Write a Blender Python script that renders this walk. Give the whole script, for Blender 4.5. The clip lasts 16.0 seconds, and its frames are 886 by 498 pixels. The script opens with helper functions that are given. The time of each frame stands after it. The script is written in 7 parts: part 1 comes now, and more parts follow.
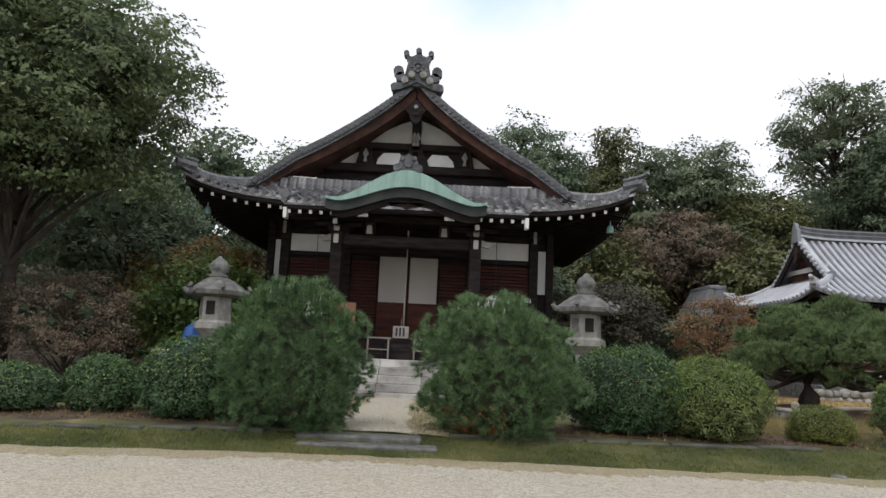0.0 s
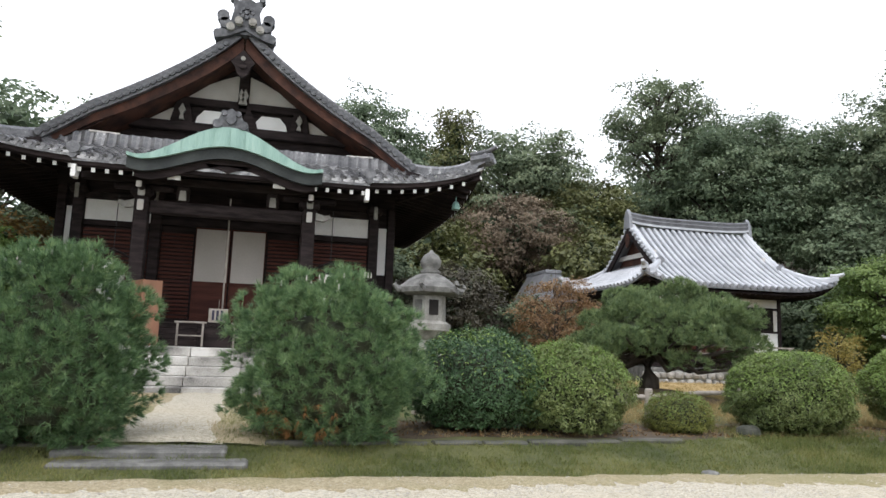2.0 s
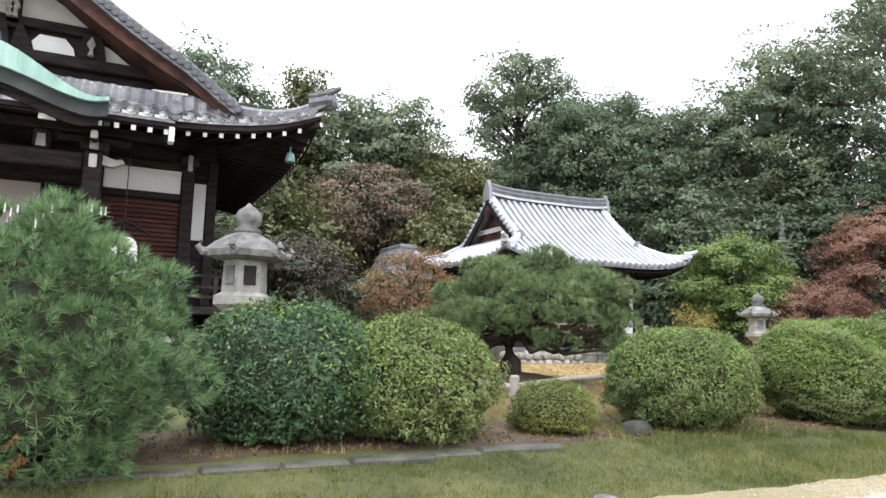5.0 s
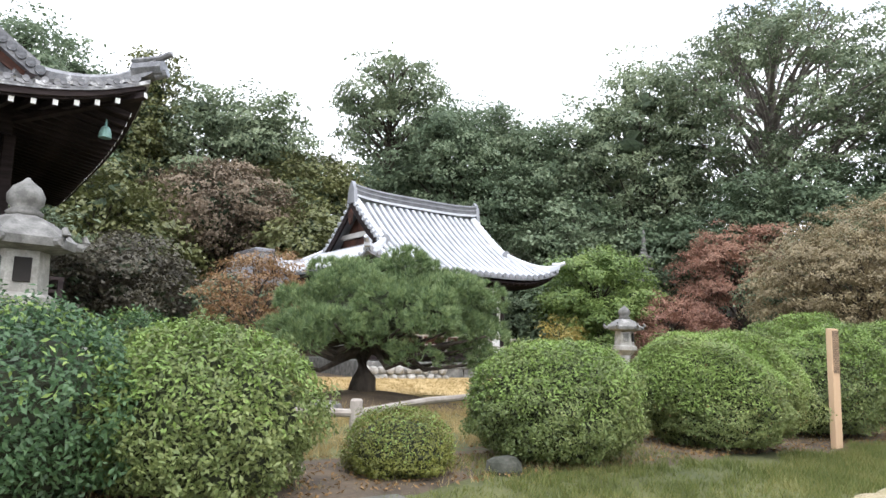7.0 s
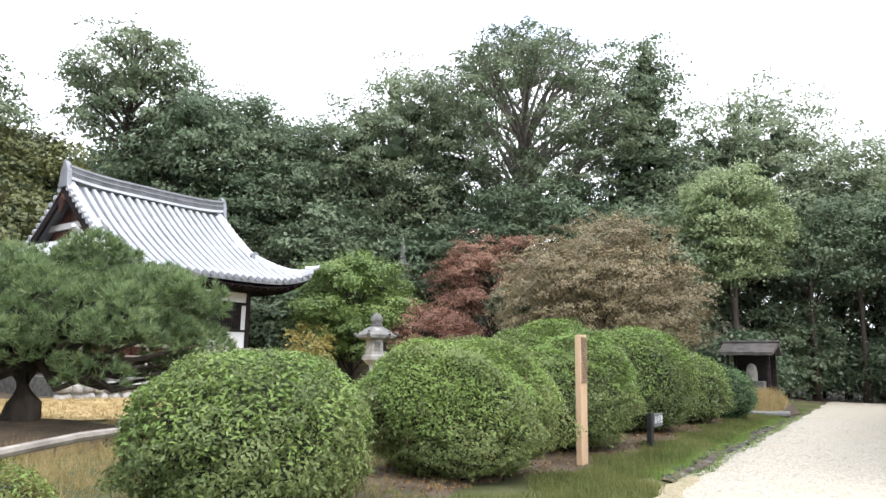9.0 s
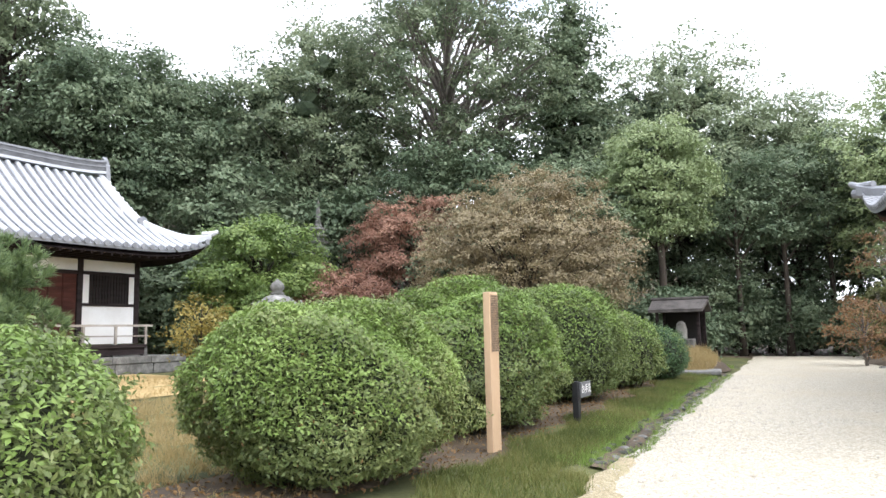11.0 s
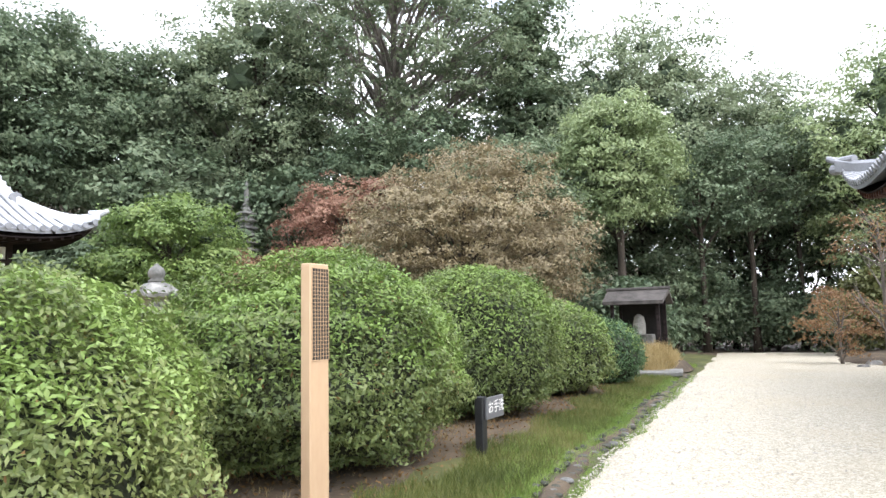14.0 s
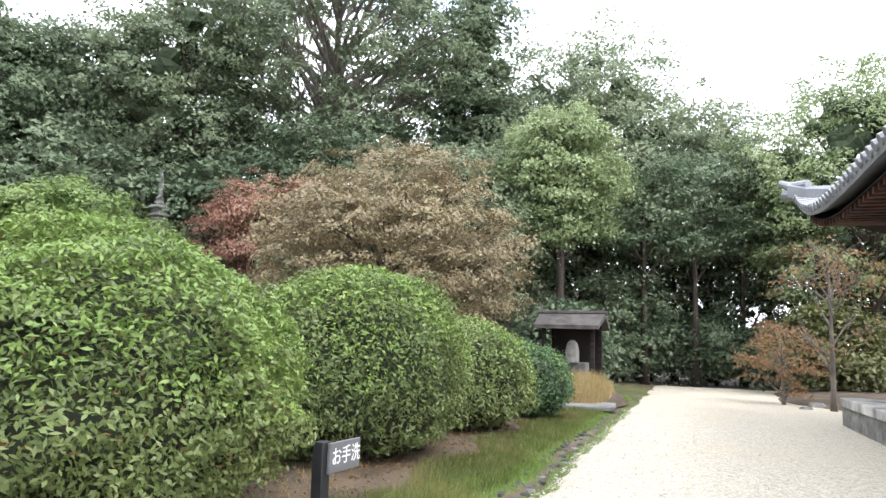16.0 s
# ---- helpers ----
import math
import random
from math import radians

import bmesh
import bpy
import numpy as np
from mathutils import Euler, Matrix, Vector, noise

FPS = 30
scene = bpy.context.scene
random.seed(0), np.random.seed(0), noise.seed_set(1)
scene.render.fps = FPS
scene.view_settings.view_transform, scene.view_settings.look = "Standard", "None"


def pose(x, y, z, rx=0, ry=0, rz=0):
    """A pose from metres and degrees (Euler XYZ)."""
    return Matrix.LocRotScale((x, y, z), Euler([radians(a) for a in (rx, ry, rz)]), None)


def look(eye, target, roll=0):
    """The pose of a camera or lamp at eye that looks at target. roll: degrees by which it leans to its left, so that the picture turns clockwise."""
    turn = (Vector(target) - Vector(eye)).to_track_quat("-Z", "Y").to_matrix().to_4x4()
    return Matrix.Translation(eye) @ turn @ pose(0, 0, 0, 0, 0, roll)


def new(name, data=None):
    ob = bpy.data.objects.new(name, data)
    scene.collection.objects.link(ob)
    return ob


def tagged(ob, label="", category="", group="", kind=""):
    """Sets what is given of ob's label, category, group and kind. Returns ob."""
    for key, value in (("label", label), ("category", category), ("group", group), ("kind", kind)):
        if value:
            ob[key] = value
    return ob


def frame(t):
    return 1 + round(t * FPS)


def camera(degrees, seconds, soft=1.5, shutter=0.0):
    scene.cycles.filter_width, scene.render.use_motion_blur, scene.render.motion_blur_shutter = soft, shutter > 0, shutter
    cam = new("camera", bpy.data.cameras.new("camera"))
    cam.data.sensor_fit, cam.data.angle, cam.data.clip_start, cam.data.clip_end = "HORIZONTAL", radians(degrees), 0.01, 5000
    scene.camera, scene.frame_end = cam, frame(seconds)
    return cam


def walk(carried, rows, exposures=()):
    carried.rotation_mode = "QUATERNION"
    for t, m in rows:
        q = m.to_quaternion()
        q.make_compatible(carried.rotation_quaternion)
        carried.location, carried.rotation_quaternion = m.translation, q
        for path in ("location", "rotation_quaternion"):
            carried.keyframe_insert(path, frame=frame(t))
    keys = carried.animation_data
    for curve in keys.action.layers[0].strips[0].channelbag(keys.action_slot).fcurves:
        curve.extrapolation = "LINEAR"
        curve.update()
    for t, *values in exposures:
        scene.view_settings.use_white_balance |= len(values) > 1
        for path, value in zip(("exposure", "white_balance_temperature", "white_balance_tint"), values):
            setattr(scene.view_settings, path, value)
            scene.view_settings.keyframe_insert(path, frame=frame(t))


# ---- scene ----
cam = camera(64.7, 16.0)
METRES, EYE, TILT, LEAN, TURN = 15.0, 1.25, 0.0, 0.0, 0.0
ROWS = [
    (0.0, 0.0, 0.0, 0.0, -0.4, 8.56, -2.66),
    (0.5, -0.0004, 0.0288, -0.0007, -4.87, 8.17, -2.29),
    (1.0, 0.0022, 0.0579, -0.0014, -10.11, 8.09, -2.47),
    (1.5, 0.0074, 0.0883, -0.001, -11.68, 8.61, -2.01),
    (2.0, 0.0125, 0.1188, 0.0007, -13.7, 7.94, -2.04),
    (2.5, 0.0252, 0.1495, -0.0007, -15.32, 8.19, -1.64),
    (3.0, 0.036, 0.181, -0.0018, -16.33, 6.82, -0.9),
    (3.5, 0.0487, 0.2074, -0.0012, -14.07, 5.72, -0.17),
    (4.0, 0.0653, 0.2302, -0.0006, -13.17, 6.68, -0.19),
    (4.5, 0.0786, 0.2565, 0.0005, -18.13, 7.49, -0.92),
    (5.0, 0.0919, 0.2809, -0.0011, -25.22, 6.79, -1.63),
    (7.5, 0.1909, 0.3887, 0.0002, -36.87, 8.4, -1.86),
    (8.0, 0.2175, 0.4051, 0.001, -40.48, 8.3, -1.9),
    (8.5, 0.2436, 0.424, 0.0034, -50.29, 8.06, -1.46),
    (9.0, 0.2737, 0.4349, 0.0029, -54.73, 9.34, -0.98),
    (9.5, 0.3026, 0.4433, 0.0031, -59.66, 9.58, -0.38),
    (12.0, 0.4598, 0.4955, 0.0022, -59.4, 5.98, 1.53),
    (12.5, 0.4904, 0.5026, 0.0017, -59.5, 6.39, 1.56),
    (13.0, 0.5222, 0.5023, 0.0018, -58.85, 5.24, 1.6),
    (13.5, 0.5546, 0.5013, 0.0022, -61.48, 4.87, 0.87),
    (14.0, 0.5871, 0.4998, 0.0019, -62.63, 6.27, 1.26),
    (14.5, 0.6169, 0.5023, 0.002, -62.97, 6.35, 0.42),
    (15.0, 0.6481, 0.5055, 0.0014, -64.49, 7.84, -0.3),
    (15.5, 0.6821, 0.5076, 0.0003, -64.5, 8.84, -0.63),
    (16.0, 0.7181, 0.5122, 0.0014, -67.13, 7.77, -1.7),
]
walk(cam, [(t, pose(0, 0, EYE, TILT, LEAN, TURN) @ pose(METRES * x, METRES * y, METRES * z, 90 + pitch, roll, yaw)) for t, x, y, z, yaw, pitch, roll in ROWS],
     exposures=[(0.0, -0.6, 6350, 13), (0.7, -0.32, 6350, 13), (1.5, -0.03, 6300, 12), (2.5, 0.14, 6250, 12), (5.0, 0.66, 6200, 13), (9.0, 0.77, 6150, 13), (12.5, 0.95, 6150, 13), (16.0, 1.13, 6150, 13)])

# ---- world, sun, exposure ----
world = bpy.data.worlds.new("overcast_sky")
scene.world = world
world.use_nodes = True
wn, wl = world.node_tree.nodes, world.node_tree.links
wn.clear()
sky = wn.new("ShaderNodeTexSky")
sky.sky_type, sky.sun_disc = "NISHITA", False
sky.sun_elevation, sky.sun_rotation = radians(48), radians(200)
coord = wn.new("ShaderNodeTexCoord")
cloud = wn.new("ShaderNodeTexNoise")
cloud.inputs["Scale"].default_value, cloud.inputs["Detail"].default_value = 1.6, 6
ramp = wn.new("ShaderNodeValToRGB")
ramp.color_ramp.elements[0].position, ramp.color_ramp.elements[1].position = 0.28, 0.42
ramp.color_ramp.elements[0].color, ramp.color_ramp.elements[1].color = (0.15, 0.15, 0.15, 1), (1, 1, 1, 1)
blend = wn.new("ShaderNodeMix")
blend.data_type = "RGBA"
blend.inputs[7].default_value = (19.0, 19.4, 20.0, 1)
back = wn.new("ShaderNodeBackground")
back.inputs["Strength"].default_value = 0.085
wout = wn.new("ShaderNodeOutputWorld")
wl.new(coord.outputs["Generated"], cloud.inputs["Vector"])
gap = wn.new("ShaderNodeVectorMath")
gap.operation = "DOT_PRODUCT"
gap.inputs[1].default_value = (0.055, 0.87, 0.49)
span = wn.new("ShaderNodeMapRange")
span.inputs["From Min"].default_value, span.inputs["From Max"].default_value = 0.978, 1.0
open_sky = wn.new("ShaderNodeMath")
open_sky.operation = "MULTIPLY_ADD"
open_sky.inputs[1].default_value = -0.34
wl.new(coord.outputs["Generated"], gap.inputs[0])
wl.new(gap.outputs["Value"], span.inputs["Value"])
wl.new(span.outputs[0], open_sky.inputs[0])
wl.new(cloud.outputs["Fac"], open_sky.inputs[2])
wl.new(open_sky.outputs[0], ramp.inputs["Fac"])
wl.new(ramp.outputs["Color"], blend.inputs[0])
clear = wn.new("ShaderNodeVectorMath")
clear.operation = "SCALE"
clear.inputs["Scale"].default_value = 7.0
wl.new(sky.outputs["Color"], clear.inputs[0])
wl.new(clear.outputs["Vector"], blend.inputs[6])
wl.new(blend.outputs[2], back.inputs["Color"])
wl.new(back.outputs["Background"], wout.inputs["Surface"])

sun = new("sun", bpy.data.lights.new("sun", "SUN"))
sun.data.energy, sun.data.angle, sun.data.color = 1.2, radians(25), (1.0, 0.96, 0.9)
sun.matrix_world = look((-8, -20, 30), (0, 0, 0))


# ---- materials ----
def mat(name, c1, c2, scale=3.0, rough=0.7, bump=0.2, fine=40.0, metal=0.0, spec=0.4, c3=None, stretch=None, patch=0.5, dist=0.02, vary=0.12):
    """A surface of two colours mixed by noise at two scales, with a fine relief."""
    m = bpy.data.materials.new(name)
    m.use_nodes = True
    n, l = m.node_tree.nodes, m.node_tree.links
    b = n["Principled BSDF"]
    tc = n.new("ShaderNodeTexCoord")
    mp = n.new("ShaderNodeMapping")
    mp.inputs["Scale"].default_value = stretch or (1, 1, 1)
    l.new(tc.outputs["Object"], mp.inputs["Vector"])
    big = n.new("ShaderNodeTexNoise")
    big.inputs["Scale"].default_value, big.inputs["Detail"].default_value = scale, 5
    small = n.new("ShaderNodeTexNoise")
    small.inputs["Scale"].default_value, small.inputs["Detail"].default_value = fine, 4
    info = n.new("ShaderNodeObjectInfo")
    for t in (big, small):
        l.new(mp.outputs["Vector"], t.inputs["Vector"])
    r = n.new("ShaderNodeValToRGB")
    r.color_ramp.elements[0].position, r.color_ramp.elements[1].position = patch - 0.15, patch + 0.17
    r.color_ramp.elements[0].color, r.color_ramp.elements[1].color = (*c1, 1), (*c2, 1)
    if c3:
        e = r.color_ramp.elements.new(min(0.95, patch + 0.28))
        e.color = (*c3, 1)
    add = n.new("ShaderNodeMath")
    add.operation = "MULTIPLY_ADD"
    l.new(small.outputs["Fac"], add.inputs[0])
    add.inputs[1].default_value = 0.35
    l.new(big.outputs["Fac"], add.inputs[2])
    sub = n.new("ShaderNodeMath")
    sub.operation = "MULTIPLY_ADD"
    l.new(info.outputs["Random"], sub.inputs[0])
    sub.inputs[1].default_value = vary
    l.new(add.outputs[0], sub.inputs[2])
    off = n.new("ShaderNodeMath")
    off.operation = "SUBTRACT"
    l.new(sub.outputs[0], off.inputs[0])
    off.inputs[1].default_value = 0.175 + vary / 2
    l.new(off.outputs[0], r.inputs["Fac"])
    l.new(r.outputs["Color"], b.inputs["Base Color"])
    b.inputs["Roughness"].default_value, b.inputs["Metallic"].default_value = rough, metal
    b.inputs["Specular IOR Level"].default_value = spec
    if bump:
        bp = n.new("ShaderNodeBump")
        bp.inputs["Strength"].default_value, bp.inputs["Distance"].default_value = bump, dist
        l.new(add.outputs[0], bp.inputs["Height"])
        l.new(bp.outputs["Normal"], b.inputs["Normal"])
    return m


def leaf_mat(name, dark, mid, light, rough=0.45, through_light=0.22, spec=0.35, scale=0.6):
    """Leaves: a colour for each leaf, shifted in broad patches, with some light let through."""
    m = bpy.data.materials.new(name)
    m.use_nodes = True
    n, l = m.node_tree.nodes, m.node_tree.links
    b, out = n["Principled BSDF"], n["Material Output"]
    geo = n.new("ShaderNodeNewGeometry")
    tc = n.new("ShaderNodeTexCoord")
    info = n.new("ShaderNodeObjectInfo")
    ns = n.new("ShaderNodeTexNoise")
    ns.inputs["Scale"].default_value, ns.inputs["Detail"].default_value = scale, 3
    l.new(tc.outputs["Object"], ns.inputs["Vector"])
    a = n.new("ShaderNodeMath")
    a.operation = "MULTIPLY_ADD"
    l.new(geo.outputs["Random Per Island"], a.inputs[0])
    a.inputs[1].default_value = 0.36
    l.new(ns.outputs["Fac"], a.inputs[2])
    o = n.new("ShaderNodeMath")
    o.operation = "MULTIPLY_ADD"
    l.new(info.outputs["Random"], o.inputs[0])
    o.inputs[1].default_value = 0.18
    l.new(a.outputs[0], o.inputs[2])
    s = n.new("ShaderNodeMath")
    s.operation = "SUBTRACT"
    l.new(o.outputs[0], s.inputs[0])
    s.inputs[1].default_value = 0.27
    r = n.new("ShaderNodeValToRGB")
    r.color_ramp.elements[0].position, r.color_ramp.elements[1].position = 0.15, 0.85
    r.color_ramp.elements[0].color, r.color_ramp.elements[1].color = (*dark, 1), (*light, 1)
    r.color_ramp.elements.new(0.5).color = (*mid, 1)
    l.new(s.outputs[0], r.inputs["Fac"])
    l.new(r.outputs["Color"], b.inputs["Base Color"])
    b.inputs["Roughness"].default_value, b.inputs["Specular IOR Level"].default_value = rough, spec
    tr = n.new("ShaderNodeBsdfTranslucent")
    l.new(r.outputs["Color"], tr.inputs["Color"])
    mx = n.new("ShaderNodeMixShader")
    mx.inputs[0].default_value = through_light
    l.new(b.outputs[0], mx.inputs[1])
    l.new(tr.outputs[0], mx.inputs[2])
    l.new(mx.outputs[0], out.inputs["Surface"])
    return m


def pebbled(name, dark, mid, light, size=38.0, warm=(0.46, 0.36, 0.2), sandy=0.35):
    """Fine gravel: every little stone its own shade, raised from dark joints, with sandy drifts."""
    m = bpy.data.materials.new(name)
    m.use_nodes = True
    n, l = m.node_tree.nodes, m.node_tree.links
    b = n["Principled BSDF"]
    tc = n.new("ShaderNodeTexCoord")
    vo = n.new("ShaderNodeTexVoronoi")
    vo.inputs["Scale"].default_value = size
    coarse = n.new("ShaderNodeTexVoronoi")
    coarse.inputs["Scale"].default_value = size * 0.42
    drift = n.new("ShaderNodeTexNoise")
    drift.inputs["Scale"].default_value, drift.inputs["Detail"].default_value = 0.55, 7
    for t in (vo, coarse, drift):
        l.new(tc.outputs["Object"], t.inputs["Vector"])
    sep = n.new("ShaderNodeSeparateColor")
    l.new(vo.outputs["Color"], sep.inputs["Color"])
    sep2 = n.new("ShaderNodeSeparateColor")
    l.new(coarse.outputs["Color"], sep2.inputs["Color"])
    mean = n.new("ShaderNodeMath")
    mean.operation = "MULTIPLY_ADD"
    l.new(sep2.outputs["Red"], mean.inputs[0])
    mean.inputs[1].default_value = 0.4
    half = n.new("ShaderNodeMath")
    half.operation = "MULTIPLY"
    half.inputs[1].default_value = 0.6
    l.new(sep.outputs["Red"], half.inputs[0])
    l.new(half.outputs[0], mean.inputs[2])
    r = n.new("ShaderNodeValToRGB")
    r.color_ramp.elements[0].position, r.color_ramp.elements[1].position = 0.12, 0.9
    r.color_ramp.elements[0].color, r.color_ramp.elements[1].color = (*dark, 1), (*light, 1)
    r.color_ramp.elements.new(0.5).color = (*mid, 1)
    l.new(mean.outputs[0], r.inputs["Fac"])
    dr = n.new("ShaderNodeMapRange")
    dr.inputs["From Min"].default_value, dr.inputs["From Max"].default_value = 0.48, 0.72
    dr.inputs["To Max"].default_value = sandy
    l.new(drift.outputs["Fac"], dr.inputs["Value"])
    mx = n.new("ShaderNodeMix")
    mx.data_type = "RGBA"
    l.new(dr.outputs[0], mx.inputs[0])
    l.new(r.outputs["Color"], mx.inputs[6])
    mx.inputs[7].default_value = (*warm, 1)
    l.new(mx.outputs[2], b.inputs["Base Color"])
    b.inputs["Roughness"].default_value, b.inputs["Specular IOR Level"].default_value = 0.9, 0.25
    bp = n.new("ShaderNodeBump")
    bp.invert = True
    bp.inputs["Strength"].default_value, bp.inputs["Distance"].default_value = 0.5, 0.01
    l.new(vo.outputs["Distance"], bp.inputs["Height"])
    l.new(bp.outputs["Normal"], b.inputs["Normal"])
    return m


GRAVEL = pebbled("pale_gravel", (0.28, 0.25, 0.19), (0.455, 0.41, 0.32), (0.60, 0.555, 0.45), 85.0, (0.46, 0.385, 0.26))
SAND = pebbled("ochre_sand", (0.22, 0.18, 0.105), (0.33, 0.275, 0.17), (0.46, 0.40, 0.28), 90.0, (0.20, 0.19, 0.075), 0.7)
PEBBLE = mat("pebble", (0.34, 0.31, 0.26), (0.54, 0.51, 0.45), 9, 0.85, 0.1, 60)
GRASS_GROUND = mat("mossy_grass_soil", (0.05, 0.058, 0.02), (0.12, 0.122, 0.042), 0.9, 0.95, 0.6, 22, c3=(0.25, 0.20, 0.085), dist=0.03)
SOIL = mat("leaf_litter_soil", (0.06, 0.045, 0.03), (0.13, 0.095, 0.06), 2.0, 0.95, 0.6, 25, dist=0.03)
DRY = mat("dry_lawn", (0.34, 0.24, 0.10), (0.46, 0.34, 0.16), 1.2, 0.95, 0.5, 30)
TILE_DARK = mat("weathered_roof_tile", (0.05, 0.05, 0.054), (0.19, 0.188, 0.19), 5.0, 0.34, 0.4, 40, spec=0.8, c3=(0.50, 0.495, 0.49), patch=0.46, vary=0.34)
TILE_ORNAMENT = mat("dark_ornament_tile", (0.04, 0.042, 0.046), (0.12, 0.122, 0.128), 7.0, 0.5, 0.4, 40, spec=0.5, c3=(0.26, 0.262, 0.265), patch=0.5)
RIDGE_TILE = mat("dark_ridge_tile", (0.06, 0.062, 0.066), (0.13, 0.132, 0.138), 3.0, 0.45, 0.3, 40, spec=0.5)
TILE_SILVER = mat("silver_roof_tile", (0.38, 0.39, 0.41), (0.52, 0.53, 0.55), 1.4, 0.28, 0.12, 30, spec=0.8)
TILE_PAN = mat("grey_pan_tile", (0.16, 0.165, 0.175), (0.26, 0.265, 0.28), 1.6, 0.4, 0.15, 30, spec=0.6)
COPPER = mat("green_copper", (0.20, 0.33, 0.28), (0.33, 0.49, 0.42), 1.3, 0.6, 0.15, 20, stretch=(4, 1, 0.5), c3=(0.45, 0.52, 0.45))
DARKCOPPER = mat("tarnished_copper_edge", (0.022, 0.026, 0.025), (0.055, 0.062, 0.058), 2.0, 0.6, 0.2, 25, spec=0.3)
DARKWOOD = mat("old_dark_timber", (0.015, 0.011, 0.011), (0.035, 0.026, 0.025), 2.0, 0.8, 0.35, 30, stretch=(1, 1, 6), spec=0.15)
BEAMWOOD = mat("weathered_beam", (0.014, 0.010, 0.010), (0.042, 0.032, 0.030), 2.0, 0.8, 0.35, 30, stretch=(1, 6, 6), spec=0.15)
REDWOOD = mat("reddish_board", (0.045, 0.014, 0.010), (0.085, 0.028, 0.018), 1.5, 0.7, 0.3, 30, stretch=(1, 6, 6), spec=0.2)
BARGE = mat("brown_barge_board", (0.032, 0.017, 0.014), (0.105, 0.046, 0.031), 2.6, 0.7, 0.35, 25, spec=0.2)
PLASTER = mat("white_plaster", (0.70, 0.68, 0.64), (0.80, 0.79, 0.76), 1.4, 0.9, 0.08, 30)
OLDPLASTER = mat("aged_plaster", (0.50, 0.47, 0.43), (0.62, 0.59, 0.55), 1.4, 0.9, 0.08, 30)
CREAM = mat("ochre_plaster", (0.48, 0.40, 0.27), (0.56, 0.48, 0.34), 1.5, 0.9, 0.08, 30)
PAPER = mat("shoji_paper", (0.42, 0.385, 0.34), (0.48, 0.445, 0.40), 1.0, 0.85, 0.02, 20)
WHITEPAINT = mat("white_rafter_paint", (0.78, 0.77, 0.74), (0.84, 0.83, 0.80), 3, 0.7, 0.05, 20)
STONE = mat("lichen_stone", (0.10, 0.098, 0.09), (0.21, 0.205, 0.19), 6, 0.85, 0.5, 40, c3=(0.33, 0.32, 0.295))
LANTERN = mat("pale_lantern_stone", (0.22, 0.21, 0.185), (0.38, 0.365, 0.33), 5, 0.85, 0.4, 40, c3=(0.47, 0.455, 0.42))
STEPSTONE = mat("pale_granite", (0.09, 0.085, 0.078), (0.46, 0.44, 0.40), 1.7, 0.85, 0.3, 45, c3=(0.60, 0.58, 0.54), patch=0.42, vary=0.2)
KERB = mat("mossy_kerb_stone", (0.035, 0.038, 0.026), (0.105, 0.102, 0.085), 4, 0.9, 0.5, 35)
BARK = mat("dark_bark", (0.03, 0.024, 0.018), (0.075, 0.058, 0.044), 4, 0.9, 0.8, 25, stretch=(1, 1, 0.3), dist=0.05)
PALEBARK = mat("grey_bark", (0.11, 0.095, 0.08), (0.20, 0.175, 0.15), 4, 0.9, 0.6, 25, stretch=(1, 1, 0.3), dist=0.03)
# near-black green of the solid plant cores, stands in for shade behind leaves
CORE_SHADE = mat("inner_twig", (0.018, 0.022, 0.011), (0.038, 0.043, 0.02), 8, 0.95, 0.8, 30, dist=0.05)
POSTWOOD = mat("tan_painted_post", (0.45, 0.305, 0.185), (0.52, 0.37, 0.235), 1.0, 0.55, 0.06, 30, stretch=(1, 1, 0.3))
FENCEWOOD = mat("weathered_log", (0.22, 0.19, 0.16), (0.36, 0.325, 0.28), 3, 0.9, 0.4, 30)
SHELFWOOD = mat("brown_veneer", (0.20, 0.095, 0.055), (0.27, 0.135, 0.08), 1.2, 0.55, 0.1, 30, stretch=(6, 6, 1))
METAL = mat("grey_steel_rail", (0.35, 0.35, 0.36), (0.45, 0.45, 0.46), 4, 0.35, 0.05, 30, metal=0.8)
BLACK = mat("black_paint", (0.012, 0.012, 0.013), (0.022, 0.022, 0.023), 4, 0.5, 0.05, 30)
INK = mat("ink", (0.02, 0.02, 0.04), (0.03, 0.03, 0.06), 4, 0.7, 0.0, 30)
BLUEINK = mat("indigo_ink", (0.04, 0.05, 0.16), (0.06, 0.07, 0.2), 4, 0.7, 0.0, 30)
SIGNGREY = mat("grey_sign_plate", (0.10, 0.10, 0.105), (0.14, 0.14, 0.145), 2, 0.5, 0.03, 30)
DARKVOID = mat("dark_interior", (0.012, 0.010, 0.009), (0.02, 0.017, 0.015), 2, 0.9, 0.0, 10)
GREENBRONZE = mat("green_bronze", (0.12, 0.22, 0.19), (0.18, 0.29, 0.25), 6, 0.5, 0.1, 30, metal=0.3)
THATCH = mat("bark_shingle", (0.045, 0.04, 0.036), (0.09, 0.08, 0.072), 3, 0.95, 0.7, 25, dist=0.04)
BLUE = mat("blue_sheet", (0.03, 0.10, 0.32), (0.04, 0.13, 0.4), 3, 0.5, 0.1, 20)

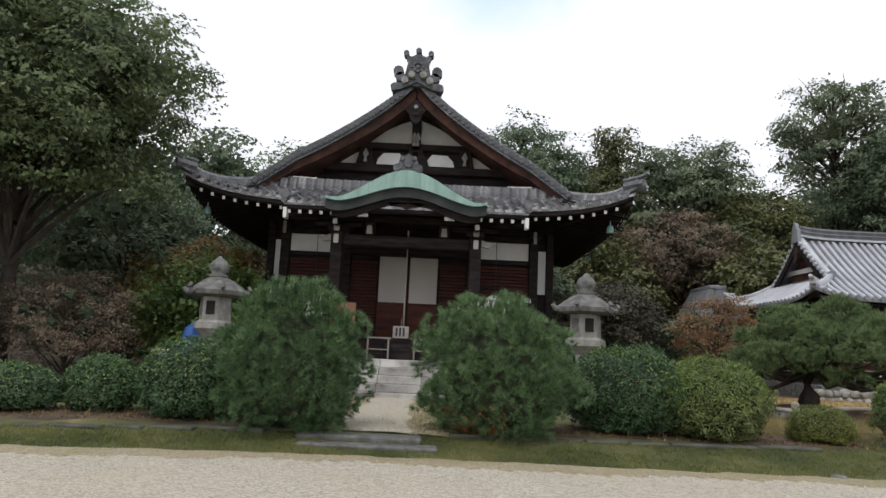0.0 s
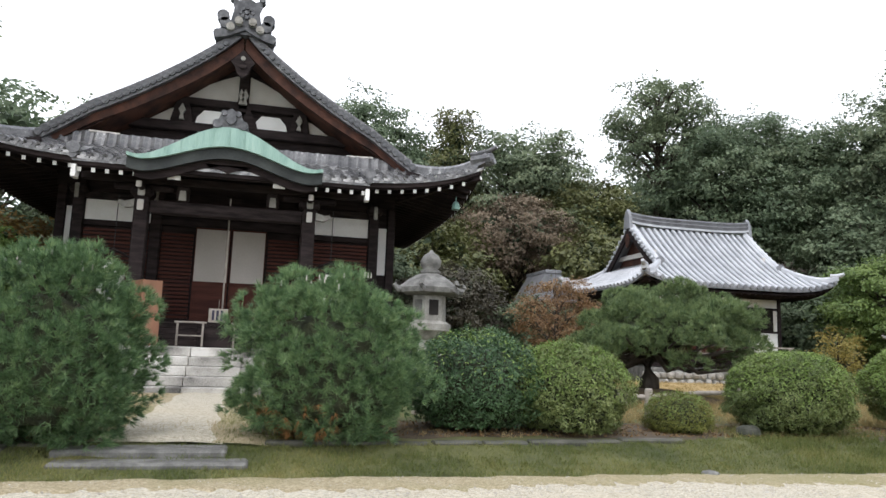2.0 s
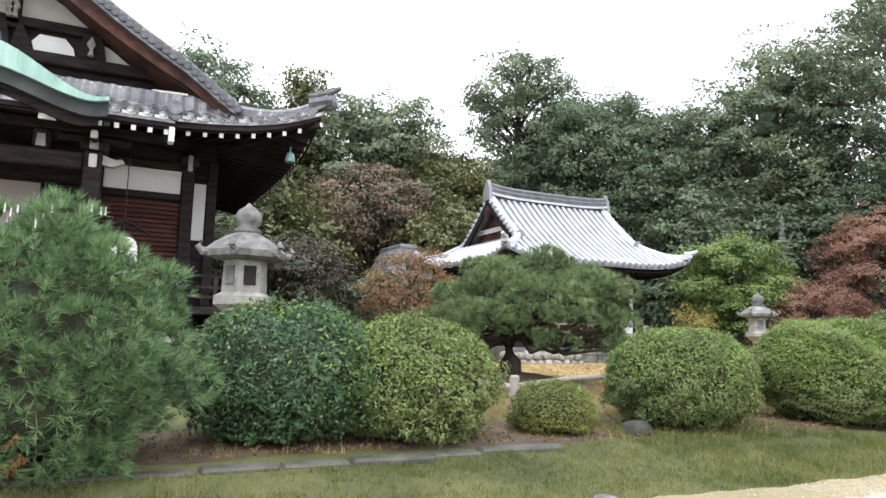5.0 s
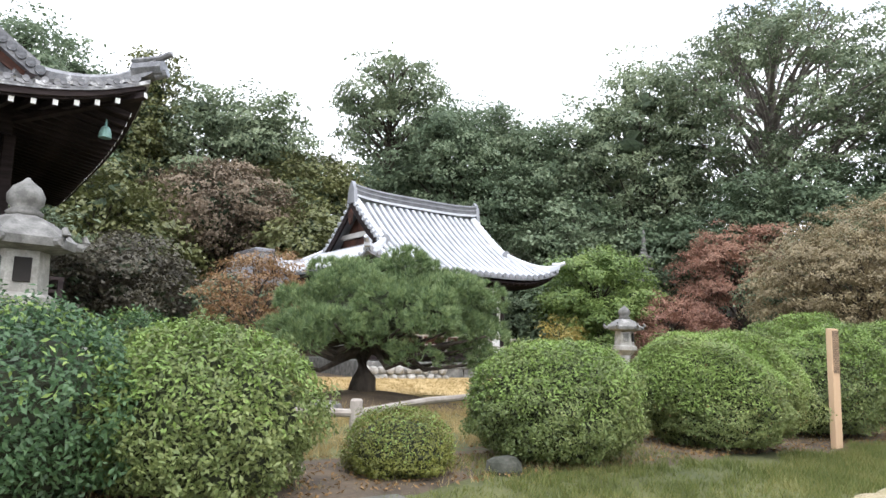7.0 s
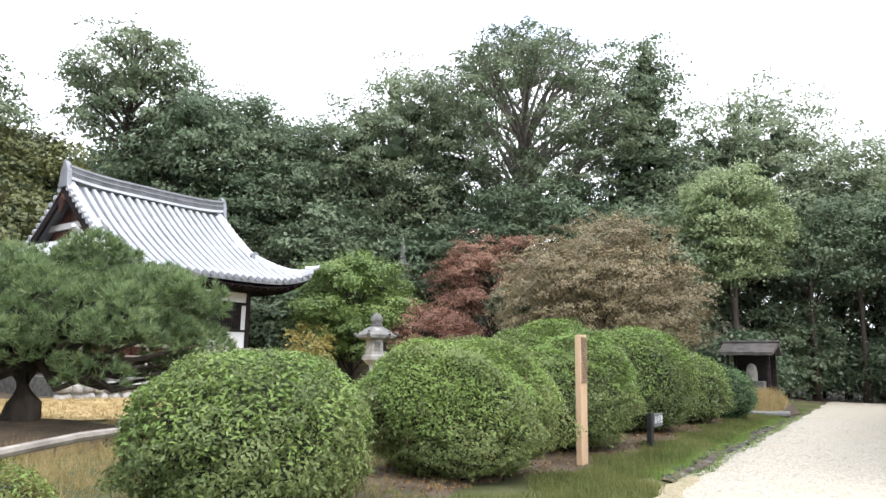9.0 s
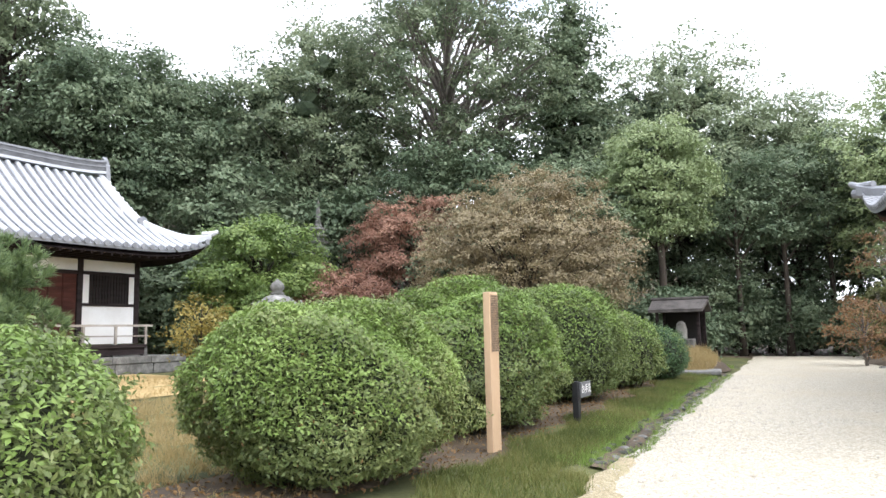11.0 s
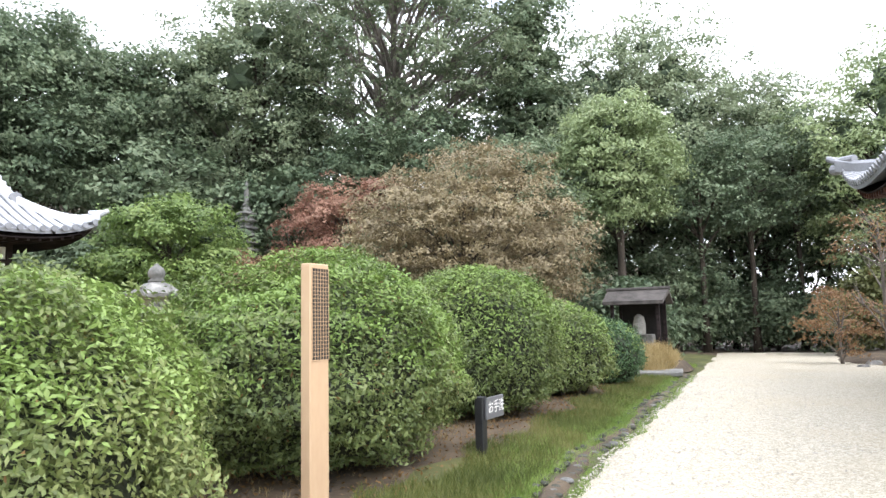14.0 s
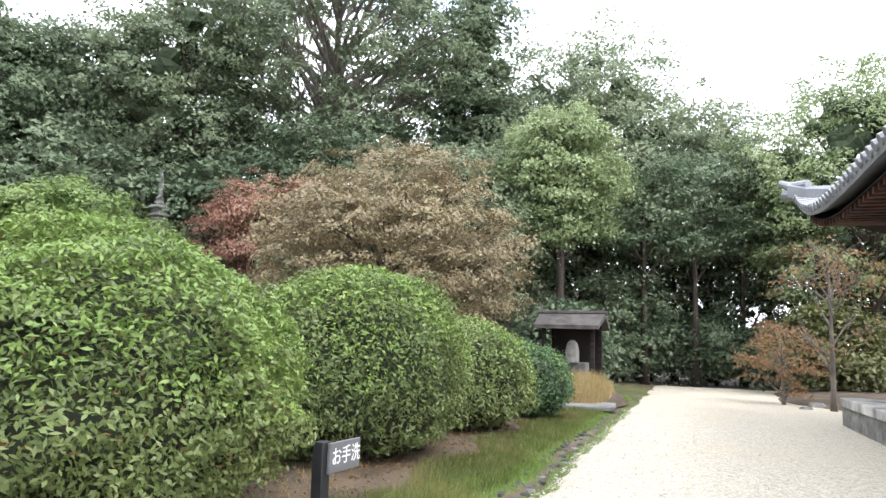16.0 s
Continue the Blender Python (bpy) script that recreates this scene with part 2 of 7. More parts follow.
AZALEA = leaf_mat("azalea_leaf", (0.068, 0.098, 0.032), (0.152, 0.196, 0.062), (0.255, 0.288, 0.105), 0.45, 0.28)
AZALEA_YELLOW = leaf_mat("yellowish_azalea_leaf", (0.075, 0.088, 0.02), (0.15, 0.165, 0.035), (0.24, 0.245, 0.055), 0.45, 0.26)
AZALEA_DEEP = leaf_mat("deep_azalea_leaf", (0.034, 0.072, 0.032), (0.068, 0.130, 0.052), (0.12, 0.19, 0.08), 0.42)
YOUNG = leaf_mat("young_azalea_leaf", (0.14, 0.22, 0.052), (0.21, 0.30, 0.076), (0.30, 0.385, 0.12), 0.45, 0.3)
BROWNLEAF = leaf_mat("withered_leaf", (0.14, 0.08, 0.03), (0.22, 0.13, 0.05), (0.3, 0.18, 0.07), 0.6)
NEEDLE = leaf_mat("pine_needle", (0.034, 0.072, 0.036), (0.112, 0.195, 0.082), (0.28, 0.385, 0.18), 0.4, 0.25, scale=7.0)
NEEDLE_OLIVE = leaf_mat("olive_pine_needle", (0.07, 0.11, 0.05), (0.165, 0.23, 0.095), (0.30, 0.36, 0.16), 0.42, 0.25, scale=5.0)
DEADNEEDLE = leaf_mat("dead_pine_needle", (0.18, 0.075, 0.02), (0.30, 0.14, 0.045), (0.38, 0.2, 0.08), 0.6, 0.1)
EVERGREEN = leaf_mat("evergreen_leaf", (0.065, 0.099, 0.058), (0.138, 0.184, 0.106), (0.24, 0.288, 0.176), 0.5, 0.32, spec=0.25, scale=0.5)
GREYGREEN = leaf_mat("grey_green_leaf", (0.092, 0.125, 0.075), (0.188, 0.230, 0.134), (0.305, 0.35, 0.215), 0.5, 0.32, spec=0.25, scale=0.5)
OLIVE = leaf_mat("olive_leaf", (0.055, 0.065, 0.022), (0.12, 0.13, 0.045), (0.2, 0.205, 0.08), 0.45, scale=0.5)
LIGHTGREEN = leaf_mat("light_green_leaf", (0.122, 0.171, 0.076), (0.244, 0.305, 0.140), (0.366, 0.421, 0.213), 0.4, 0.32, scale=0.5)
LIME = leaf_mat("lime_leaf", (0.075, 0.125, 0.035), (0.15, 0.22, 0.06), (0.26, 0.33, 0.10), 0.45, 0.3)
BROWNCROWN = leaf_mat("bronze_leaf", (0.125, 0.102, 0.058), (0.245, 0.198, 0.112), (0.37, 0.31, 0.18), 0.5, 0.3, scale=0.8)
CHERRY = leaf_mat("autumn_cherry_leaf", (0.10, 0.078, 0.056), (0.175, 0.135, 0.092), (0.26, 0.20, 0.135), 0.6)
RED = leaf_mat("red_maple_leaf", (0.18, 0.09, 0.066), (0.32, 0.175, 0.122), (0.44, 0.28, 0.19), 0.5, 0.35)
ORANGE = leaf_mat("orange_maple_leaf", (0.19, 0.11, 0.045), (0.32, 0.205, 0.075), (0.44, 0.32, 0.12), 0.5, 0.3)
RUSSET = leaf_mat("russet_leaf", (0.15, 0.085, 0.045), (0.27, 0.165, 0.08), (0.38, 0.27, 0.13), 0.5, 0.35)
YELLOW = leaf_mat("yellow_leaf", (0.16, 0.135, 0.035), (0.27, 0.225, 0.06), (0.38, 0.32, 0.10), 0.5, 0.3)
PURPLE = leaf_mat("plum_shrub_leaf", (0.046, 0.04, 0.03), (0.085, 0.076, 0.05), (0.13, 0.12, 0.08), 0.5)
CAMPHOR = leaf_mat("camphor_leaf", (0.07, 0.10, 0.05), (0.14, 0.185, 0.085), (0.24, 0.285, 0.13), 0.45, 0.32, spec=0.25, scale=0.5)
BLADE = leaf_mat("grass_blade", (0.06, 0.085, 0.022), (0.135, 0.16, 0.042), (0.29, 0.26, 0.10), 0.5, 0.3, scale=0.9)
FRESHBLADE = leaf_mat("fresh_grass_blade", (0.10, 0.17, 0.035), (0.19, 0.28, 0.06), (0.30, 0.37, 0.11), 0.5, 0.3, scale=1.2)
DRYBLADE = leaf_mat("dry_grass_blade", (0.25, 0.19, 0.08), (0.38, 0.29, 0.13), (0.48, 0.38, 0.2), 0.6, 0.25, scale=1.0)


# ---- builders ----
def part(name, bm, material, parent=None, label="", smooth=False):
    """Links a bmesh, a mesh, or (verts, faces) as one mesh object under a thing or a part."""
    if isinstance(bm, tuple):
        me = bpy.data.meshes.new(name)
        me.from_pydata([tuple(v) for v in bm[0]], [], [tuple(f) for f in bm[1]])
    elif isinstance(bm, bmesh.types.BMesh):
        me = bpy.data.meshes.new(name)
        bm.to_mesh(me)
        bm.free()
    else:
        me = bm
    if material and not me.materials:
        me.materials.append(material)
    if smooth:
        me.shade_smooth()
    ob = new(name, me)
    if parent:
        ob.parent = parent
    if label:
        ob["label"] = label
    return ob


def thing(name, label, category, x=0, y=0, z=0, rz=0, group="", kind=""):
    e = new(name)
    e.empty_display_size = 0.2
    e.matrix_world = pose(x, y, z, 0, 0, rz)
    return tagged(e, label, category, group, kind)


def box(x0, x1, y0, y1, z0, z1, bevel=0.0, bm=None):
    """A box, with bevelled edges, in a new or a given bmesh."""
    tmp = bmesh.new()
    bmesh.ops.create_cube(tmp, size=1)
    bmesh.ops.scale(tmp, vec=(x1 - x0, y1 - y0, z1 - z0), verts=tmp.verts)
    bmesh.ops.translate(tmp, vec=((x0 + x1) / 2, (y0 + y1) / 2, (z0 + z1) / 2), verts=tmp.verts)
    if bevel:
        bmesh.ops.bevel(tmp, geom=tmp.edges[:], offset=bevel, segments=1, affect="EDGES")
    if bm is None:
        return tmp
    me = bpy.data.meshes.new("scratch")
    tmp.to_mesh(me)
    tmp.free()
    bm.from_mesh(me)
    bpy.data.meshes.remove(me)
    return bm


def tube(points, radii, seg=8, cap=True):
    """A tapered tube along points, as (verts, faces)."""
    P = [Vector(p) for p in points]
    verts, faces = [], []
    for i, p in enumerate(P):
        d = (P[min(i + 1, len(P) - 1)] - P[max(i - 1, 0)]).normalized()
        a = d.orthogonal().normalized() if abs(d.z) > 0.99 else d.cross(Vector((0, 0, 1))).normalized()
        b = d.cross(a)
        for k in range(seg):
            w = 2 * math.pi * k / seg
            verts.append(p + (a * math.cos(w) + b * math.sin(w)) * radii[i])
    for i in range(len(P) - 1):
        for k in range(seg):
            faces.append((i * seg + k, i * seg + (k + 1) % seg, (i + 1) * seg + (k + 1) % seg, (i + 1) * seg + k))
    if cap:
        faces.append(tuple(range(seg))[::-1])
        faces.append(tuple((len(P) - 1) * seg + k for k in range(seg)))
    return verts, faces


def merge(pieces):
    verts, faces = [], []
    for v, f in pieces:
        o = len(verts)
        verts += list(v)
        faces += [tuple(i + o for i in q) for q in f]
    return verts, faces


def lathe(profile, seg=16, square=0.0, turn=0.0):
    """A turned body from (radius, z) pairs; seg 4 or 6 gives square or hexagonal ones."""
    verts, faces = [], []
    for r, z in profile:
        for k in range(seg):
            w = 2 * math.pi * k / seg + turn
            verts.append((r * math.cos(w), r * math.sin(w), z))
    n = len(profile)
    for i in range(n - 1):
        for k in range(seg):
            faces.append((i * seg + k, i * seg + (k + 1) % seg, (i + 1) * seg + (k + 1) % seg, (i + 1) * seg + k))
    faces.append(tuple(range(seg))[::-1])
    faces.append(tuple((n - 1) * seg + k for k in range(seg)))
    return verts, faces


def moved(geo, dx=0, dy=0, dz=0):
    return [(v[0] + dx, v[1] + dy, v[2] + dz) for v in geo[0]], geo[1]


def sheet(f, nu, nv, thick=0.0):
    """A surface from f(u, v), u and v from 0 to 1, with a thickness downwards."""
    verts = [f(i / nu, j / nv) for j in range(nv + 1) for i in range(nu + 1)]
    w = nu + 1
    faces = [(j * w + i, j * w + i + 1, (j + 1) * w + i + 1, (j + 1) * w + i) for j in range(nv) for i in range(nu)]
    if thick:
        o = len(verts)
        verts += [(x, y, z - thick) for x, y, z in verts]
        faces += [tuple(k + o for k in reversed(q)) for q in faces]
        rim = [j for j in range(nu)] 
        for i in range(nu):
            faces.append((i + 1, i, o + i, o + i + 1))
            a = nv * w + i
            faces.append((a, a + 1, o + a + 1, o + a))
        for j in range(nv):
            a = j * w
            faces.append((a, a + w, o + a + w, o + a))
            a = j * w + nu
            faces.append((a + w, a, o + a, o + a + w))
    return verts, faces


def strip_along(path, section, closed=False):
    """A section (list of (side, up)) swept along a path in space, upright."""
    verts, faces = [], []
    P = [Vector(p) for p in path]
    m = len(section)
    for i, p in enumerate(P):
        d = P[min(i + 1, len(P) - 1)] - P[max(i - 1, 0)]
        d.z = 0
        d.normalize()
        s = Vector((d.y, -d.x, 0))
        for a, b in section:
            verts.append(p + s * a + Vector((0, 0, b)))
    for i in range(len(P) - 1):
        for k in range(m):
            faces.append((i * m + k, i * m + (k + 1) % m, (i + 1) * m + (k + 1) % m, (i + 1) * m + k))
    faces.append(tuple(range(m))[::-1])
    faces.append(tuple((len(P) - 1) * m + k for k in range(m)))
    return verts, faces


def quads_mesh(name, V, material):
    """A mesh of loose four-cornered faces from an array (n, 4, 3)."""
    n = len(V)
    me = bpy.data.meshes.new(name)
    me.vertices.add(n * 4)
    me.vertices.foreach_set("co", np.ascontiguousarray(V, dtype=np.float32).ravel())
    me.loops.add(n * 4)
    me.loops.foreach_set("vertex_index", np.arange(n * 4, dtype=np.int32))
    me.polygons.add(n)
    me.polygons.foreach_set("loop_start", np.arange(0, n * 4, 4, dtype=np.int32))
    me.update(calc_edges=True)
    me.materials.append(material)
    return me


def tris_mesh(name, V, material):
    """A mesh of loose triangles from an array (n, 3, 3)."""
    n = len(V)
    me = bpy.data.meshes.new(name)
    me.vertices.add(n * 3)
    me.vertices.foreach_set("co", np.ascontiguousarray(V, dtype=np.float32).ravel())
    me.loops.add(n * 3)
    me.loops.foreach_set("vertex_index", np.arange(n * 3, dtype=np.int32))
    me.polygons.add(n)
    me.polygons.foreach_set("loop_start", np.arange(0, n * 3, 3, dtype=np.int32))
    me.update(calc_edges=True)
    me.materials.append(material)
    return me


def fib_dirs(n, low=-1.0):
    """Evenly spread directions from low to 1 in height."""
    k = np.arange(n) + 0.5
    z = low + (1 - low) * k / n
    a = k * 2.39996
    r = np.sqrt(1 - z * z)
    return np.stack([r * np.cos(a), r * np.sin(a), z], 1)


def unit(a):
    return a / np.maximum(np.linalg.norm(a, axis=1, keepdims=True), 1e-6)


def leaves(rng, P, N, length, width, spread=0.7, droop=0.0, fold=0.25):
    """Folded leaf shapes at P whose faces turn roughly towards N."""
    n = len(P)
    nrm = unit(N + rng.normal(0, spread, (n, 3)))
    axis = rng.normal(0, 1, (n, 3)) + N * 0.6 - np.array([0, 0, droop])
    axis = unit(axis - nrm * (axis * nrm).sum(1, keepdims=True))
    side = np.cross(nrm, axis)
    L = (length * rng.uniform(0.65, 1.3, n))[:, None]
    W = (width * rng.uniform(0.7, 1.25, n))[:, None]
    lift = nrm * W * fold
    return np.stack([P - axis * L * 0.5, P + side * W * 0.5 + lift + axis * L * 0.05, P + axis * L * 0.5, P - side * W * 0.5 + lift + axis * L * 0.05], 1)


def lump(D, seed, amount, scale):
    """A smooth uneven factor for directions D."""
    rng = np.random.default_rng(seed)
    out = np.ones(len(D))
    for k in range(10):
        w = rng.normal(0, 1, 3) * scale * (1 + k * 0.22)
        out += amount / (1 + k * 0.3) * np.sin(D @ w + rng.uniform(0, 6.3))
    return out


def sphere_dirs(rng, n, low=-1.0):
    z = rng.uniform(low, 1, n)
    a = rng.uniform(0, 2 * math.pi, n)
    r = np.sqrt(1 - z * z)
    return np.stack([r * np.cos(a), r * np.sin(a), z], 1)


def dome(D, rx, ry, h, seed, amount=0.03, flat=2.25, belly=0.42, skirt=2.9):
    """Points of a clipped shrub's outline: a rounded dome with its widest part at a belly height."""
    e = np.where(D[:, 2] < 0, skirt, flat)
    s = ((D[:, 0] ** 2 + D[:, 1] ** 2) ** (e / 2) + np.abs(D[:, 2]) ** e) ** (-1 / e)
    P = D * s[:, None] * lump(D, seed, amount, 3.0)[:, None]
    up = P[:, 2] > 0
    z = np.where(up, belly * h + P[:, 2] * h * (1 - belly), belly * h + P[:, 2] * h * belly * 0.95)
    k = np.where(up, 1.0, 1.0 - 0.2 * P[:, 2] ** 2)
    return np.stack([P[:, 0] * rx * k, P[:, 1] * ry * k, z], 1)


def ground_z(x, y):
    """Height of the ground."""
    e = edge_y(x)
    d = y - e
    z = -0.05 if d < -0.05 else 0.0
    if d > 0:
        z = (0.19 - 0.1 * min(1, max(0, (x - 9) / 3))) * min(1, d / 1.3) ** 1.2
        z += 0.06 * min(1, max(0, (d - 1.7) / 5))
        z += 0.15 * min(1, max(0, (d - 6.5) / 8))
    hill = max(0.0, y - (32 - 8 * min(1, max(0, (x - 20) / 8))))
    z += 0.30 * hill if hill < 40 else 12 + 0.05 * (hill - 40)
    if y > 14:
        z += 0.22 * max(0, min(30, x - 27)) * min(1, (y - 14) / 8)
    return z


def edge_y(x):
    """The far edge of the gravel."""
    ragged = 0.03 * math.sin(x * 1.7) + 0.02 * math.sin(x * 5.3 + 1) + 0.014 * math.sin(x * 13.1)
    if x < -1:
        return 8.5 + 0.11 * (max(x, -20) + 1) + ragged
    if x < 8:
        return 8.5 + ragged
    if x < 12:
        return 8.5 + 0.5 * (x - 8) / 4 + ragged
    return 9.0 + 0.063 * (x - 12) + ragged


def bed_y(x):
    """The front of the planted bed, nearer to the gravel at its west end."""
    return 9.72 + 0.1 * max(0, x - 3) + 0.17 * min(0, x + 1.2)


# ---- the ground ----
def frange(a, b, s):
    out = []
    while a < b:
        out.append(a)
        a += s
    return out


gx = [-900, -300, -120, -70, -50, -35, -25, -20] + frange(-16, 44, 0.5) + [46, 50, 56, 64, 80, 120, 300, 900]
gy = [-900, -300, -100, -50, -25, -10, 0, 4] + frange(6, 14, 0.2) + frange(14, 40, 0.6) + [42, 46, 52, 60, 72, 90, 150, 300, 900]
rg = np.random.default_rng(3)
gverts = [(x, y, ground_z(min(max(x, -60), 70), min(y, 90)) + (rg.normal(0, 0.012) if 9 < y < 30 else 0)) for y in gy for x in gx]
gw = len(gx)
gfaces = [(j * gw + i, j * gw + i + 1, (j + 1) * gw + i + 1, (j + 1) * gw + i) for j in range(len(gy) - 1) for i in range(gw - 1)]
gob = part("ground", (gverts, gfaces), GRASS_GROUND, None, smooth=True)
gob.data.materials.append(SOIL)
for p in gob.data.polygons:
    c = p.center
    if c.y > 24.5 or c.x > 36 or (c.x < -4 and c.y > 13.2) or (c.x > 22 and c.y > 14):
        p.material_index = 1
tagged(gob, "mossy grass ground with dry patches, rising to a wooded hill", "ground", kind="structure")


def gravel_sheet(u, v):
    x = -60 + 98 * u
    y = -40 + (edge_y(x) + 40) * (v ** 0.3)
    return x, y, 0.012 + (0.006 * math.sin(x * 5 + y * 3)) * (v < 0.999) - (0.02 if v > 0.999 else 0)


tagged(part("gravel_path", sheet(gravel_sheet, 400, 60), GRAVEL, None, smooth=True), "wide path of pale raked gravel beside the grass", "gravel path", kind="structure")


def sandy_strip(u, v):
    """A worn sandy margin between grass and gravel."""
    x = -14 + 27 * u
    fade = min(1, (13 - x) / 5)
    w = 0.06 + fade * (0.42 + 0.10 * math.sin(x * 1.3) + 0.05 * math.sin(x * 4.1))
    w += fade * (0.05 * math.sin(x * 17.3) + 0.04 * math.sin(x * 29.1 + 2) + 0.03 * math.sin(x * 53.0))
    y = edge_y(x) + 0.12 - (0.12 + max(0.03, w)) * v
    return x, y, 0.022 + 0.004 * math.sin(x * 7 + y * 9) - (0.03 if v > 0.99 or v < 0.01 else 0)


tagged(part("sandy_margin", sheet(sandy_strip, 900, 8), SAND, None, smooth=True), "worn ochre sand margin between grass and gravel", "sand margin", kind="structure")


def end_bed(u, v):
    a = 6.2832 * v
    r = u * (1 + 0.06 * math.sin(3 * a) + 0.04 * math.sin(7 * a))
    return 34.2 + 5.0 * r * math.cos(a), 4.4 + 2.7 * r * math.sin(a), -0.03 + 0.28 * (1 - u ** 2.5)


tagged(part("mossy_bed", sheet(end_bed, 10, 40), SOIL, None, smooth=True), "low mossy earth bed at the end of the gravel", "planting bed", kind="structure")


# ---- plants ----
def shrub(name, label, x, y, rx, ry, h, n, leaf=0.045, seed=1, material=AZALEA, young=0.3, brown=0.0, category="shrub", group="clipped shrubs", belly=0.42, amount=0.03, z=None, rz=0):
    """A clipped shrub: short stems, a dark core as painted inner shade, a shell of leaves, paler young leaves on top.
    """
    rng = np.random.default_rng(seed)
    t = thing(name, label, category, x, y, (ground_z(x, y) if z is None else z) - 0.02, rz, group)
    stems = []
    for k in range(16):
        a, r = rng.uniform(0, 6.28), rng.uniform(0.1, 0.62)
        top = (math.cos(a) * rx * r * 1.5, math.sin(a) * ry * r * 1.5, h * 0.55)
        stems.append(tube([(math.cos(a) * rx * r * 0.9, math.sin(a) * ry * r * 0.9, 0), (top[0] * 0.8, top[1] * 0.8, h * 0.25), top], [0.02, 0.016, 0.008], 5))
    part("stems", merge(stems), BARK, t)
    # closed dark core under the leaf shell: its colour paints the shaded gaps
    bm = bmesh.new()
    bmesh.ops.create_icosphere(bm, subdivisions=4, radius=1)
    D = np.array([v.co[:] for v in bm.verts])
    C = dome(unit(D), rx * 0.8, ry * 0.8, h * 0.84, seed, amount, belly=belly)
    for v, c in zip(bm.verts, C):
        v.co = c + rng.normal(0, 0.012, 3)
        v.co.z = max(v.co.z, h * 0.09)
    part("inner_twig", bm, CORE_SHADE, t, "dark solid core painted as the shade inside")
    D = sphere_dirs(rng, n, -0.93)
    S = dome(D, rx, ry, h, seed, amount, belly=belly)
    depth = (1 - np.abs(rng.normal(0, 0.06, n))) * (1 + 0.45 * (lump(D, seed + 11, 0.12, 9) - 1))
    depth += np.where(rng.uniform(0, 1, n) < 0.03, rng.uniform(0, 0.07, n), 0)
    cen = np.array([0, 0, belly * h])
    P = cen + (S - cen) * depth[:, None] + rng.normal(0, leaf * 0.35, (n, 3))
    N = unit(D * np.array([1 / rx, 1 / ry, 1 / h]))
    ok = P[:, 2] > 0.06 * h
    P, N = P[ok], N[ok]
    part("leaves", quads_mesh("leaves", leaves(rng, P, N * 0.9 + np.array([0, 0, 0.45]), leaf, leaf * 0.42, 0.65), material), None, t)
    if young:
        m = int(n * young)
        D = sphere_dirs(rng, m, -0.1)
        keep = rng.uniform(0, 1, m) < np.clip(D[:, 2] * 1.5 + 0.05 + 0.5 * (lump(D, seed + 5, 0.25, 5) - 1), 0, 1)
        D = D[keep]
        S = dome(D, rx, ry, h, seed, amount, belly=belly)
        P = cen + (S - cen) * rng.uniform(0.985, 1.045, (len(D), 1)) + rng.normal(0, leaf * 0.25, (len(D), 3))
        part("young_leaves", quads_mesh("young_leaves", leaves(rng, P, D * 0.6 + np.array([0, 0, 0.7]), leaf * 1.05, leaf * 0.42, 0.6), YOUNG), None, t, "bright yellow-green young leaves")
    if brown:
        m = int(n * brown)
        D = sphere_dirs(rng, m, -0.6)
        S = dome(D, rx, ry, h, seed, amount, belly=belly)
        part("withered_leaves", quads_mesh("withered_leaves", leaves(rng, S * 0.985, D, leaf * 0.8, leaf * 0.35, 0.9), BROWNLEAF), None, t, "a few withered brown leaves")
    return t


def tufts(rng, P, N, count, length, width, open_angle=0.9):
    """Needle tufts: count thin needles that fan out about N from every point of P."""
    n = len(P)
    base = np.repeat(P, count, 0)
    d = unit(np.repeat(unit(N), count, 0) + rng.normal(0, open_angle * 0.55, (n * count, 3)))
    L = length * rng.uniform(0.7, 1.15, (n * count, 1))
    s = unit(np.cross(d, rng.normal(0, 1, (n * count, 3)))) * width
    tip = base + d * L
    return np.stack([base - s * 0.5, base + s * 0.5, tip], 1)


def clump_shell(rng, centres, radii, n, squash=0.8, low=-0.5):
    """Points on the skins of many balls, and their outward directions."""
    k = rng.choice(len(centres), n, p=radii ** 2 / (radii ** 2).sum())
    D = sphere_dirs(rng, n, low)
    P = centres[k] + D * radii[k][:, None] * np.array([1, 1, squash]) * rng.uniform(0.8, 1.04, (n, 1))
    return P, D


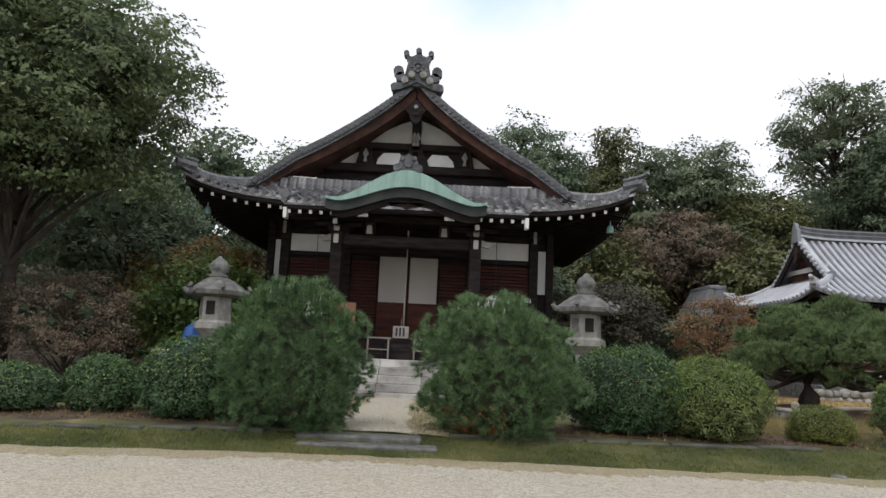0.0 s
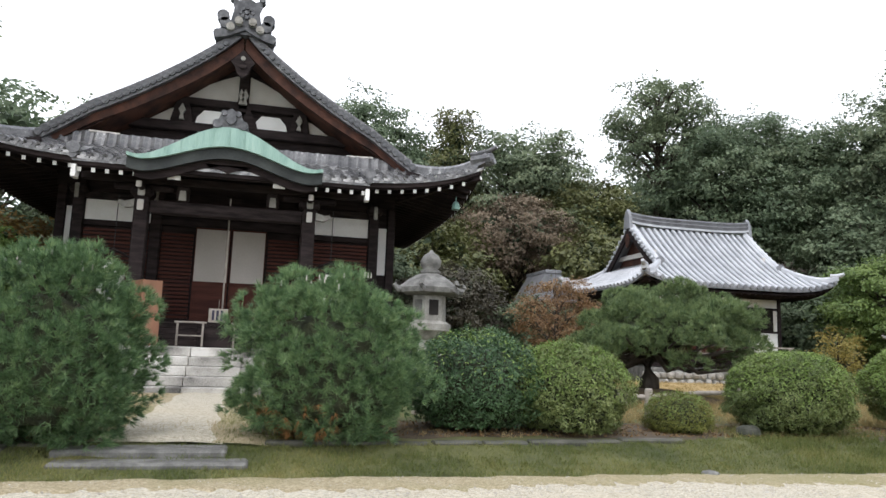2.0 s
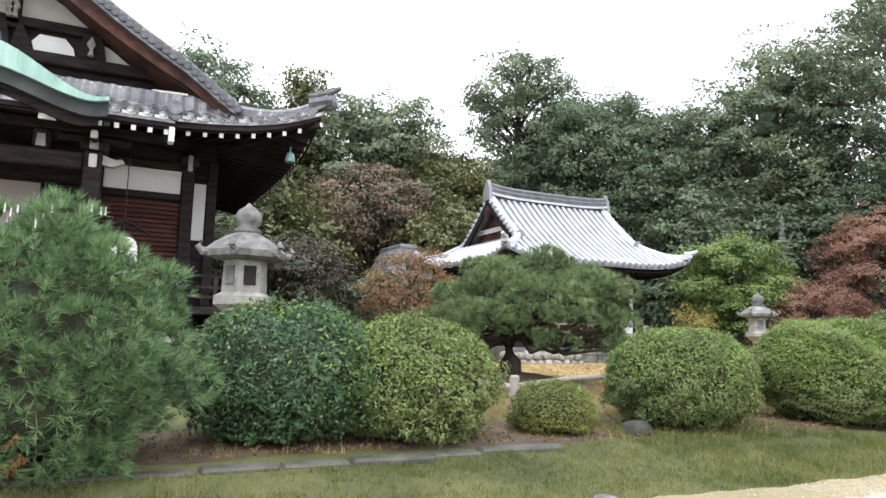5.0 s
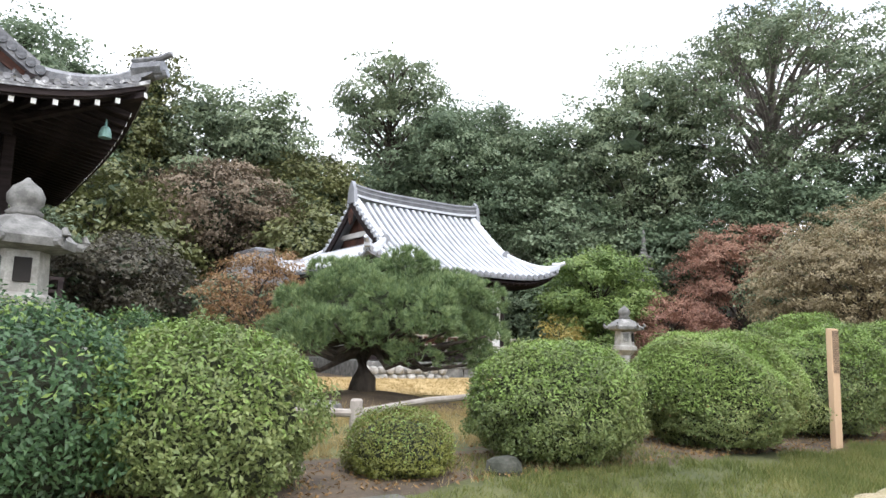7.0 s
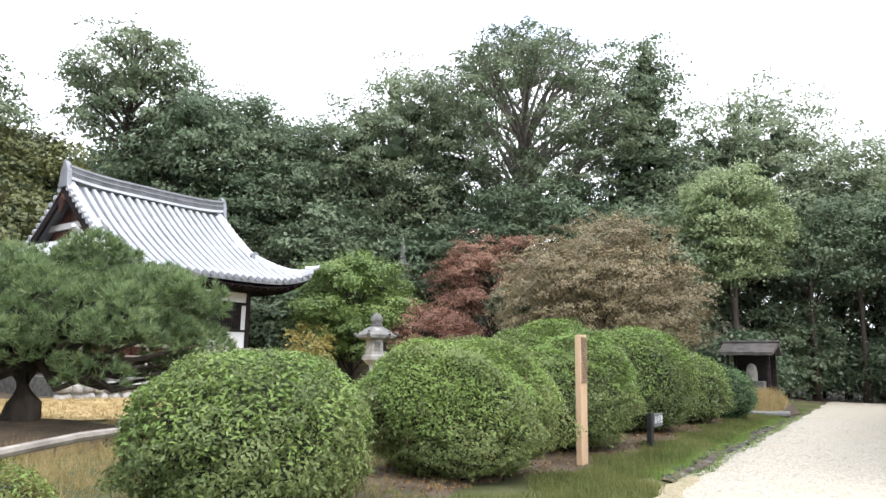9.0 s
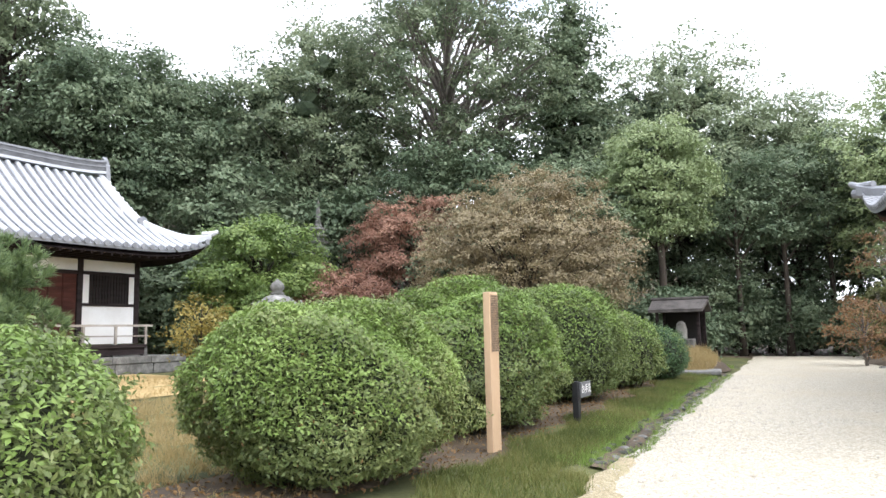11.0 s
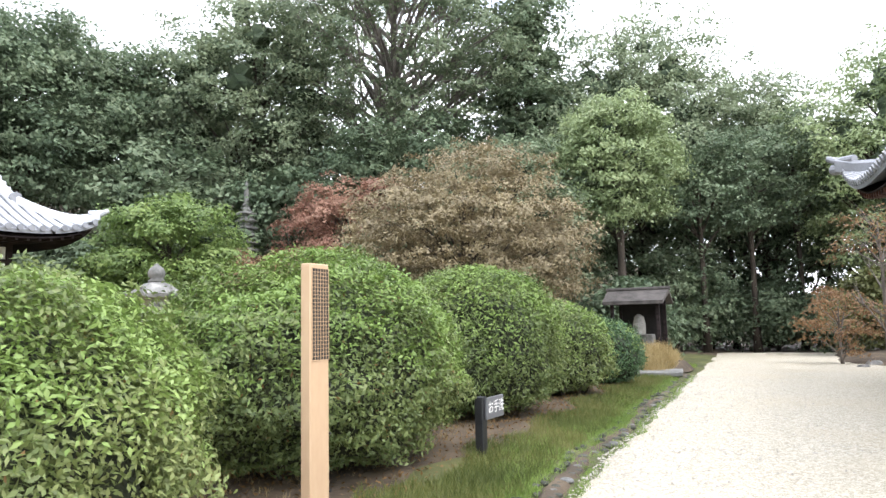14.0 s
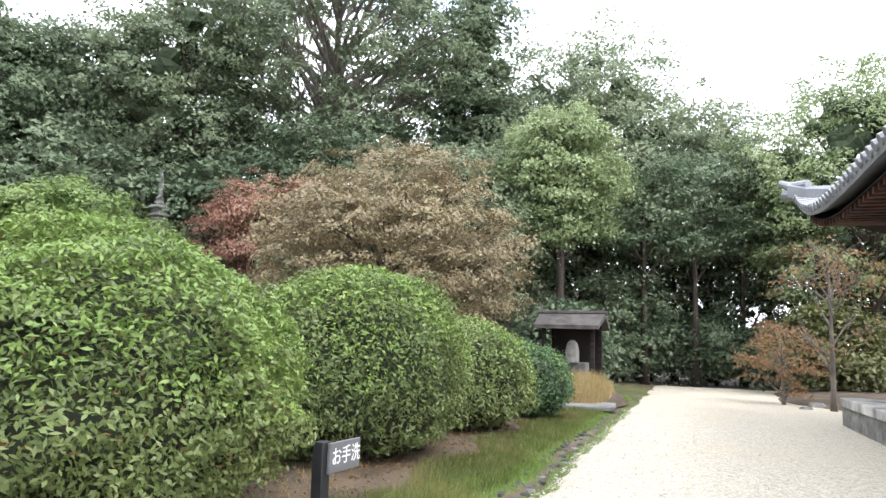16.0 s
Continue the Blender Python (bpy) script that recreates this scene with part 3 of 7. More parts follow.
def garden_pine(name, label, x, y, rx, ry, h, n, seed, needles=28, length=0.108, material=NEEDLE, dead=0.0, belly=0.45):
    """A pine clipped to a round mass of needle tufts, on a short crooked trunk with limbs."""
    rng = np.random.default_rng(seed)
    t = thing(name, label, "pine tree", x, y, ground_z(x, y) - 0.07, group="garden pines")
    part("trunk", tube([(0, 0, 0), (0.06, 0.02, h * 0.2), (-0.04, 0.05, h * 0.45), (0.03, 0, h * 0.75)], [0.10, 0.085, 0.06, 0.03], 9), BARK, t, smooth=True)
    D = sphere_dirs(rng, 46, -0.85)
    S = dome(D, rx * 0.8, ry * 0.8, h * 0.86, seed, 0.02, belly=belly)
    for s in S[:16]:
        part("limb", tube([(0, 0, min(h * 0.7, s[2] * 0.75)), tuple(s * np.array([0.5, 0.5, 0.9])), tuple(s)], [0.04, 0.025, 0.01], 5), BARK, t)
    # closed dark core, added as painted shade behind the needles
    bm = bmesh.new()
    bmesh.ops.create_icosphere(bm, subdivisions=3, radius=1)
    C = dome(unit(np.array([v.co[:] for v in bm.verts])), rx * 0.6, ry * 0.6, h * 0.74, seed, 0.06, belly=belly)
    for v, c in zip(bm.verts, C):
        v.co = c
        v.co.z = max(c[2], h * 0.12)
    part("inner_twig", bm, CORE_SHADE, t, "dark solid core painted as the shade inside")
    D = unit(fib_dirs(170, -0.95) + rng.normal(0, 0.06, (170, 3)))
    cl = dome(D, rx * 0.84, ry * 0.84, h * 0.92, seed, 0.06, belly=belly, skirt=5.0)
    mid = np.array([0, 0, belly * h])
    cl = mid + (cl - mid) * rng.uniform(0.74, 1.06, (len(cl), 1))
    cl = cl[rng.uniform(0, 1, len(cl)) > 0.1]
    rad = rng.uniform(0.12, 0.27, len(cl)) * h / 1.9
    P, N = clump_shell(rng, cl, rad, n, 0.85, -0.7)
    cen = np.array([0, 0, belly * h])
    out = unit(P - cen)
    keep = ((N * out).sum(1) > -0.2) & (P[:, 2] > 0.03 * h)
    P, N, out = P[keep], N[keep], out[keep]
    part("needles", tris_mesh("needles", tufts(rng, P, N * 0.6 + out * 0.5 + np.array([0, 0, 0.45]), needles, length, 0.0085), material), None, t)
    if dead:
        m = int(n * dead)
        D = sphere_dirs(rng, m, -0.95)
        D = D[(D[:, 2] < -0.35) & (D[:, 0] < 0.1) & (D[:, 1] < 0.2)]
        S = dome(D, rx * 0.86, ry * 0.86, h * 0.9, seed, 0.05, belly=belly)
        S[:, 2] = np.maximum(S[:, 2], 0.1)
        part("dead_needles", tris_mesh("dead_needles", tufts(rng, S, D * 0.7 - np.array([0, 0, 0.4]), 14, length, 0.005), DEADNEEDLE), None, t, "rust-brown dead needles")
    bud = None
    for k in range(26):
        a, r = rng.uniform(0, 6.28), rng.uniform(0, 0.6)
        d = np.array([[math.cos(a) * r, math.sin(a) * r, math.sqrt(1 - r * r)]])
        p = dome(d, rx * 0.93, ry * 0.93, h * 0.93, seed, 0.045, belly=belly)[0]
        if bud is None:
            bud = part("bud", tube([(0, 0, 0), (0, 0, 0.06)], [0.007, 0.004], 5), OLDPLASTER, t, "pale upright shoot bud")
            o = bud
        else:
            o = part("bud", bud.data, None, t)
        o.location = tuple(p)
    return t


def branch_path(rng, a, b, bow=0.12, n=5):
    a, b = np.array(a, float), np.array(b, float)
    L = np.linalg.norm(b - a)
    off = rng.normal(0, bow * L, 3)
    return [tuple(a + (b - a) * u + off * math.sin(u * math.pi) * 0.6 + np.array([0, 0, bow * L * math.sin(u * math.pi)])) for u in np.linspace(0, 1, n)]


# dark green for crown cores: the shade between leaves, put into colour
CROWN_SHADE = mat("inner_foliage", (0.032, 0.048, 0.027), (0.066, 0.09, 0.048), 3, 0.95, 0.8, 12, dist=0.1)


def tri_leaves(name, rng, P, N, length, width, spread, droop, material):
    """A mesh of small pointed leaves, one triangle each."""
    n = len(P)
    q = leaves(rng, P, N, length, width, spread, droop)
    V = np.stack([q[:, 1] * 0.6 + q[:, 0] * 0.4, q[:, 2], q[:, 3] * 0.9 + q[:, 0] * 0.1], 1)
    return tris_mesh(name, V, material)


def tree(name, label, x, y, top_z, radius, low, n, leaf, material, seed, lobes=30, bark=BARK, shape="dome", droop=0.2, trunk_r=None, sparse=0.0, spread=0.42, bare=0, category="tree", group="", core=0.46, ry=None, lobe=1.0, inner=CROWN_SHADE, squash=0.75):
    """A broadleaf tree: tapered trunk, limbs to the lobes of the crown, and many separate leaves.
    top_z is the height of its top in the world; low is where its crown begins above its foot."""
    rng = np.random.default_rng(seed)
    foot = ground_z(x, y) - 0.1
    t = thing(name, label, category, x, y, foot, 0, group)
    height = top_z - foot
    ch = height - low
    ry = ry or radius
    env = np.array([radius, ry, ch * 0.5])
    cen = np.array([0, 0, low + ch * 0.5])
    if shape == "cone":
        u = np.linspace(0, 1, lobes)
        a = rng.uniform(0, 6.28, lobes)
        rr = radius * (1 - u * 0.95) * rng.uniform(0.45, 0.8, lobes)
        rad = radius * (0.5 - 0.3 * u) * rng.uniform(0.75, 1.2, lobes)
        cl = np.stack([np.cos(a) * rr, np.sin(a) * rr, low + ch * u * 0.95], 1)
    else:
        D = []
        while len(D) < lobes:
            d = sphere_dirs(rng, 12, -0.85)
            if D:
                d = d[np.argmin((d @ np.array(D).T).max(1))]
            else:
                d = d[0]
            D.append(d)
        D = np.array(D)
        rad = 0.5 * (radius + ch * 0.5) * rng.uniform(0.24, 0.42, lobes) * lobe
        f = 1 - rad / (0.5 * (radius + ch * 0.5)) * 0.9
        cl = cen + D * env * (f * rng.uniform(0.86, 1.08, lobes))[:, None]
    tr = trunk_r or height * 0.02
    top = np.array([0, 0, low + ch * 0.75])
    tp = branch_path(rng, (0, 0, 0), top, 0.02, 7)
    part("trunk", tube(tp, list(np.linspace(tr, tr * 0.25, 7) + np.array([tr * 0.35, 0, 0, 0, 0, 0, 0])), 9), bark, t, smooth=True)
    limbs = []
    for k in range(lobes):
        h0 = min(max(low * 0.8, cl[k][2] - radius * rng.uniform(0.35, 0.8)), low + ch * 0.7)
        s = np.array([0, 0, h0])
        limbs.append(tube(branch_path(rng, s, cl[k], 0.06), list(np.linspace(tr * 0.38, tr * 0.08, 5)), 5, False))
        for q in range(bare):
            e = cl[k] + sphere_dirs(rng, 1, -0.1)[0] * rad[k] * rng.uniform(0.8, 1.2)
            limbs.append(tube(branch_path(rng, s * 0.35 + cl[k] * 0.65, e, 0.08, 4), list(np.linspace(tr * 0.14, tr * 0.03, 4)), 4, False))
    part("branchwork", merge(limbs), bark, t)
    # a dark solid ball in each lobe paints the shaded gaps of the crown
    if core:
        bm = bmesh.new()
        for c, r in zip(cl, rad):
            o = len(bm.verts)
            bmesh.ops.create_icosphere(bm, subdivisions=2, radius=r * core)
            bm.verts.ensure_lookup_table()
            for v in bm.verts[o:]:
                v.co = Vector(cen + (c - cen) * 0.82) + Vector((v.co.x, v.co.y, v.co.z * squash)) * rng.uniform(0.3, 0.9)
        part("inner_foliage", bm, inner, t, "dark core balls in place of shade inside the crown")
    # leaves gather in small sprays on every lobe
    ns = max(60, n // 52)
    k = rng.choice(lobes, ns, p=rad ** 2 / (rad ** 2).sum())
    SD = sphere_dirs(rng, ns, -0.8)
    SP = cl[k] + SD * rad[k][:, None] * np.array([1, 1, squash]) * rng.uniform(0.66, 1.06, (ns, 1))
    if sparse:
        keep = rng.uniform(0, 1, ns) > sparse
        SP, SD = SP[keep], SD[keep]
        ns = len(SP)
    w = rng.integers(0, ns, n)
    sp = leaf * 2.0
    spread_out = rng.normal(0, 1, (n, 3))
    P = SP[w] + spread_out * np.array([sp, sp, sp * 0.3]) - np.array([0, 0, 0.18 * sp]) * (spread_out[:, :2] ** 2).sum(1, keepdims=True) - np.array([0, 0, droop * sp * 0.5])
    N = SD[w] * 0.7 + np.array([0, 0, 0.6])
    part("crown", tri_leaves("crown", rng, P, N, leaf * 1.45, leaf * 1.0, spread, droop, material), None, t)
    return t


# ---- the main hall ----
TX, EY, HW, YC, HD = -0.97, 18.2, 6.05, 24.1, 5.9
GABLE = 19.75
KW, KY = 3.1, 17.3


def prof(r):
    return 8.95 - 0.899 * r + 0.0461 * r * r


def gprof(r):
    """The gable edge: a little steeper at the top and flatter below than the roof itself."""
    return prof(r) + 0.06 * min(r, 3.4) * (1 if r < 3.4 else max(0, 1 - (r - 3.4) / 1.1)) + 0.16 * math.exp(-r / 0.4)


def hall_z(x, y):
    """Roof surface of the main hall; x from its middle line."""
    s = HD - abs(y - YC)
    r = abs(x)
    if y < GABLE or y > 2 * YC - GABLE:
        r = max(r, HW - s)
    lift = 0.62 * (min(1, abs(x) / HW) * min(1, abs(y - YC) / HD)) ** 5
    return prof(r) + lift


def solid(outline, y0, y1):
    """An upright outline of (x, z), extruded from y0 to y1."""
    n = len(outline)
    v = [(x, y0, z) for x, z in outline] + [(x, y1, z) for x, z in outline]
    f = [tuple(range(n)), tuple(range(2 * n - 1, n - 1, -1))]
    f += [(i, i + n, (i + 1) % n + n, (i + 1) % n) for i in range(n)]
    return v, f


def disc_y(x, y, z, r, depth=0.06, seg=12):
    return tube([(x, y, z), (x, y + depth, z)], [r, r], seg)


hall = thing("temple_hall", "dark timber temple hall with weathered grey tiled gable roof", "temple", TX, 0, 0)


def pent(back):
    """The lower slope under a gable, running back to the gable wall."""
    def f(u, v):
        y = EY + 2.62 * v
        w = HW if y < GABLE - 0.02 else HW - (y - EY) - 0.03
        x = (2 * u - 1) * w
        r = max(abs(x), HW - (y - EY))
        lift = 0.62 * (min(1, abs(x) / HW) * min(1, abs(y - YC) / HD)) ** 5
        return x, (2 * YC - y if back else y), prof(r) + lift - 0.05
    return f


roof = part("front_roof", sheet(pent(False), 48, 30, 0.07), TILE_DARK, hall, "grey tiled lower slope under the gable")
part("rear_roof", sheet(pent(True), 48, 30, 0.07), TILE_DARK, hall)
part("main_roof", sheet(lambda u, v: ((2 * u - 1) * HW, GABLE + v * 2 * (YC - GABLE), prof(abs(2 * u - 1) * HW) + 0.62 * (abs(2 * u - 1) * min(1, abs(GABLE + v * 2 * (YC - GABLE) - YC) / HD)) ** 5 - 0.05), 48, 40, 0.07), TILE_DARK, hall, "grey tiled main slopes of the gable roof")
part("soffit", sheet(lambda u, v: ((2 * u - 1) * (HW - 0.12), EY + 0.12 + v * (2 * HD - 0.24), min(hall_z((2 * u - 1) * HW, EY + v * 2 * HD), 5.95) - 0.24), 48, 48, 0.03), DARKWOOD, hall, "dark boarded underside of the eaves")
porch = part("porch_roof", sheet(lambda u, v: ((2 * u - 1) * KW, KY + v * 1.2, prof(HW - (KY + v * 1.2 - EY)) - 0.05), 24, 6, 0.07), TILE_DARK, hall, "tiled porch roof extending the front eaves")
part("porch_soffit", sheet(lambda u, v: ((2 * u - 1) * (KW - 0.08), KY + 0.1 + v * 1.4, prof(HW - (KY + v * 1.4 - EY)) - 0.2), 12, 4, 0.03), DARKWOOD, hall)

# eave boards along the four edges
for a, b in (((-HW, EY), (HW, EY)), ((-HW, EY), (-HW, EY + 2 * HD)), ((HW, EY), (HW, EY + 2 * HD)), ((-HW, EY + 2 * HD), (HW, EY + 2 * HD))):
    path = []
    for k in range(31):
        x, y = a[0] + (b[0] - a[0]) * k / 30, a[1] + (b[1] - a[1]) * k / 30
        path.append((x * 0.987, YC + (y - YC) * 0.987, hall_z(x, y) - 0.14))
    part("eave_board", strip_along(path, [(-0.035, -0.09), (0.035, -0.09), (0.035, 0.05), (-0.035, 0.05)]), DARKWOOD, hall)
part("eave_board", box(-KW, KW, KY + 0.03, KY + 0.10, prof(HW + 0.85) - 0.21, prof(HW + 0.85) - 0.08), DARKWOOD, hall)

# gable: plaster, beams, barge boards, edge tiles
outl = [(x, prof(abs(x)) - 0.2) for x in np.linspace(-4.0, 4.0, 33)]
outl = [(-3.9, 5.6)] + outl[1:-1] + [(3.9, 5.6)]
part("gable_wall", solid(outl[::-1], 20.86, 20.98), DARKWOOD, hall, "dark boarded gable wall")
part("gable_ceiling", sheet(lambda u, v: ((2 * u - 1) * 4.2, 19.72 + 1.2 * v, prof(abs(2 * u - 1) * 4.2) - 0.16), 24, 2, 0.02), BARGE, hall)
part("gable_beam", box(-1.75, 1.75, 20.66, 20.84, 7.36, 7.56, 0.02), DARKWOOD, hall)
part("gable_beam", box(-3.0, 3.0, 20.6, 20.84, 6.62, 6.86, 0.02), DARKWOOD, hall)
part("gable_post", box(-0.13, 0.13, 20.66, 20.84, 7.3, 8.3, 0.02), DARKWOOD, hall)
for sx in (-1, 1):
    part("gable_strut", solid([(sx * 1.24, 6.85), (sx * 1.34, 7.37), (sx * 1.68, 7.37), (sx * 1.8, 6.85)][::-sx], 20.62, 20.82), DARKWOOD, hall)
    part("gable_plaster", solid([(sx * 0.42, 6.88), (sx * 0.36, 7.1), (sx * 0.5, 7.28), (sx * 0.98, 7.27), (sx * 1.15, 7.08), (sx * 1.2, 6.88)][::-sx], 20.8, 20.855), WHITEPAINT, hall, "bright white plaster panel")
    part("gable_plaster", solid([(sx * 0.14, 7.58), (sx * 0.14, 8.34), (sx * 0.5, 8.2), (sx * 1.72, 7.58)][::sx], 20.8, 20.855), OLDPLASTER, hall, "faded plaster panel")
    part("gable_plaster", solid([(sx * 1.8, 6.88), (sx * 1.74, 7.26), (sx * 1.85, 7.22), (sx * 2.35, 6.88)][::sx], 20.8, 20.855), OLDPLASTER, hall, "faded plaster panel")
    for bx, bz in ((1.5, 7.1), (0.05, 7.66)):
        nose = [(bx - 0.06, bz - 0.2), (bx - 0.02, bz - 0.06), (bx - 0.09, bz + 0.05), (bx, bz + 0.22), (bx + 0.09, bz + 0.05), (bx + 0.03, bz - 0.06), (bx + 0.06, bz - 0.2)]
        part("gable_nosing", solid([(sx * p, q) for p, q in nose][::sx], 20.5, 20.6), LANTERN, hall, "pale carved bracket nosing")
    part("gable_strut", solid([(sx * 0.0, 6.85), (sx * 0.10, 7.37), (sx * 0.2, 7.37), (sx * 0.42, 6.85)][::-sx], 20.64, 20.82), DARKWOOD, hall)
    xs = np.linspace(0.02, 4.45, 30)
    up = [(sx * x, gprof(x) - 0.1 + 0.02 * x) for x in xs]
    lo = [(sx * x, gprof(x) - 0.48 + 0.045 * x) for x in xs]
    part("barge_board", solid((up + lo[::-1])[::sx], 19.62, 19.70), BARGE, hall, "brown curved barge board")
    lo2 = [(sx * x, gprof(x) - 0.27 + 0.03 * x) for x in xs]
    part("barge_moulding", solid((up + [(a, b + 0.13) for a, b in lo2[::-1]])[::sx], 19.54, 19.615), DARKWOOD, hall)
    up4 = [(sx * x, gprof(x) + 0.20) for x in xs]
    lo4 = [(sx * x, gprof(x) - 0.12) for x in xs]
    part("gable_ridge", solid((up4 + lo4[::-1])[::sx], 19.46, 19.78), TILE_DARK, hall, "tiled gable edge")
    d = 0.45
    me = None
    while d < 4.5:
        z = gprof(d) + 0.04
        if me is None:
            o = part("edge_tile", merge([disc_y(0, 0, 0, 0.085, 0.12), disc_y(0, -0.012, 0, 0.05, 0.02)]), TILE_ORNAMENT, hall)
            me = o.data
        else:
            o = part("edge_tile", me, None, hall)
        o.location = (sx * d, 19.40, z)
        d += 0.155 / math.hypot(1, 0.899 - 0.0922 * d) * 1.12
    # hip ridges with upturned ends
    hp = []
    for k in range(13):
        u = k / 12
        x, y = 4.45 + (HW - 4.38) * u, GABLE + (EY - 0.05 - GABLE) * u
        hp.append((sx * x, y, hall_z(min(x, HW), max(y, EY)) + 0.02 + 0.08 * u ** 4))
    part("hip_ridge", strip_along(hp, [(-0.13, -0.08), (0.13, -0.08), (0.13, 0.13), (0.07, 0.2), (-0.07, 0.2), (-0.13, 0.13)]), TILE_DARK, hall, "tiled corner ridge")
    tip = Vector(hp[-1])
    orn = part("corner_tile", merge([tube([tip + Vector((-sx * 0.35, 0.3, 0.2)), tip + Vector((0, 0, 0.22)), tip + Vector((sx * 0.2, -0.16, 0.33))], [0.05, 0.07, 0.055], 8),
                                     tube([tip + Vector((-sx * 0.3, 0.26, 0.0)), tip + Vector((sx * 0.1, -0.1, 0.04))], [0.16, 0.15], 8),
                                     tube([tip + Vector((0, 0, -0.08)), tip + Vector((sx * 0.16, -0.14, -0.03))], [0.08, 0.08], 10)]), TILE_DARK, hall, "upturned corner ornament tile")
    # gable-foot ridge and porch edge ornaments
    part("foot_ridge", strip_along([(sx * 4.3, 19.86, 6.05), (sx * 3.2, 19.86, 6.0), (sx * 2.1, 19.86, 5.98)], [(-0.1, 0), (0.1, 0), (0.1, 0.13), (-0.1, 0.13)]), TILE_DARK, hall)
    part("foot_ridge_cap", strip_along([(sx * 3.45, 19.72, 6.1), (sx * 2.75, 19.72, 6.08)], [(-0.04, 0), (0.04, 0), (0.04, 0.04), (-0.04, 0.04)]), OLDPLASTER, hall, "pale mortar cap")
    part("porch_ridge", strip_along([(sx * 3.08, KY - 0.02, 4.93), (sx * 3.08, 17.9, 5.1), (sx * 3.08, 18.5, 5.34)], [(-0.08, -0.05), (0.08, -0.05), (0.08, 0.1), (-0.08, 0.1)]), TILE_DARK, hall)
    part("porch_ridge_end", merge([disc_y(sx * 3.08, KY - 0.08, 5.08, 0.13, 0.12), disc_y(sx * 3.08, KY - 0.06, 4.93, 0.08, 0.1)]), TILE_DARK, hall)

# top ridge and its ornament
part("main_ridge", box(-0.28, 0.28, 19.75, 28.6, 8.95, 9.5, 0.06), TILE_DARK, hall, "tiled main ridge")
orn = part("ridge_ornament", merge([
    solid([(-0.72, 8.72), (-0.62, 8.98), (-0.34, 8.94), (0, 9.06), (0.34, 8.94), (0.62, 8.98), (0.72, 8.72), (0.45, 8.78), (0, 9.0), (-0.45, 8.78)][::-1], 19.3, 19.72),
    solid([(-0.46, 8.9), (-0.36, 9.3), (-0.3, 9.62), (-0.38, 9.86), (-0.2, 9.8), (0, 9.9), (0.2, 9.8), (0.38, 9.86), (0.3, 9.62), (0.36, 9.3), (0.46, 8.9)][::-1], 19.36, 19.7)]),
    TILE_ORNAMENT, hall, "scrolled grey ridge-end ornament tile")
for x, z, r in ((-0.56, 9.34, 0.15), (0.56, 9.34, 0.15), (-0.5, 9.16, 0.14), (0.5, 9.16, 0.14), (-0.66, 8.86, 0.11), (0.66, 8.86, 0.11), (-0.36, 9.9, 0.08), (0.36, 9.9, 0.08), (0, 9.98, 0.085)):
    part("scroll", disc_y(x, 19.33, z, r, 0.32, 14), TILE_ORNAMENT, orn)
for x, z in ((-0.17, 9.2), (0.17, 9.2), (-0.36, 9.02), (0.36, 9.02)):
    part("round_tile_end", merge([disc_y(x, 19.2, z, 0.1, 0.2, 14), disc_y(x, 19.185, z, 0.06, 0.03, 10)]), LANTERN, orn, "pale round tile end")
for k in range(9):
    w = k / 8 * 6.283
    part("petal", disc_y(math.cos(w) * 0.15 * (k < 8), 19.30, 9.48 + math.sin(w) * 0.13 * (k < 8), 0.05, 0.07, 8), TILE_ORNAMENT, orn)
peg = part("gable_pendant", merge([solid([(-0.3, 8.2), (0, 8.52), (0.3, 8.2), (0.2, 8.08), (0.13, 7.88), (0, 7.78), (-0.13, 7.88), (-0.2, 8.08)], 19.42, 19.52), disc_y(0, 19.38, 8.1, 0.09, 0.06)]), BEAMWOOD, hall, "carved pendant with faded paint")
part("pendant_flower", disc_y(0, 19.36, 8.28, 0.06, 0.05, 8), LANTERN, peg)


# roof tiles of the front slope and the porch
def roll_tile(w, l):
    sec = [(-0.5, 0.035), (-0.36, 0.052), (-0.2, 0.03), (0.0, 0.0), (0.25, -0.008), (0.5, 0.02)]
    v = [(x * w * 1.04, yy, z + (0.018 if yy < 0 else -0.012)) for yy in (-0.03, l) for x, z in sec]
    v += [(x * w * 1.04, -0.03, z - 0.03) for x, z in sec]
    n = len(sec)
    f = [(i, i + 1, i + 1 + n, i + n) for i in range(n - 1)] + [(2 * n + i, 2 * n + i + 1, i + 1, i) for i in range(n - 1)]
    return v, f


tile_me = None
W, ROW = 0.262, 0.30


def lay_tile(x, y, parent):
    global tile_me
    e = 0.05
    fz = hall_z if parent is roof else (lambda a, b: prof(HW - (b - EY)))
    z = fz(x, y)
    sx = (fz(x + e, y + 0.02) - fz(x - e, y + 0.02)) / (2 * e)
    sy = (fz(x, y + 0.16) - fz(x, y + 0.06)) / 0.1
    if tile_me is None:
        tile_me = part("roof_tile", roll_tile(W, 0.3), TILE_DARK, parent).data
        o = bpy.data.objects["roof_tile"]
    else:
        o = part("roof_tile", tile_me, None, parent)
    ax, ay = Vector((1, 0, sx)).normalized(), Vector((0, 1, sy)).normalized()
    n = ax.cross(ay).normalized()
    ay = n.cross(ax)
    m = Matrix((ax, ay, n)).transposed().to_4x4()
    m.translation = Vector((x, y, z + 0.0))
    o.matrix_local = m


k = -22
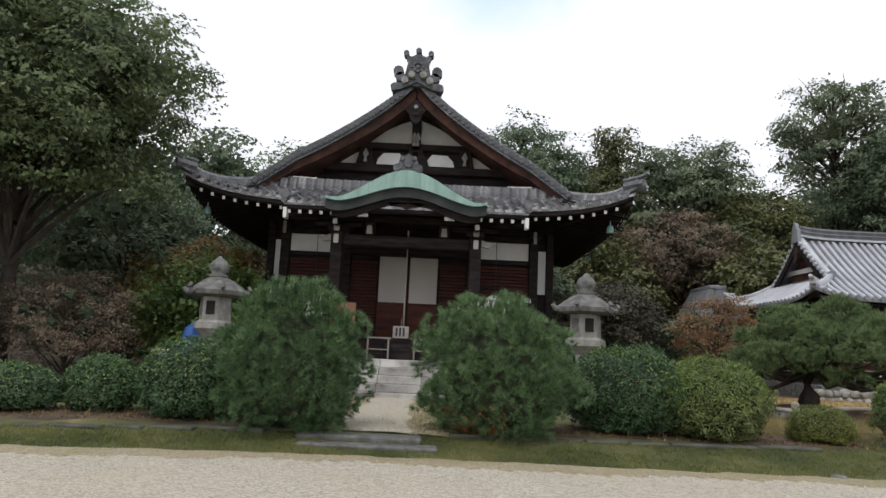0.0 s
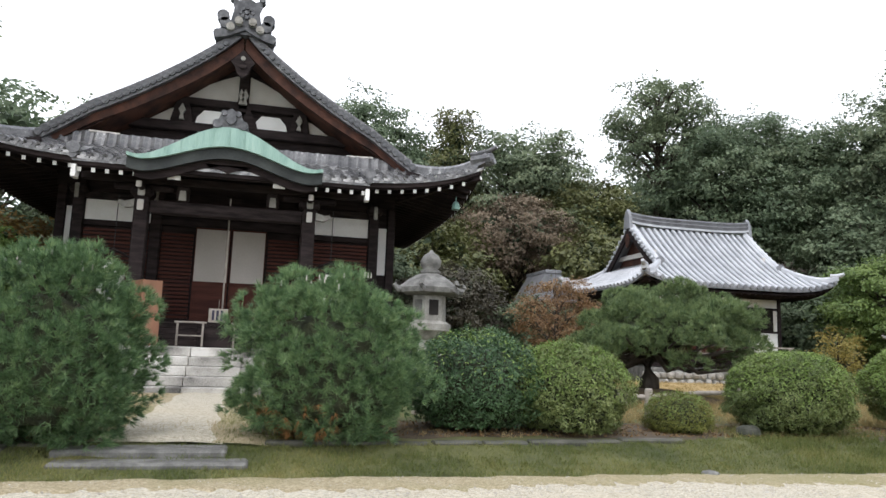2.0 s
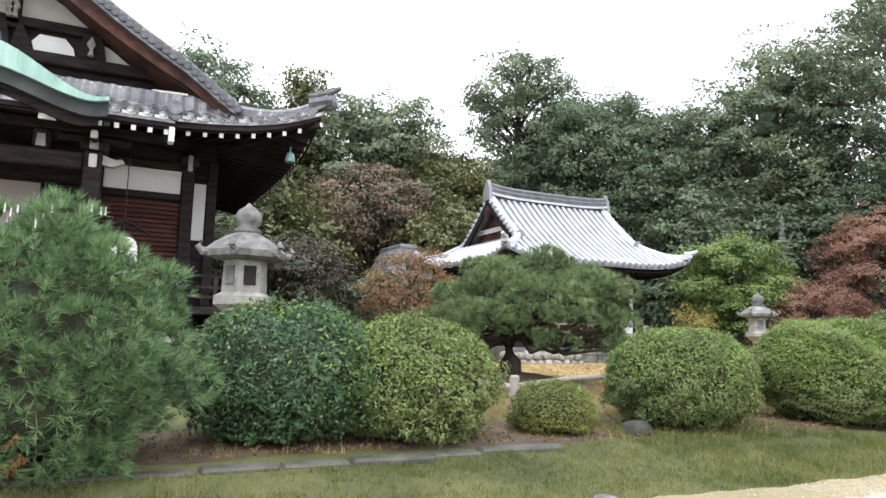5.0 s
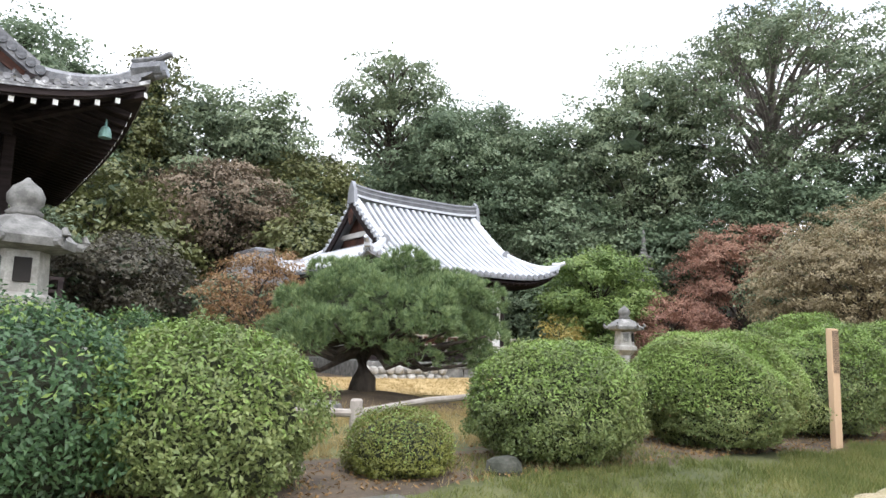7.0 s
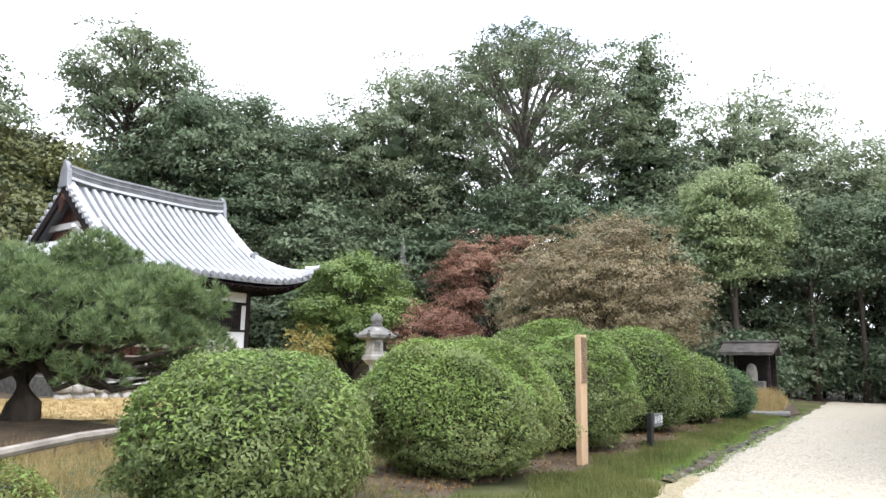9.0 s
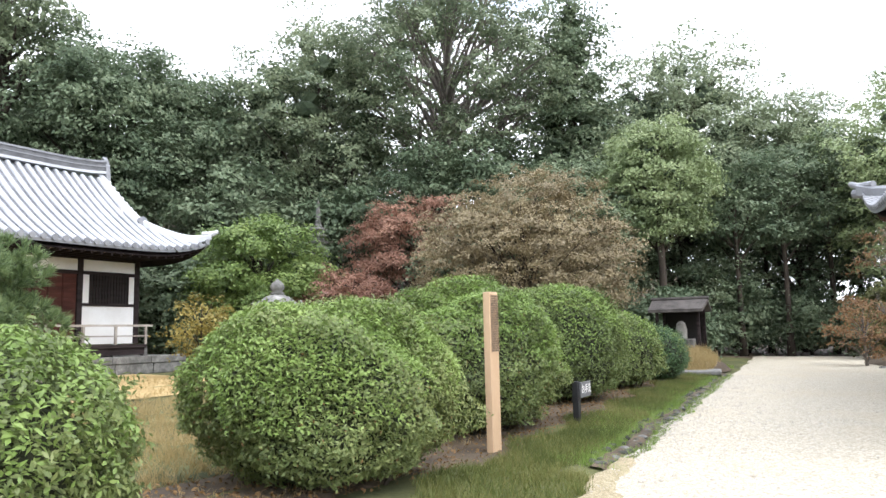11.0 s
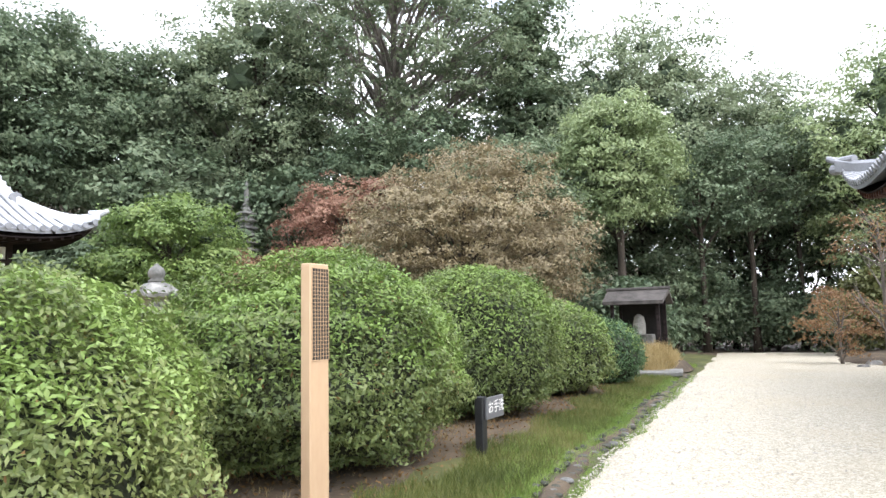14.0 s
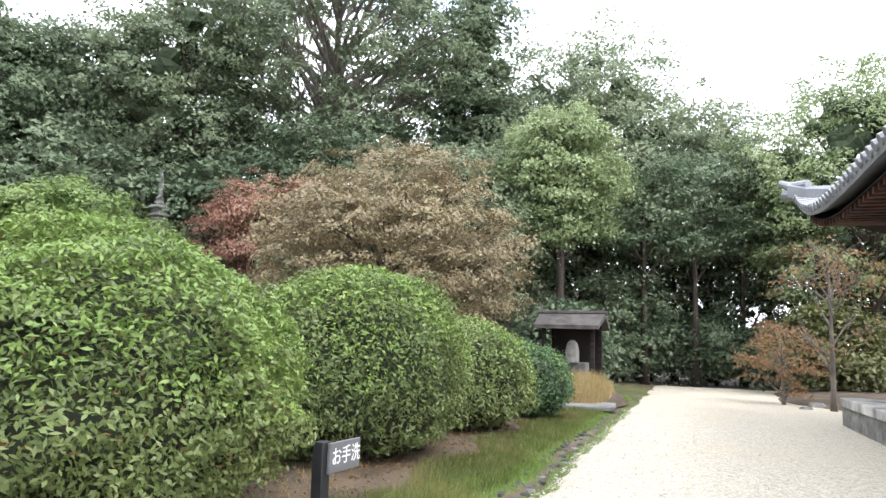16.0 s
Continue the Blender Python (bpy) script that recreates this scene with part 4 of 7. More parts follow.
while k <= 22:
    x = k * W
    for j in range(6):
        y = EY + 0.02 + j * ROW * 0.94
        if y > GABLE - 0.1 or abs(x) > HW - (y - EY) - 0.1 or (y < EY + 0.2 and abs(x) < KW - 0.1) or (abs(x) < 1.5 and y < 19.3):
            continue
        lay_tile(x, y, roof)
    if abs(x) < KW - 0.1 and abs(x) > 1.55:
        for j in range(4):
            lay_tile(x, KY + 0.02 + j * ROW * 0.94, porch)
    k += 1
# rounded tile faces along the eaves
for sx in (-1, 1):
    for k in range(5, 23):
        x = sx * k * W
        if abs(x) < HW - 0.1:
            yy, zz = (EY - 0.04, hall_z(x, EY)) if abs(x) > KW else (KY - 0.04, prof(HW + 0.9))
            o = part("eave_tile_end", bpy.data.meshes["eave_tile_end"] if "eave_tile_end" in bpy.data.meshes else merge([disc_y(0, 0, 0, 0.055, 0.08, 10), ([(-0.13, 0.02, -0.02), (0.1, 0.02, -0.02), (0.1, 0.02, -0.075), (0, 0.02, -0.09), (-0.13, 0.02, -0.075)], [(0, 4, 3, 2, 1)])]), TILE_DARK, hall)
            o.location = (x, yy, zz + 0.01)

# rafters with white ends


def rafter(x0, y0, z0, x1, y1, z1, w=0.085):
    d = Vector((x1 - x0, y1 - y0, z1 - z0))
    m = d.to_track_quat("Y", "Z").to_matrix().to_4x4()
    m.translation = (x0, y0, z0)
    key = "rafter_%d" % round(d.length * 100)
    o = part("rafter", bpy.data.meshes[key] if key in bpy.data.meshes else box(-w / 2, w / 2, 0, d.length, -0.05, 0.05), DARKWOOD, hall)
    if o.data.name != key and key not in bpy.data.meshes:
        o.data.name = key
    o.matrix_local = m
    c = part("rafter_end", bpy.data.meshes["rafter_end"] if "rafter_end" in bpy.data.meshes else box(-0.04, 0.04, -0.01, 0.006, -0.045, 0.045), WHITEPAINT, o)


for k in range(-18, 19):
    x = k * 0.31
    z = hall_z(x, EY) - 0.30
    if abs(x) > KW + 0.05:
        rafter(x, EY + 0.16, z, x * 0.97, 20.2, z + 0.35)
for sx in (-1, 1):
    for k in range(1, 34):
        y = EY + 0.35 + k * 0.31
        z = hall_z(HW, y) - 0.30
        rafter(sx * (HW - 0.16), y, z, sx * 4.2, y, z + 0.35)
    for k in range(7):
        x = sx * (1.35 + k * 0.27)
        rafter(x, KY + 0.12, 4.66, x, 19.6, 5.3)
    part("porch_rafter_bar", box(sx * 1.1 - 0.13, sx * 1.1 + 0.13, KY + 0.10, KY + 0.16, 4.60, 4.69), WHITEPAINT, hall, "white-painted bar end")
    part("corner_rafter_end", box(sx * 3.06 - 0.045, sx * 3.06 + 0.045, KY + 0.02, KY + 0.3, 4.48, 4.74), WHITEPAINT, hall, "white-painted porch corner rafter")
    rafter(sx * (HW - 0.05), EY + 0.06, hall_z(HW, EY) - 0.34, sx * 4.2, 20.1, 5.1, 0.14)
    bell = part("wind_bell", merge([moved(lathe([(0.11, 0), (0.10, 0.1), (0.075, 0.18), (0.02, 0.22), (0.012, 0.34)], 12), sx * (HW - 0.55), EY + 0.55, 4.72)]), GREENBRONZE, hall, "green bronze wind bell under the eave corner")


# copper porch gable
def kara(x):
    a = min(1, abs(x) / 1.9)
    return 4.98 + 0.78 * (0.5 + 0.5 * math.cos(math.pi * a)) ** 0.9 + 0.05 * max(0, (abs(x) - 1.6) / 0.4) ** 2


xs = np.linspace(-2.02, 2.02, 41)
band = [0.07 + 0.36 * (0.5 + 0.5 * math.cos(math.pi * min(1, abs(x) / 1.95))) ** 0.8 for x in xs]
top = [(x, kara(x)) for x in xs]
mid = [(x, kara(x) - b) for x, b in zip(xs, band)]
low = [(x, kara(x) - b - 0.24) for x, b in zip(xs, band)]
porch_gable = part("porch_gable", solid((top + mid[::-1])[::-1], 17.02, 19.3), COPPER, hall, "verdigris copper roof of the curved porch gable")
for k in range(-6, 7):
    x = k * 0.32
    part("copper_seam", box(x - 0.008, x + 0.008, 17.005, 17.03, kara(x) - 0.07 - 0.35 * (0.5 + 0.5 * math.cos(math.pi * min(1, abs(x) / 1.95))) ** 0.8, kara(x) + 0.006), COPPER, porch_gable)
part("porch_barge_board", solid((mid + low[::-1])[::-1], 17.12, 17.26), DARKCOPPER, hall, "dark curved barge board of the porch")
low2 = [(x * 0.93, kara(x) - b - 0.38) for x, b in zip(xs, band)]
low1 = [(x * 0.93, kara(x) - b - 0.2) for x, b in zip(xs, band)]
part("porch_inner_board", solid((low1 + low2[::-1])[::-1], 17.27, 17.34), DARKWOOD, hall)
part("porch_pendant", solid([(-0.5, 4.98), (0.5, 4.98), (0.36, 4.9), (0.16, 4.87), (0, 4.8), (-0.16, 4.87), (-0.36, 4.9)], 17.27, 17.3), DARKWOOD, hall)
orn2 = part("porch_ridge_ornament", merge([solid([(-0.36, 5.72), (-0.27, 5.9), (-0.2, 6.08), (-0.1, 6.13), (0, 6.2), (0.1, 6.13), (0.2, 6.08), (0.27, 5.9), (0.36, 5.72)], 17.06, 17.26)]), TILE_ORNAMENT, hall, "small scrolled ornament tile on the copper gable")
for x, z, r in ((-0.27, 5.82, 0.1), (0.27, 5.82, 0.1), (0, 5.94, 0.11), (-0.15, 6.07, 0.06), (0.15, 6.07, 0.06)):
    part("scroll", disc_y(x, 17.0, z, r, 0.26, 12), TILE_ORNAMENT, orn2)
part("porch_ceiling", box(-1.9, 1.9, 17.4, 20.2, 4.84, 4.9), DARKWOOD, hall)

# porch posts, beams and brackets
for sx in (-1, 1):
    x = sx * 1.82
    post = part("porch_post", box(x - 0.15, x + 0.15, 18.05, 18.35, 1.17, 4.3, 0.02), DARKWOOD, hall, "square weathered porch post")
    part("post_base", box(x - 0.24, x + 0.24, 17.96, 18.44, 1.07, 1.18, 0.03), STEPSTONE, hall, "granite post base")
    part("bracket", box(x - 0.24, x + 0.24, 17.96, 18.44, 4.3, 4.5, 0.06), DARKWOOD, hall)
    part("bracket_arm", box(x - 0.62, x + 0.62, 18.13, 18.27, 4.46, 4.6, 0.04), DARKWOOD, hall)
    part("bracket_arm", box(x - 0.07, x + 0.07, 17.6, 18.8, 4.42, 4.56, 0.04), DARKWOOD, hall)
    part("bracket_face", box(x - 0.065, x + 0.065, 17.93, 17.955, 3.98, 4.22, 0.02), OLDPLASTER, hall, "pale painted bracket end")
    part("bracket_face", box(x - 0.06, x + 0.06, 17.57, 17.6, 4.42, 4.56, 0.02), OLDPLASTER, hall)
    part("bracket_face", box(x - 0.075, x + 0.075, 17.93, 17.955, 4.3, 4.48, 0.02), LANTERN, hall)
    for s2 in (-1, 1):
        nose = [(x + s2 * 0.15, 4.08), (x + s2 * 0.34, 4.05), (x + s2 * 0.52, 4.15), (x + s2 * 0.47, 4.22), (x + s2 * 0.36, 4.19), (x + s2 * 0.15, 4.26)]
        part("beam_nosing", solid(nose[::s2], 18.14, 18.26), BEAMWOOD if s2 != sx else LANTERN, hall, "carved beam nosing")
    bx = sx * 0.98
    part("strut_block", box(bx - 0.14, bx + 0.14, 18.08, 18.3, 4.26, 4.62, 0.05), DARKWOOD, hall)
    part("strut_face", solid([(bx - 0.08, 4.28), (bx - 0.06, 4.5), (bx + 0.06, 4.5), (bx + 0.08, 4.28)][::-1], 18.05, 18.08), LANTERN, hall, "pale carved strut face")
part("porch_beam", box(-1.67, 1.67, 18.08, 18.32, 3.95, 4.25, 0.04), BEAMWOOD, hall, "thick weathered porch beam")
part("porch_purlin", box(-3.1, 3.1, 18.1, 18.3, 4.62, 4.8, 0.02), DARKWOOD, hall)

# body: floor, walls, posts
part("floor_deck", box(-5.2, 5.2, 19.0, 29.3, 1.45, 1.6, 0.02), BEAMWOOD, hall, "wooden veranda deck")
for xa, xb, ya, yb in ((-4.2, 4.2, 20.95, 21.1), (-4.2, -4.05, 21.1, 28), (4.05, 4.2, 21.1, 28), (-4.2, 4.2, 28, 28.15), (-3.65, 3.65, 20.3, 20.44)):
    part("wall", box(xa, xb, ya, yb, 1.6, 5.35), DARKWOOD, hall)
for x in (-3.62, -1.82, 1.82, 3.62):
    part("post", box(x - 0.13, x + 0.13, 20.12, 20.38, 1.6, 5.0, 0.02), DARKWOOD, hall)
    part("post_bracket", box(x - 0.2, x + 0.2, 19.9, 20.4, 4.66, 4.86, 0.05), DARKWOOD, hall)
    part("post_bracket_face", box(x - 0.05, x + 0.05, 19.87, 19.9, 4.5, 4.86, 0.02), LANTERN, hall)
for sx in (-1, 1):
    part("corner_post", box(sx * 4.2 - 0.11, sx * 4.2 + 0.11, 20.84, 21.06, 1.6, 5.0, 0.02), DARKWOOD, hall)
    part("plaster_panel", box(*sorted((sx * 3.76, sx * 4.08)), 20.9, 20.95, 3.15, 4.45), PLASTER, hall, "narrow white plaster panel")
    part("plaster_panel", box(*sorted((sx * 1.96, sx * 3.48)), 20.25, 20.3, 4.05, 4.55), PLASTER, hall, "white plaster panel")
    part("wall_beam", box(*sorted((sx * 1.95, sx * 3.49)), 20.18, 20.3, 4.56, 4.72, 0.01), BEAMWOOD, hall)
    part("upper_panel", box(*sorted((sx * 1.96, sx * 3.48)), 20.26, 20.3, 4.74, 5.0), DARKWOOD, hall)
    part("wall_beam", box(*sorted((sx * 1.95, sx * 3.49)), 20.18, 20.3, 3.9, 4.04, 0.01), DARKWOOD, hall)
    for k in range(22):
        z = 1.72 + k * 0.098
        part("slat", box(*sorted((sx * 1.96, sx * 3.48)), 20.24, 20.3, z, z + 0.06), REDWOOD, hall)
        part("slat", box(*sorted((sx * 0.92, sx * 1.68)), 20.24, 20.3, z, z + 0.06), REDWOOD, hall)
    shoji = part("sliding_door", box(*sorted((sx * 0.02, sx * 0.86)), 20.2, 20.235, 1.66, 4.02), REDWOOD, hall, "paper sliding door with a brown lower panel")
    part("paper_pane", box(*sorted((sx * 0.045, sx * 0.84)), 20.19, 20.205, 2.66, 3.98), PAPER, shoji, "pale paper pane")
    part("lower_panel", box(*sorted((sx * 0.06, sx * 0.82)), 20.19, 20.205, 1.78, 2.56, 0.004), REDWOOD, shoji)
    # veranda rails
    for k, x in enumerate((2.25, 3.2, 4.2, 5.1)):
        part("rail_post", box(sx * x - 0.04, sx * x + 0.04, 19.06, 19.14, 1.6, 2.22), BEAMWOOD, hall)
    for z in (1.78, 1.98, 2.2):
        part("rail", box(*sorted((sx * 2.1, sx * 5.15)), 19.075, 19.125, z, z + 0.05), BEAMWOOD, hall)
        part("rail", box(sx * 5.1 - 0.025, sx * 5.1 + 0.025, 19.1, 29.2, z, z + 0.05), BEAMWOOD, hall)
    for k in range(7):
        part("deck_post", box(sx * 5.0 - 0.08, sx * 5.0 + 0.08, 19.1 + k * 1.6, 19.26 + k * 1.6, 1.06, 1.45), DARKWOOD, hall)
part("door_track", box(-1.7, 1.7, 20.14, 20.3, 1.58, 1.67), DARKWOOD, hall)
part("lintel", box(-1.7, 1.7, 20.14, 20.3, 4.02, 4.2), DARKWOOD, hall)
part("upper_wall", box(-4.2, 4.2, 20.36, 20.44, 4.9, 6.0), DARKWOOD, hall)
for k in range(3):
    part("wooden_step", box(-1.6, 1.6, 18.5 + k * 0.24, 19.02, 1.07 + k * 0.13, 1.07 + (k + 1) * 0.13, 0.01), BEAMWOOD, hall)
part("bell_rope", tube([(0.02, 18.6, 4.5), (0.02, 18.58, 2.9), (0.02, 18.6, 1.9)], [0.018, 0.019, 0.02], 8), FENCEWOOD, hall, "pale bell rope")

# stone platform and steps
plat = thing("stone_platform", "pale granite platform under the temple hall", "platform", TX, 0, 0)
part("platform_core", box(-5.7, 5.7, 16.66, 29.6, 0.1, 0.93), STONE, plat)
for k in range(8):
    part("edge_slab", box(-5.75 + k * 1.4375, -5.75 + (k + 1) * 1.4375 - 0.012, 16.6, 17.1, 0.93, 1.07, 0.012), STEPSTONE, plat)
part("platform_top", box(-5.7, 5.7, 17.11, 29.6, 0.93, 1.06), STEPSTONE, plat)
steps = thing("stone_steps", "pale granite steps with sloped side stones", "steps", TX, 0, 0)
for k in range(5):
    z1 = 0.2 + (k + 1) * 0.174
    y0 = 15.2 + k * 0.29
    for a, b in ((-1.62, -0.36), (-0.35, 0.62), (0.63, 1.62)):
        part("step_stone", box(a, b, y0, min(y0 + 0.58, 16.64), z1 - 0.174, z1 - 0.004, 0.012), STEPSTONE, steps)
for sx in (-1, 1):
    v = [(sx * 1.64, 15.1, 0.1), (sx * 1.96, 15.1, 0.1), (sx * 1.96, 15.1, 0.3), (sx * 1.64, 15.1, 0.3), (sx * 1.64, 16.6, 0.1), (sx * 1.96, 16.6, 0.1), (sx * 1.96, 16.6, 1.12), (sx * 1.64, 16.6, 1.12)]
    part("side_stone", (v, [(0, 1, 2, 3), (4, 7, 6, 5), (3, 2, 6, 7), (0, 3, 7, 4), (1, 5, 6, 2), (0, 4, 5, 1)]), STEPSTONE, steps)
for sx in (-1, 1):
    rail = thing("handrail", "thin grey steel handrail beside the stone steps", "handrail", TX + sx * 1.8, 0, 0, group="handrails")
    part("rail_bar", tube([(0, 15.3, 1.12), (0, 16.75, 1.98)], [0.022, 0.022], 8), METAL, rail)
    for y, z0, z1 in ((15.35, 0.46, 1.15), (16.05, 0.93, 1.56), (16.7, 1.06, 1.95)):
        part("rail_post", tube([(0, y, z0), (0, y, z1)], [0.018, 0.018], 8), METAL, rail)

# things on the porch
shelf = thing("shoe_shelf", "brown wooden shoe shelf standing on the porch", "shelf", TX - 1.42, 17.25, 1.066, -62)
part("side_panel", box(-0.36, -0.335, -0.2, 0.2, 0, 1.32), SHELFWOOD, shelf)
part("side_panel", box(0.335, 0.36, -0.2, 0.2, 0, 1.32), SHELFWOOD, shelf)
part("back_panel", box(-0.335, 0.335, -0.2, -0.185, 0, 1.32), SHELFWOOD, shelf)
for k in range(6):
    part("shelf_board", box(-0.334, 0.334, -0.184, 0.2, 0.06 + k * 0.245, 0.08 + k * 0.245), SHELFWOOD, shelf)
for x in (-0.55, 0.62):
    rack = thing("low_rail_stand", "low grey barrier stand on the porch", "barrier", TX + x, 17.75, 1.066, group="porch stands")
    part("top_bar", box(-0.33, 0.33, -0.03, 0.03, 0.5, 0.54, 0.008), FENCEWOOD, rack)
    for s in (-0.26, 0.26):
        part("leg", box(s - 0.02, s + 0.02, -0.02, 0.02, 0, 0.5), FENCEWOOD, rack)
    part("cross_bar", box(-0.24, 0.24, -0.015, 0.015, 0.22, 0.25), FENCEWOOD, rack)
offer = thing("offering_box", "dark slatted wooden offering box before the doors", "offering box", TX, 18.05, 1.066)
part("box_body", box(-0.42, 0.42, -0.2, 0.2, 0, 0.45, 0.015), BEAMWOOD, offer)
for k in range(9):
    part("slat", box(-0.36 + k * 0.09 - 0.02, -0.36 + k * 0.09 + 0.02, -0.18, 0.18, 0.451, 0.48), DARKWOOD, offer)
note = thing("paper_notice", "small pale notice board hanging on the offering box", "notice", TX, 17.8, 1.6)
part("board", box(-0.2, 0.2, -0.01, 0.02, 0, 0.3, 0.004), FENCEWOOD, note)
part("writing", merge([(solid([(-0.13 + k * 0.09, 0.05), (-0.08 + k * 0.09, 0.05), (-0.08 + k * 0.09, 0.26), (-0.13 + k * 0.09, 0.26)], -0.013, -0.0105)) for k in range(3)]), INK, note, "columns of small dark writing")
for o in (note,):
    part("cord", tube([(0, 0.005, 0.3), (0, 0.1, 0.5)], [0.006, 0.006], 5), FENCEWOOD, o)

for sx in (-1, 1):
    pl = thing("paper_lantern", "white paper lantern with dark brush writing under the eaves", "lantern", TX + sx * 2.42, 18.7, 2.02, group="paper lanterns")
    part("lantern_body", lathe([(0.14, 0), (0.24, 0.08), (0.27, 0.25), (0.28, 0.45), (0.27, 0.62), (0.22, 0.77), (0.13, 0.84)], 18), WHITEPAINT, pl, "white paper body", smooth=True)
    part("lantern_cap", lathe([(0.15, 0.835), (0.15, 0.885)], 14), BLACK, pl)
    part("lantern_foot", lathe([(0.15, -0.04), (0.15, 0.005)], 14), BLACK, pl)
    strokes = []
    for k in range(5):
        z = 0.68 - k * 0.125
        for dx, dz, w, h in ((-0.07, 0, 0.15, 0.022), (-0.01, -0.05, 0.03, 0.10), (-0.06, -0.07, 0.12, 0.018)):
            strokes.append(solid([(dx, z + dz), (dx + w, z + dz), (dx + w, z + dz + h), (dx, z + dz + h)], -0.292, -0.262))
    part("writing", merge(strokes), BLUEINK, pl, "dark blue brush strokes")
    part("hanger", tube([(0, 0, 0.88), (0, 0, 2.4)], [0.01, 0.01], 6), BLACK, pl)
    hood = part("lantern_hood", merge([tube([(-0.45, 0, 0.92), (-0.2, 0, 1.06), (0, 0, 1.14), (0.2, 0, 1.06), (0.45, 0, 0.92)], [0.03, 0.035, 0.04, 0.035, 0.03], 6)]), DARKWOOD, pl)


# ---- the small hall ----
BX, BY, BHX, BHY = 16.88, 27.5, 4.05, 3.5
BG = 2.7


def bprof(r):
    return 6.45 - 0.97 * r + 0.062 * r * r


def small_z(x, y):
    r = abs(y)
    if abs(x) > BG:
        r = max(r, BHY - (BHX - abs(x)))
    return bprof(r) + 0.42 * (min(1, abs(x) / BHX) * min(1, abs(y) / BHY)) ** 5


small = thing("small_hall", "white plastered hall with a silvery grey tiled roof", "temple hall", BX, BY, 0)
part("main_roof", sheet(lambda u, v: ((2 * u - 1) * (BG + 0.1), (2 * v - 1) * BHY, bprof(abs(2 * v - 1) * BHY) + 0.42 * ((BG + 0.1) * abs(2 * u - 1) / BHX * abs(2 * v - 1)) ** 5 - 0.03), 36, 40, 0.08), TILE_PAN, small, "grey pan tiles")
for sx in (-1, 1):
    part("end_roof", sheet(lambda u, v: (sx * (BHX - (BHX - BG + 0.4) * v), (2 * u - 1) * min(BHY, (BHY if BHX - (BHX - BG + 0.4) * v > BG + 0.1 else BHY - (BHX - BG + 0.4) * v - 0.03)), small_z(max(BG + 0.001, BHX - (BHX - BG + 0.4) * v), (2 * u - 1) * BHY) - 0.034 if v < 0.7 else bprof(max(abs(2 * u - 1) * (BHY - (BHX - BG + 0.4) * v), BHY - (BHX - BG + 0.4) * v)) - 0.034), 30, 12, 0.08), TILE_PAN, small)
part("soffit", sheet(lambda u, v: ((2 * u - 1) * (BHX - 0.1), (2 * v - 1) * (BHY - 0.1), min(4.6, small_z((2 * u - 1) * BHX, (2 * v - 1) * BHY)) - 0.2), 30, 24, 0.03), DARKWOOD, small)
n = 28
for k in range(n + 1):
    x = -BHX + 0.12 + (2 * BHX - 0.24) * k / n
    y0 = -BHY - 0.03
    y1 = -0.12 if abs(x) < BG else -max(0.15, BHY - (BHX - abs(x)))
    pts = [(x, y0 + (y1 - y0) * j / 9, small_z(x, max(-BHY, y0 + (y1 - y0) * j / 9)) + 0.015) for j in range(10)]
    if y1 - y0 > 0.15:
        rib = part("tile_rib", tube(pts, [0.07] * 10, 8), TILE_SILVER, small)
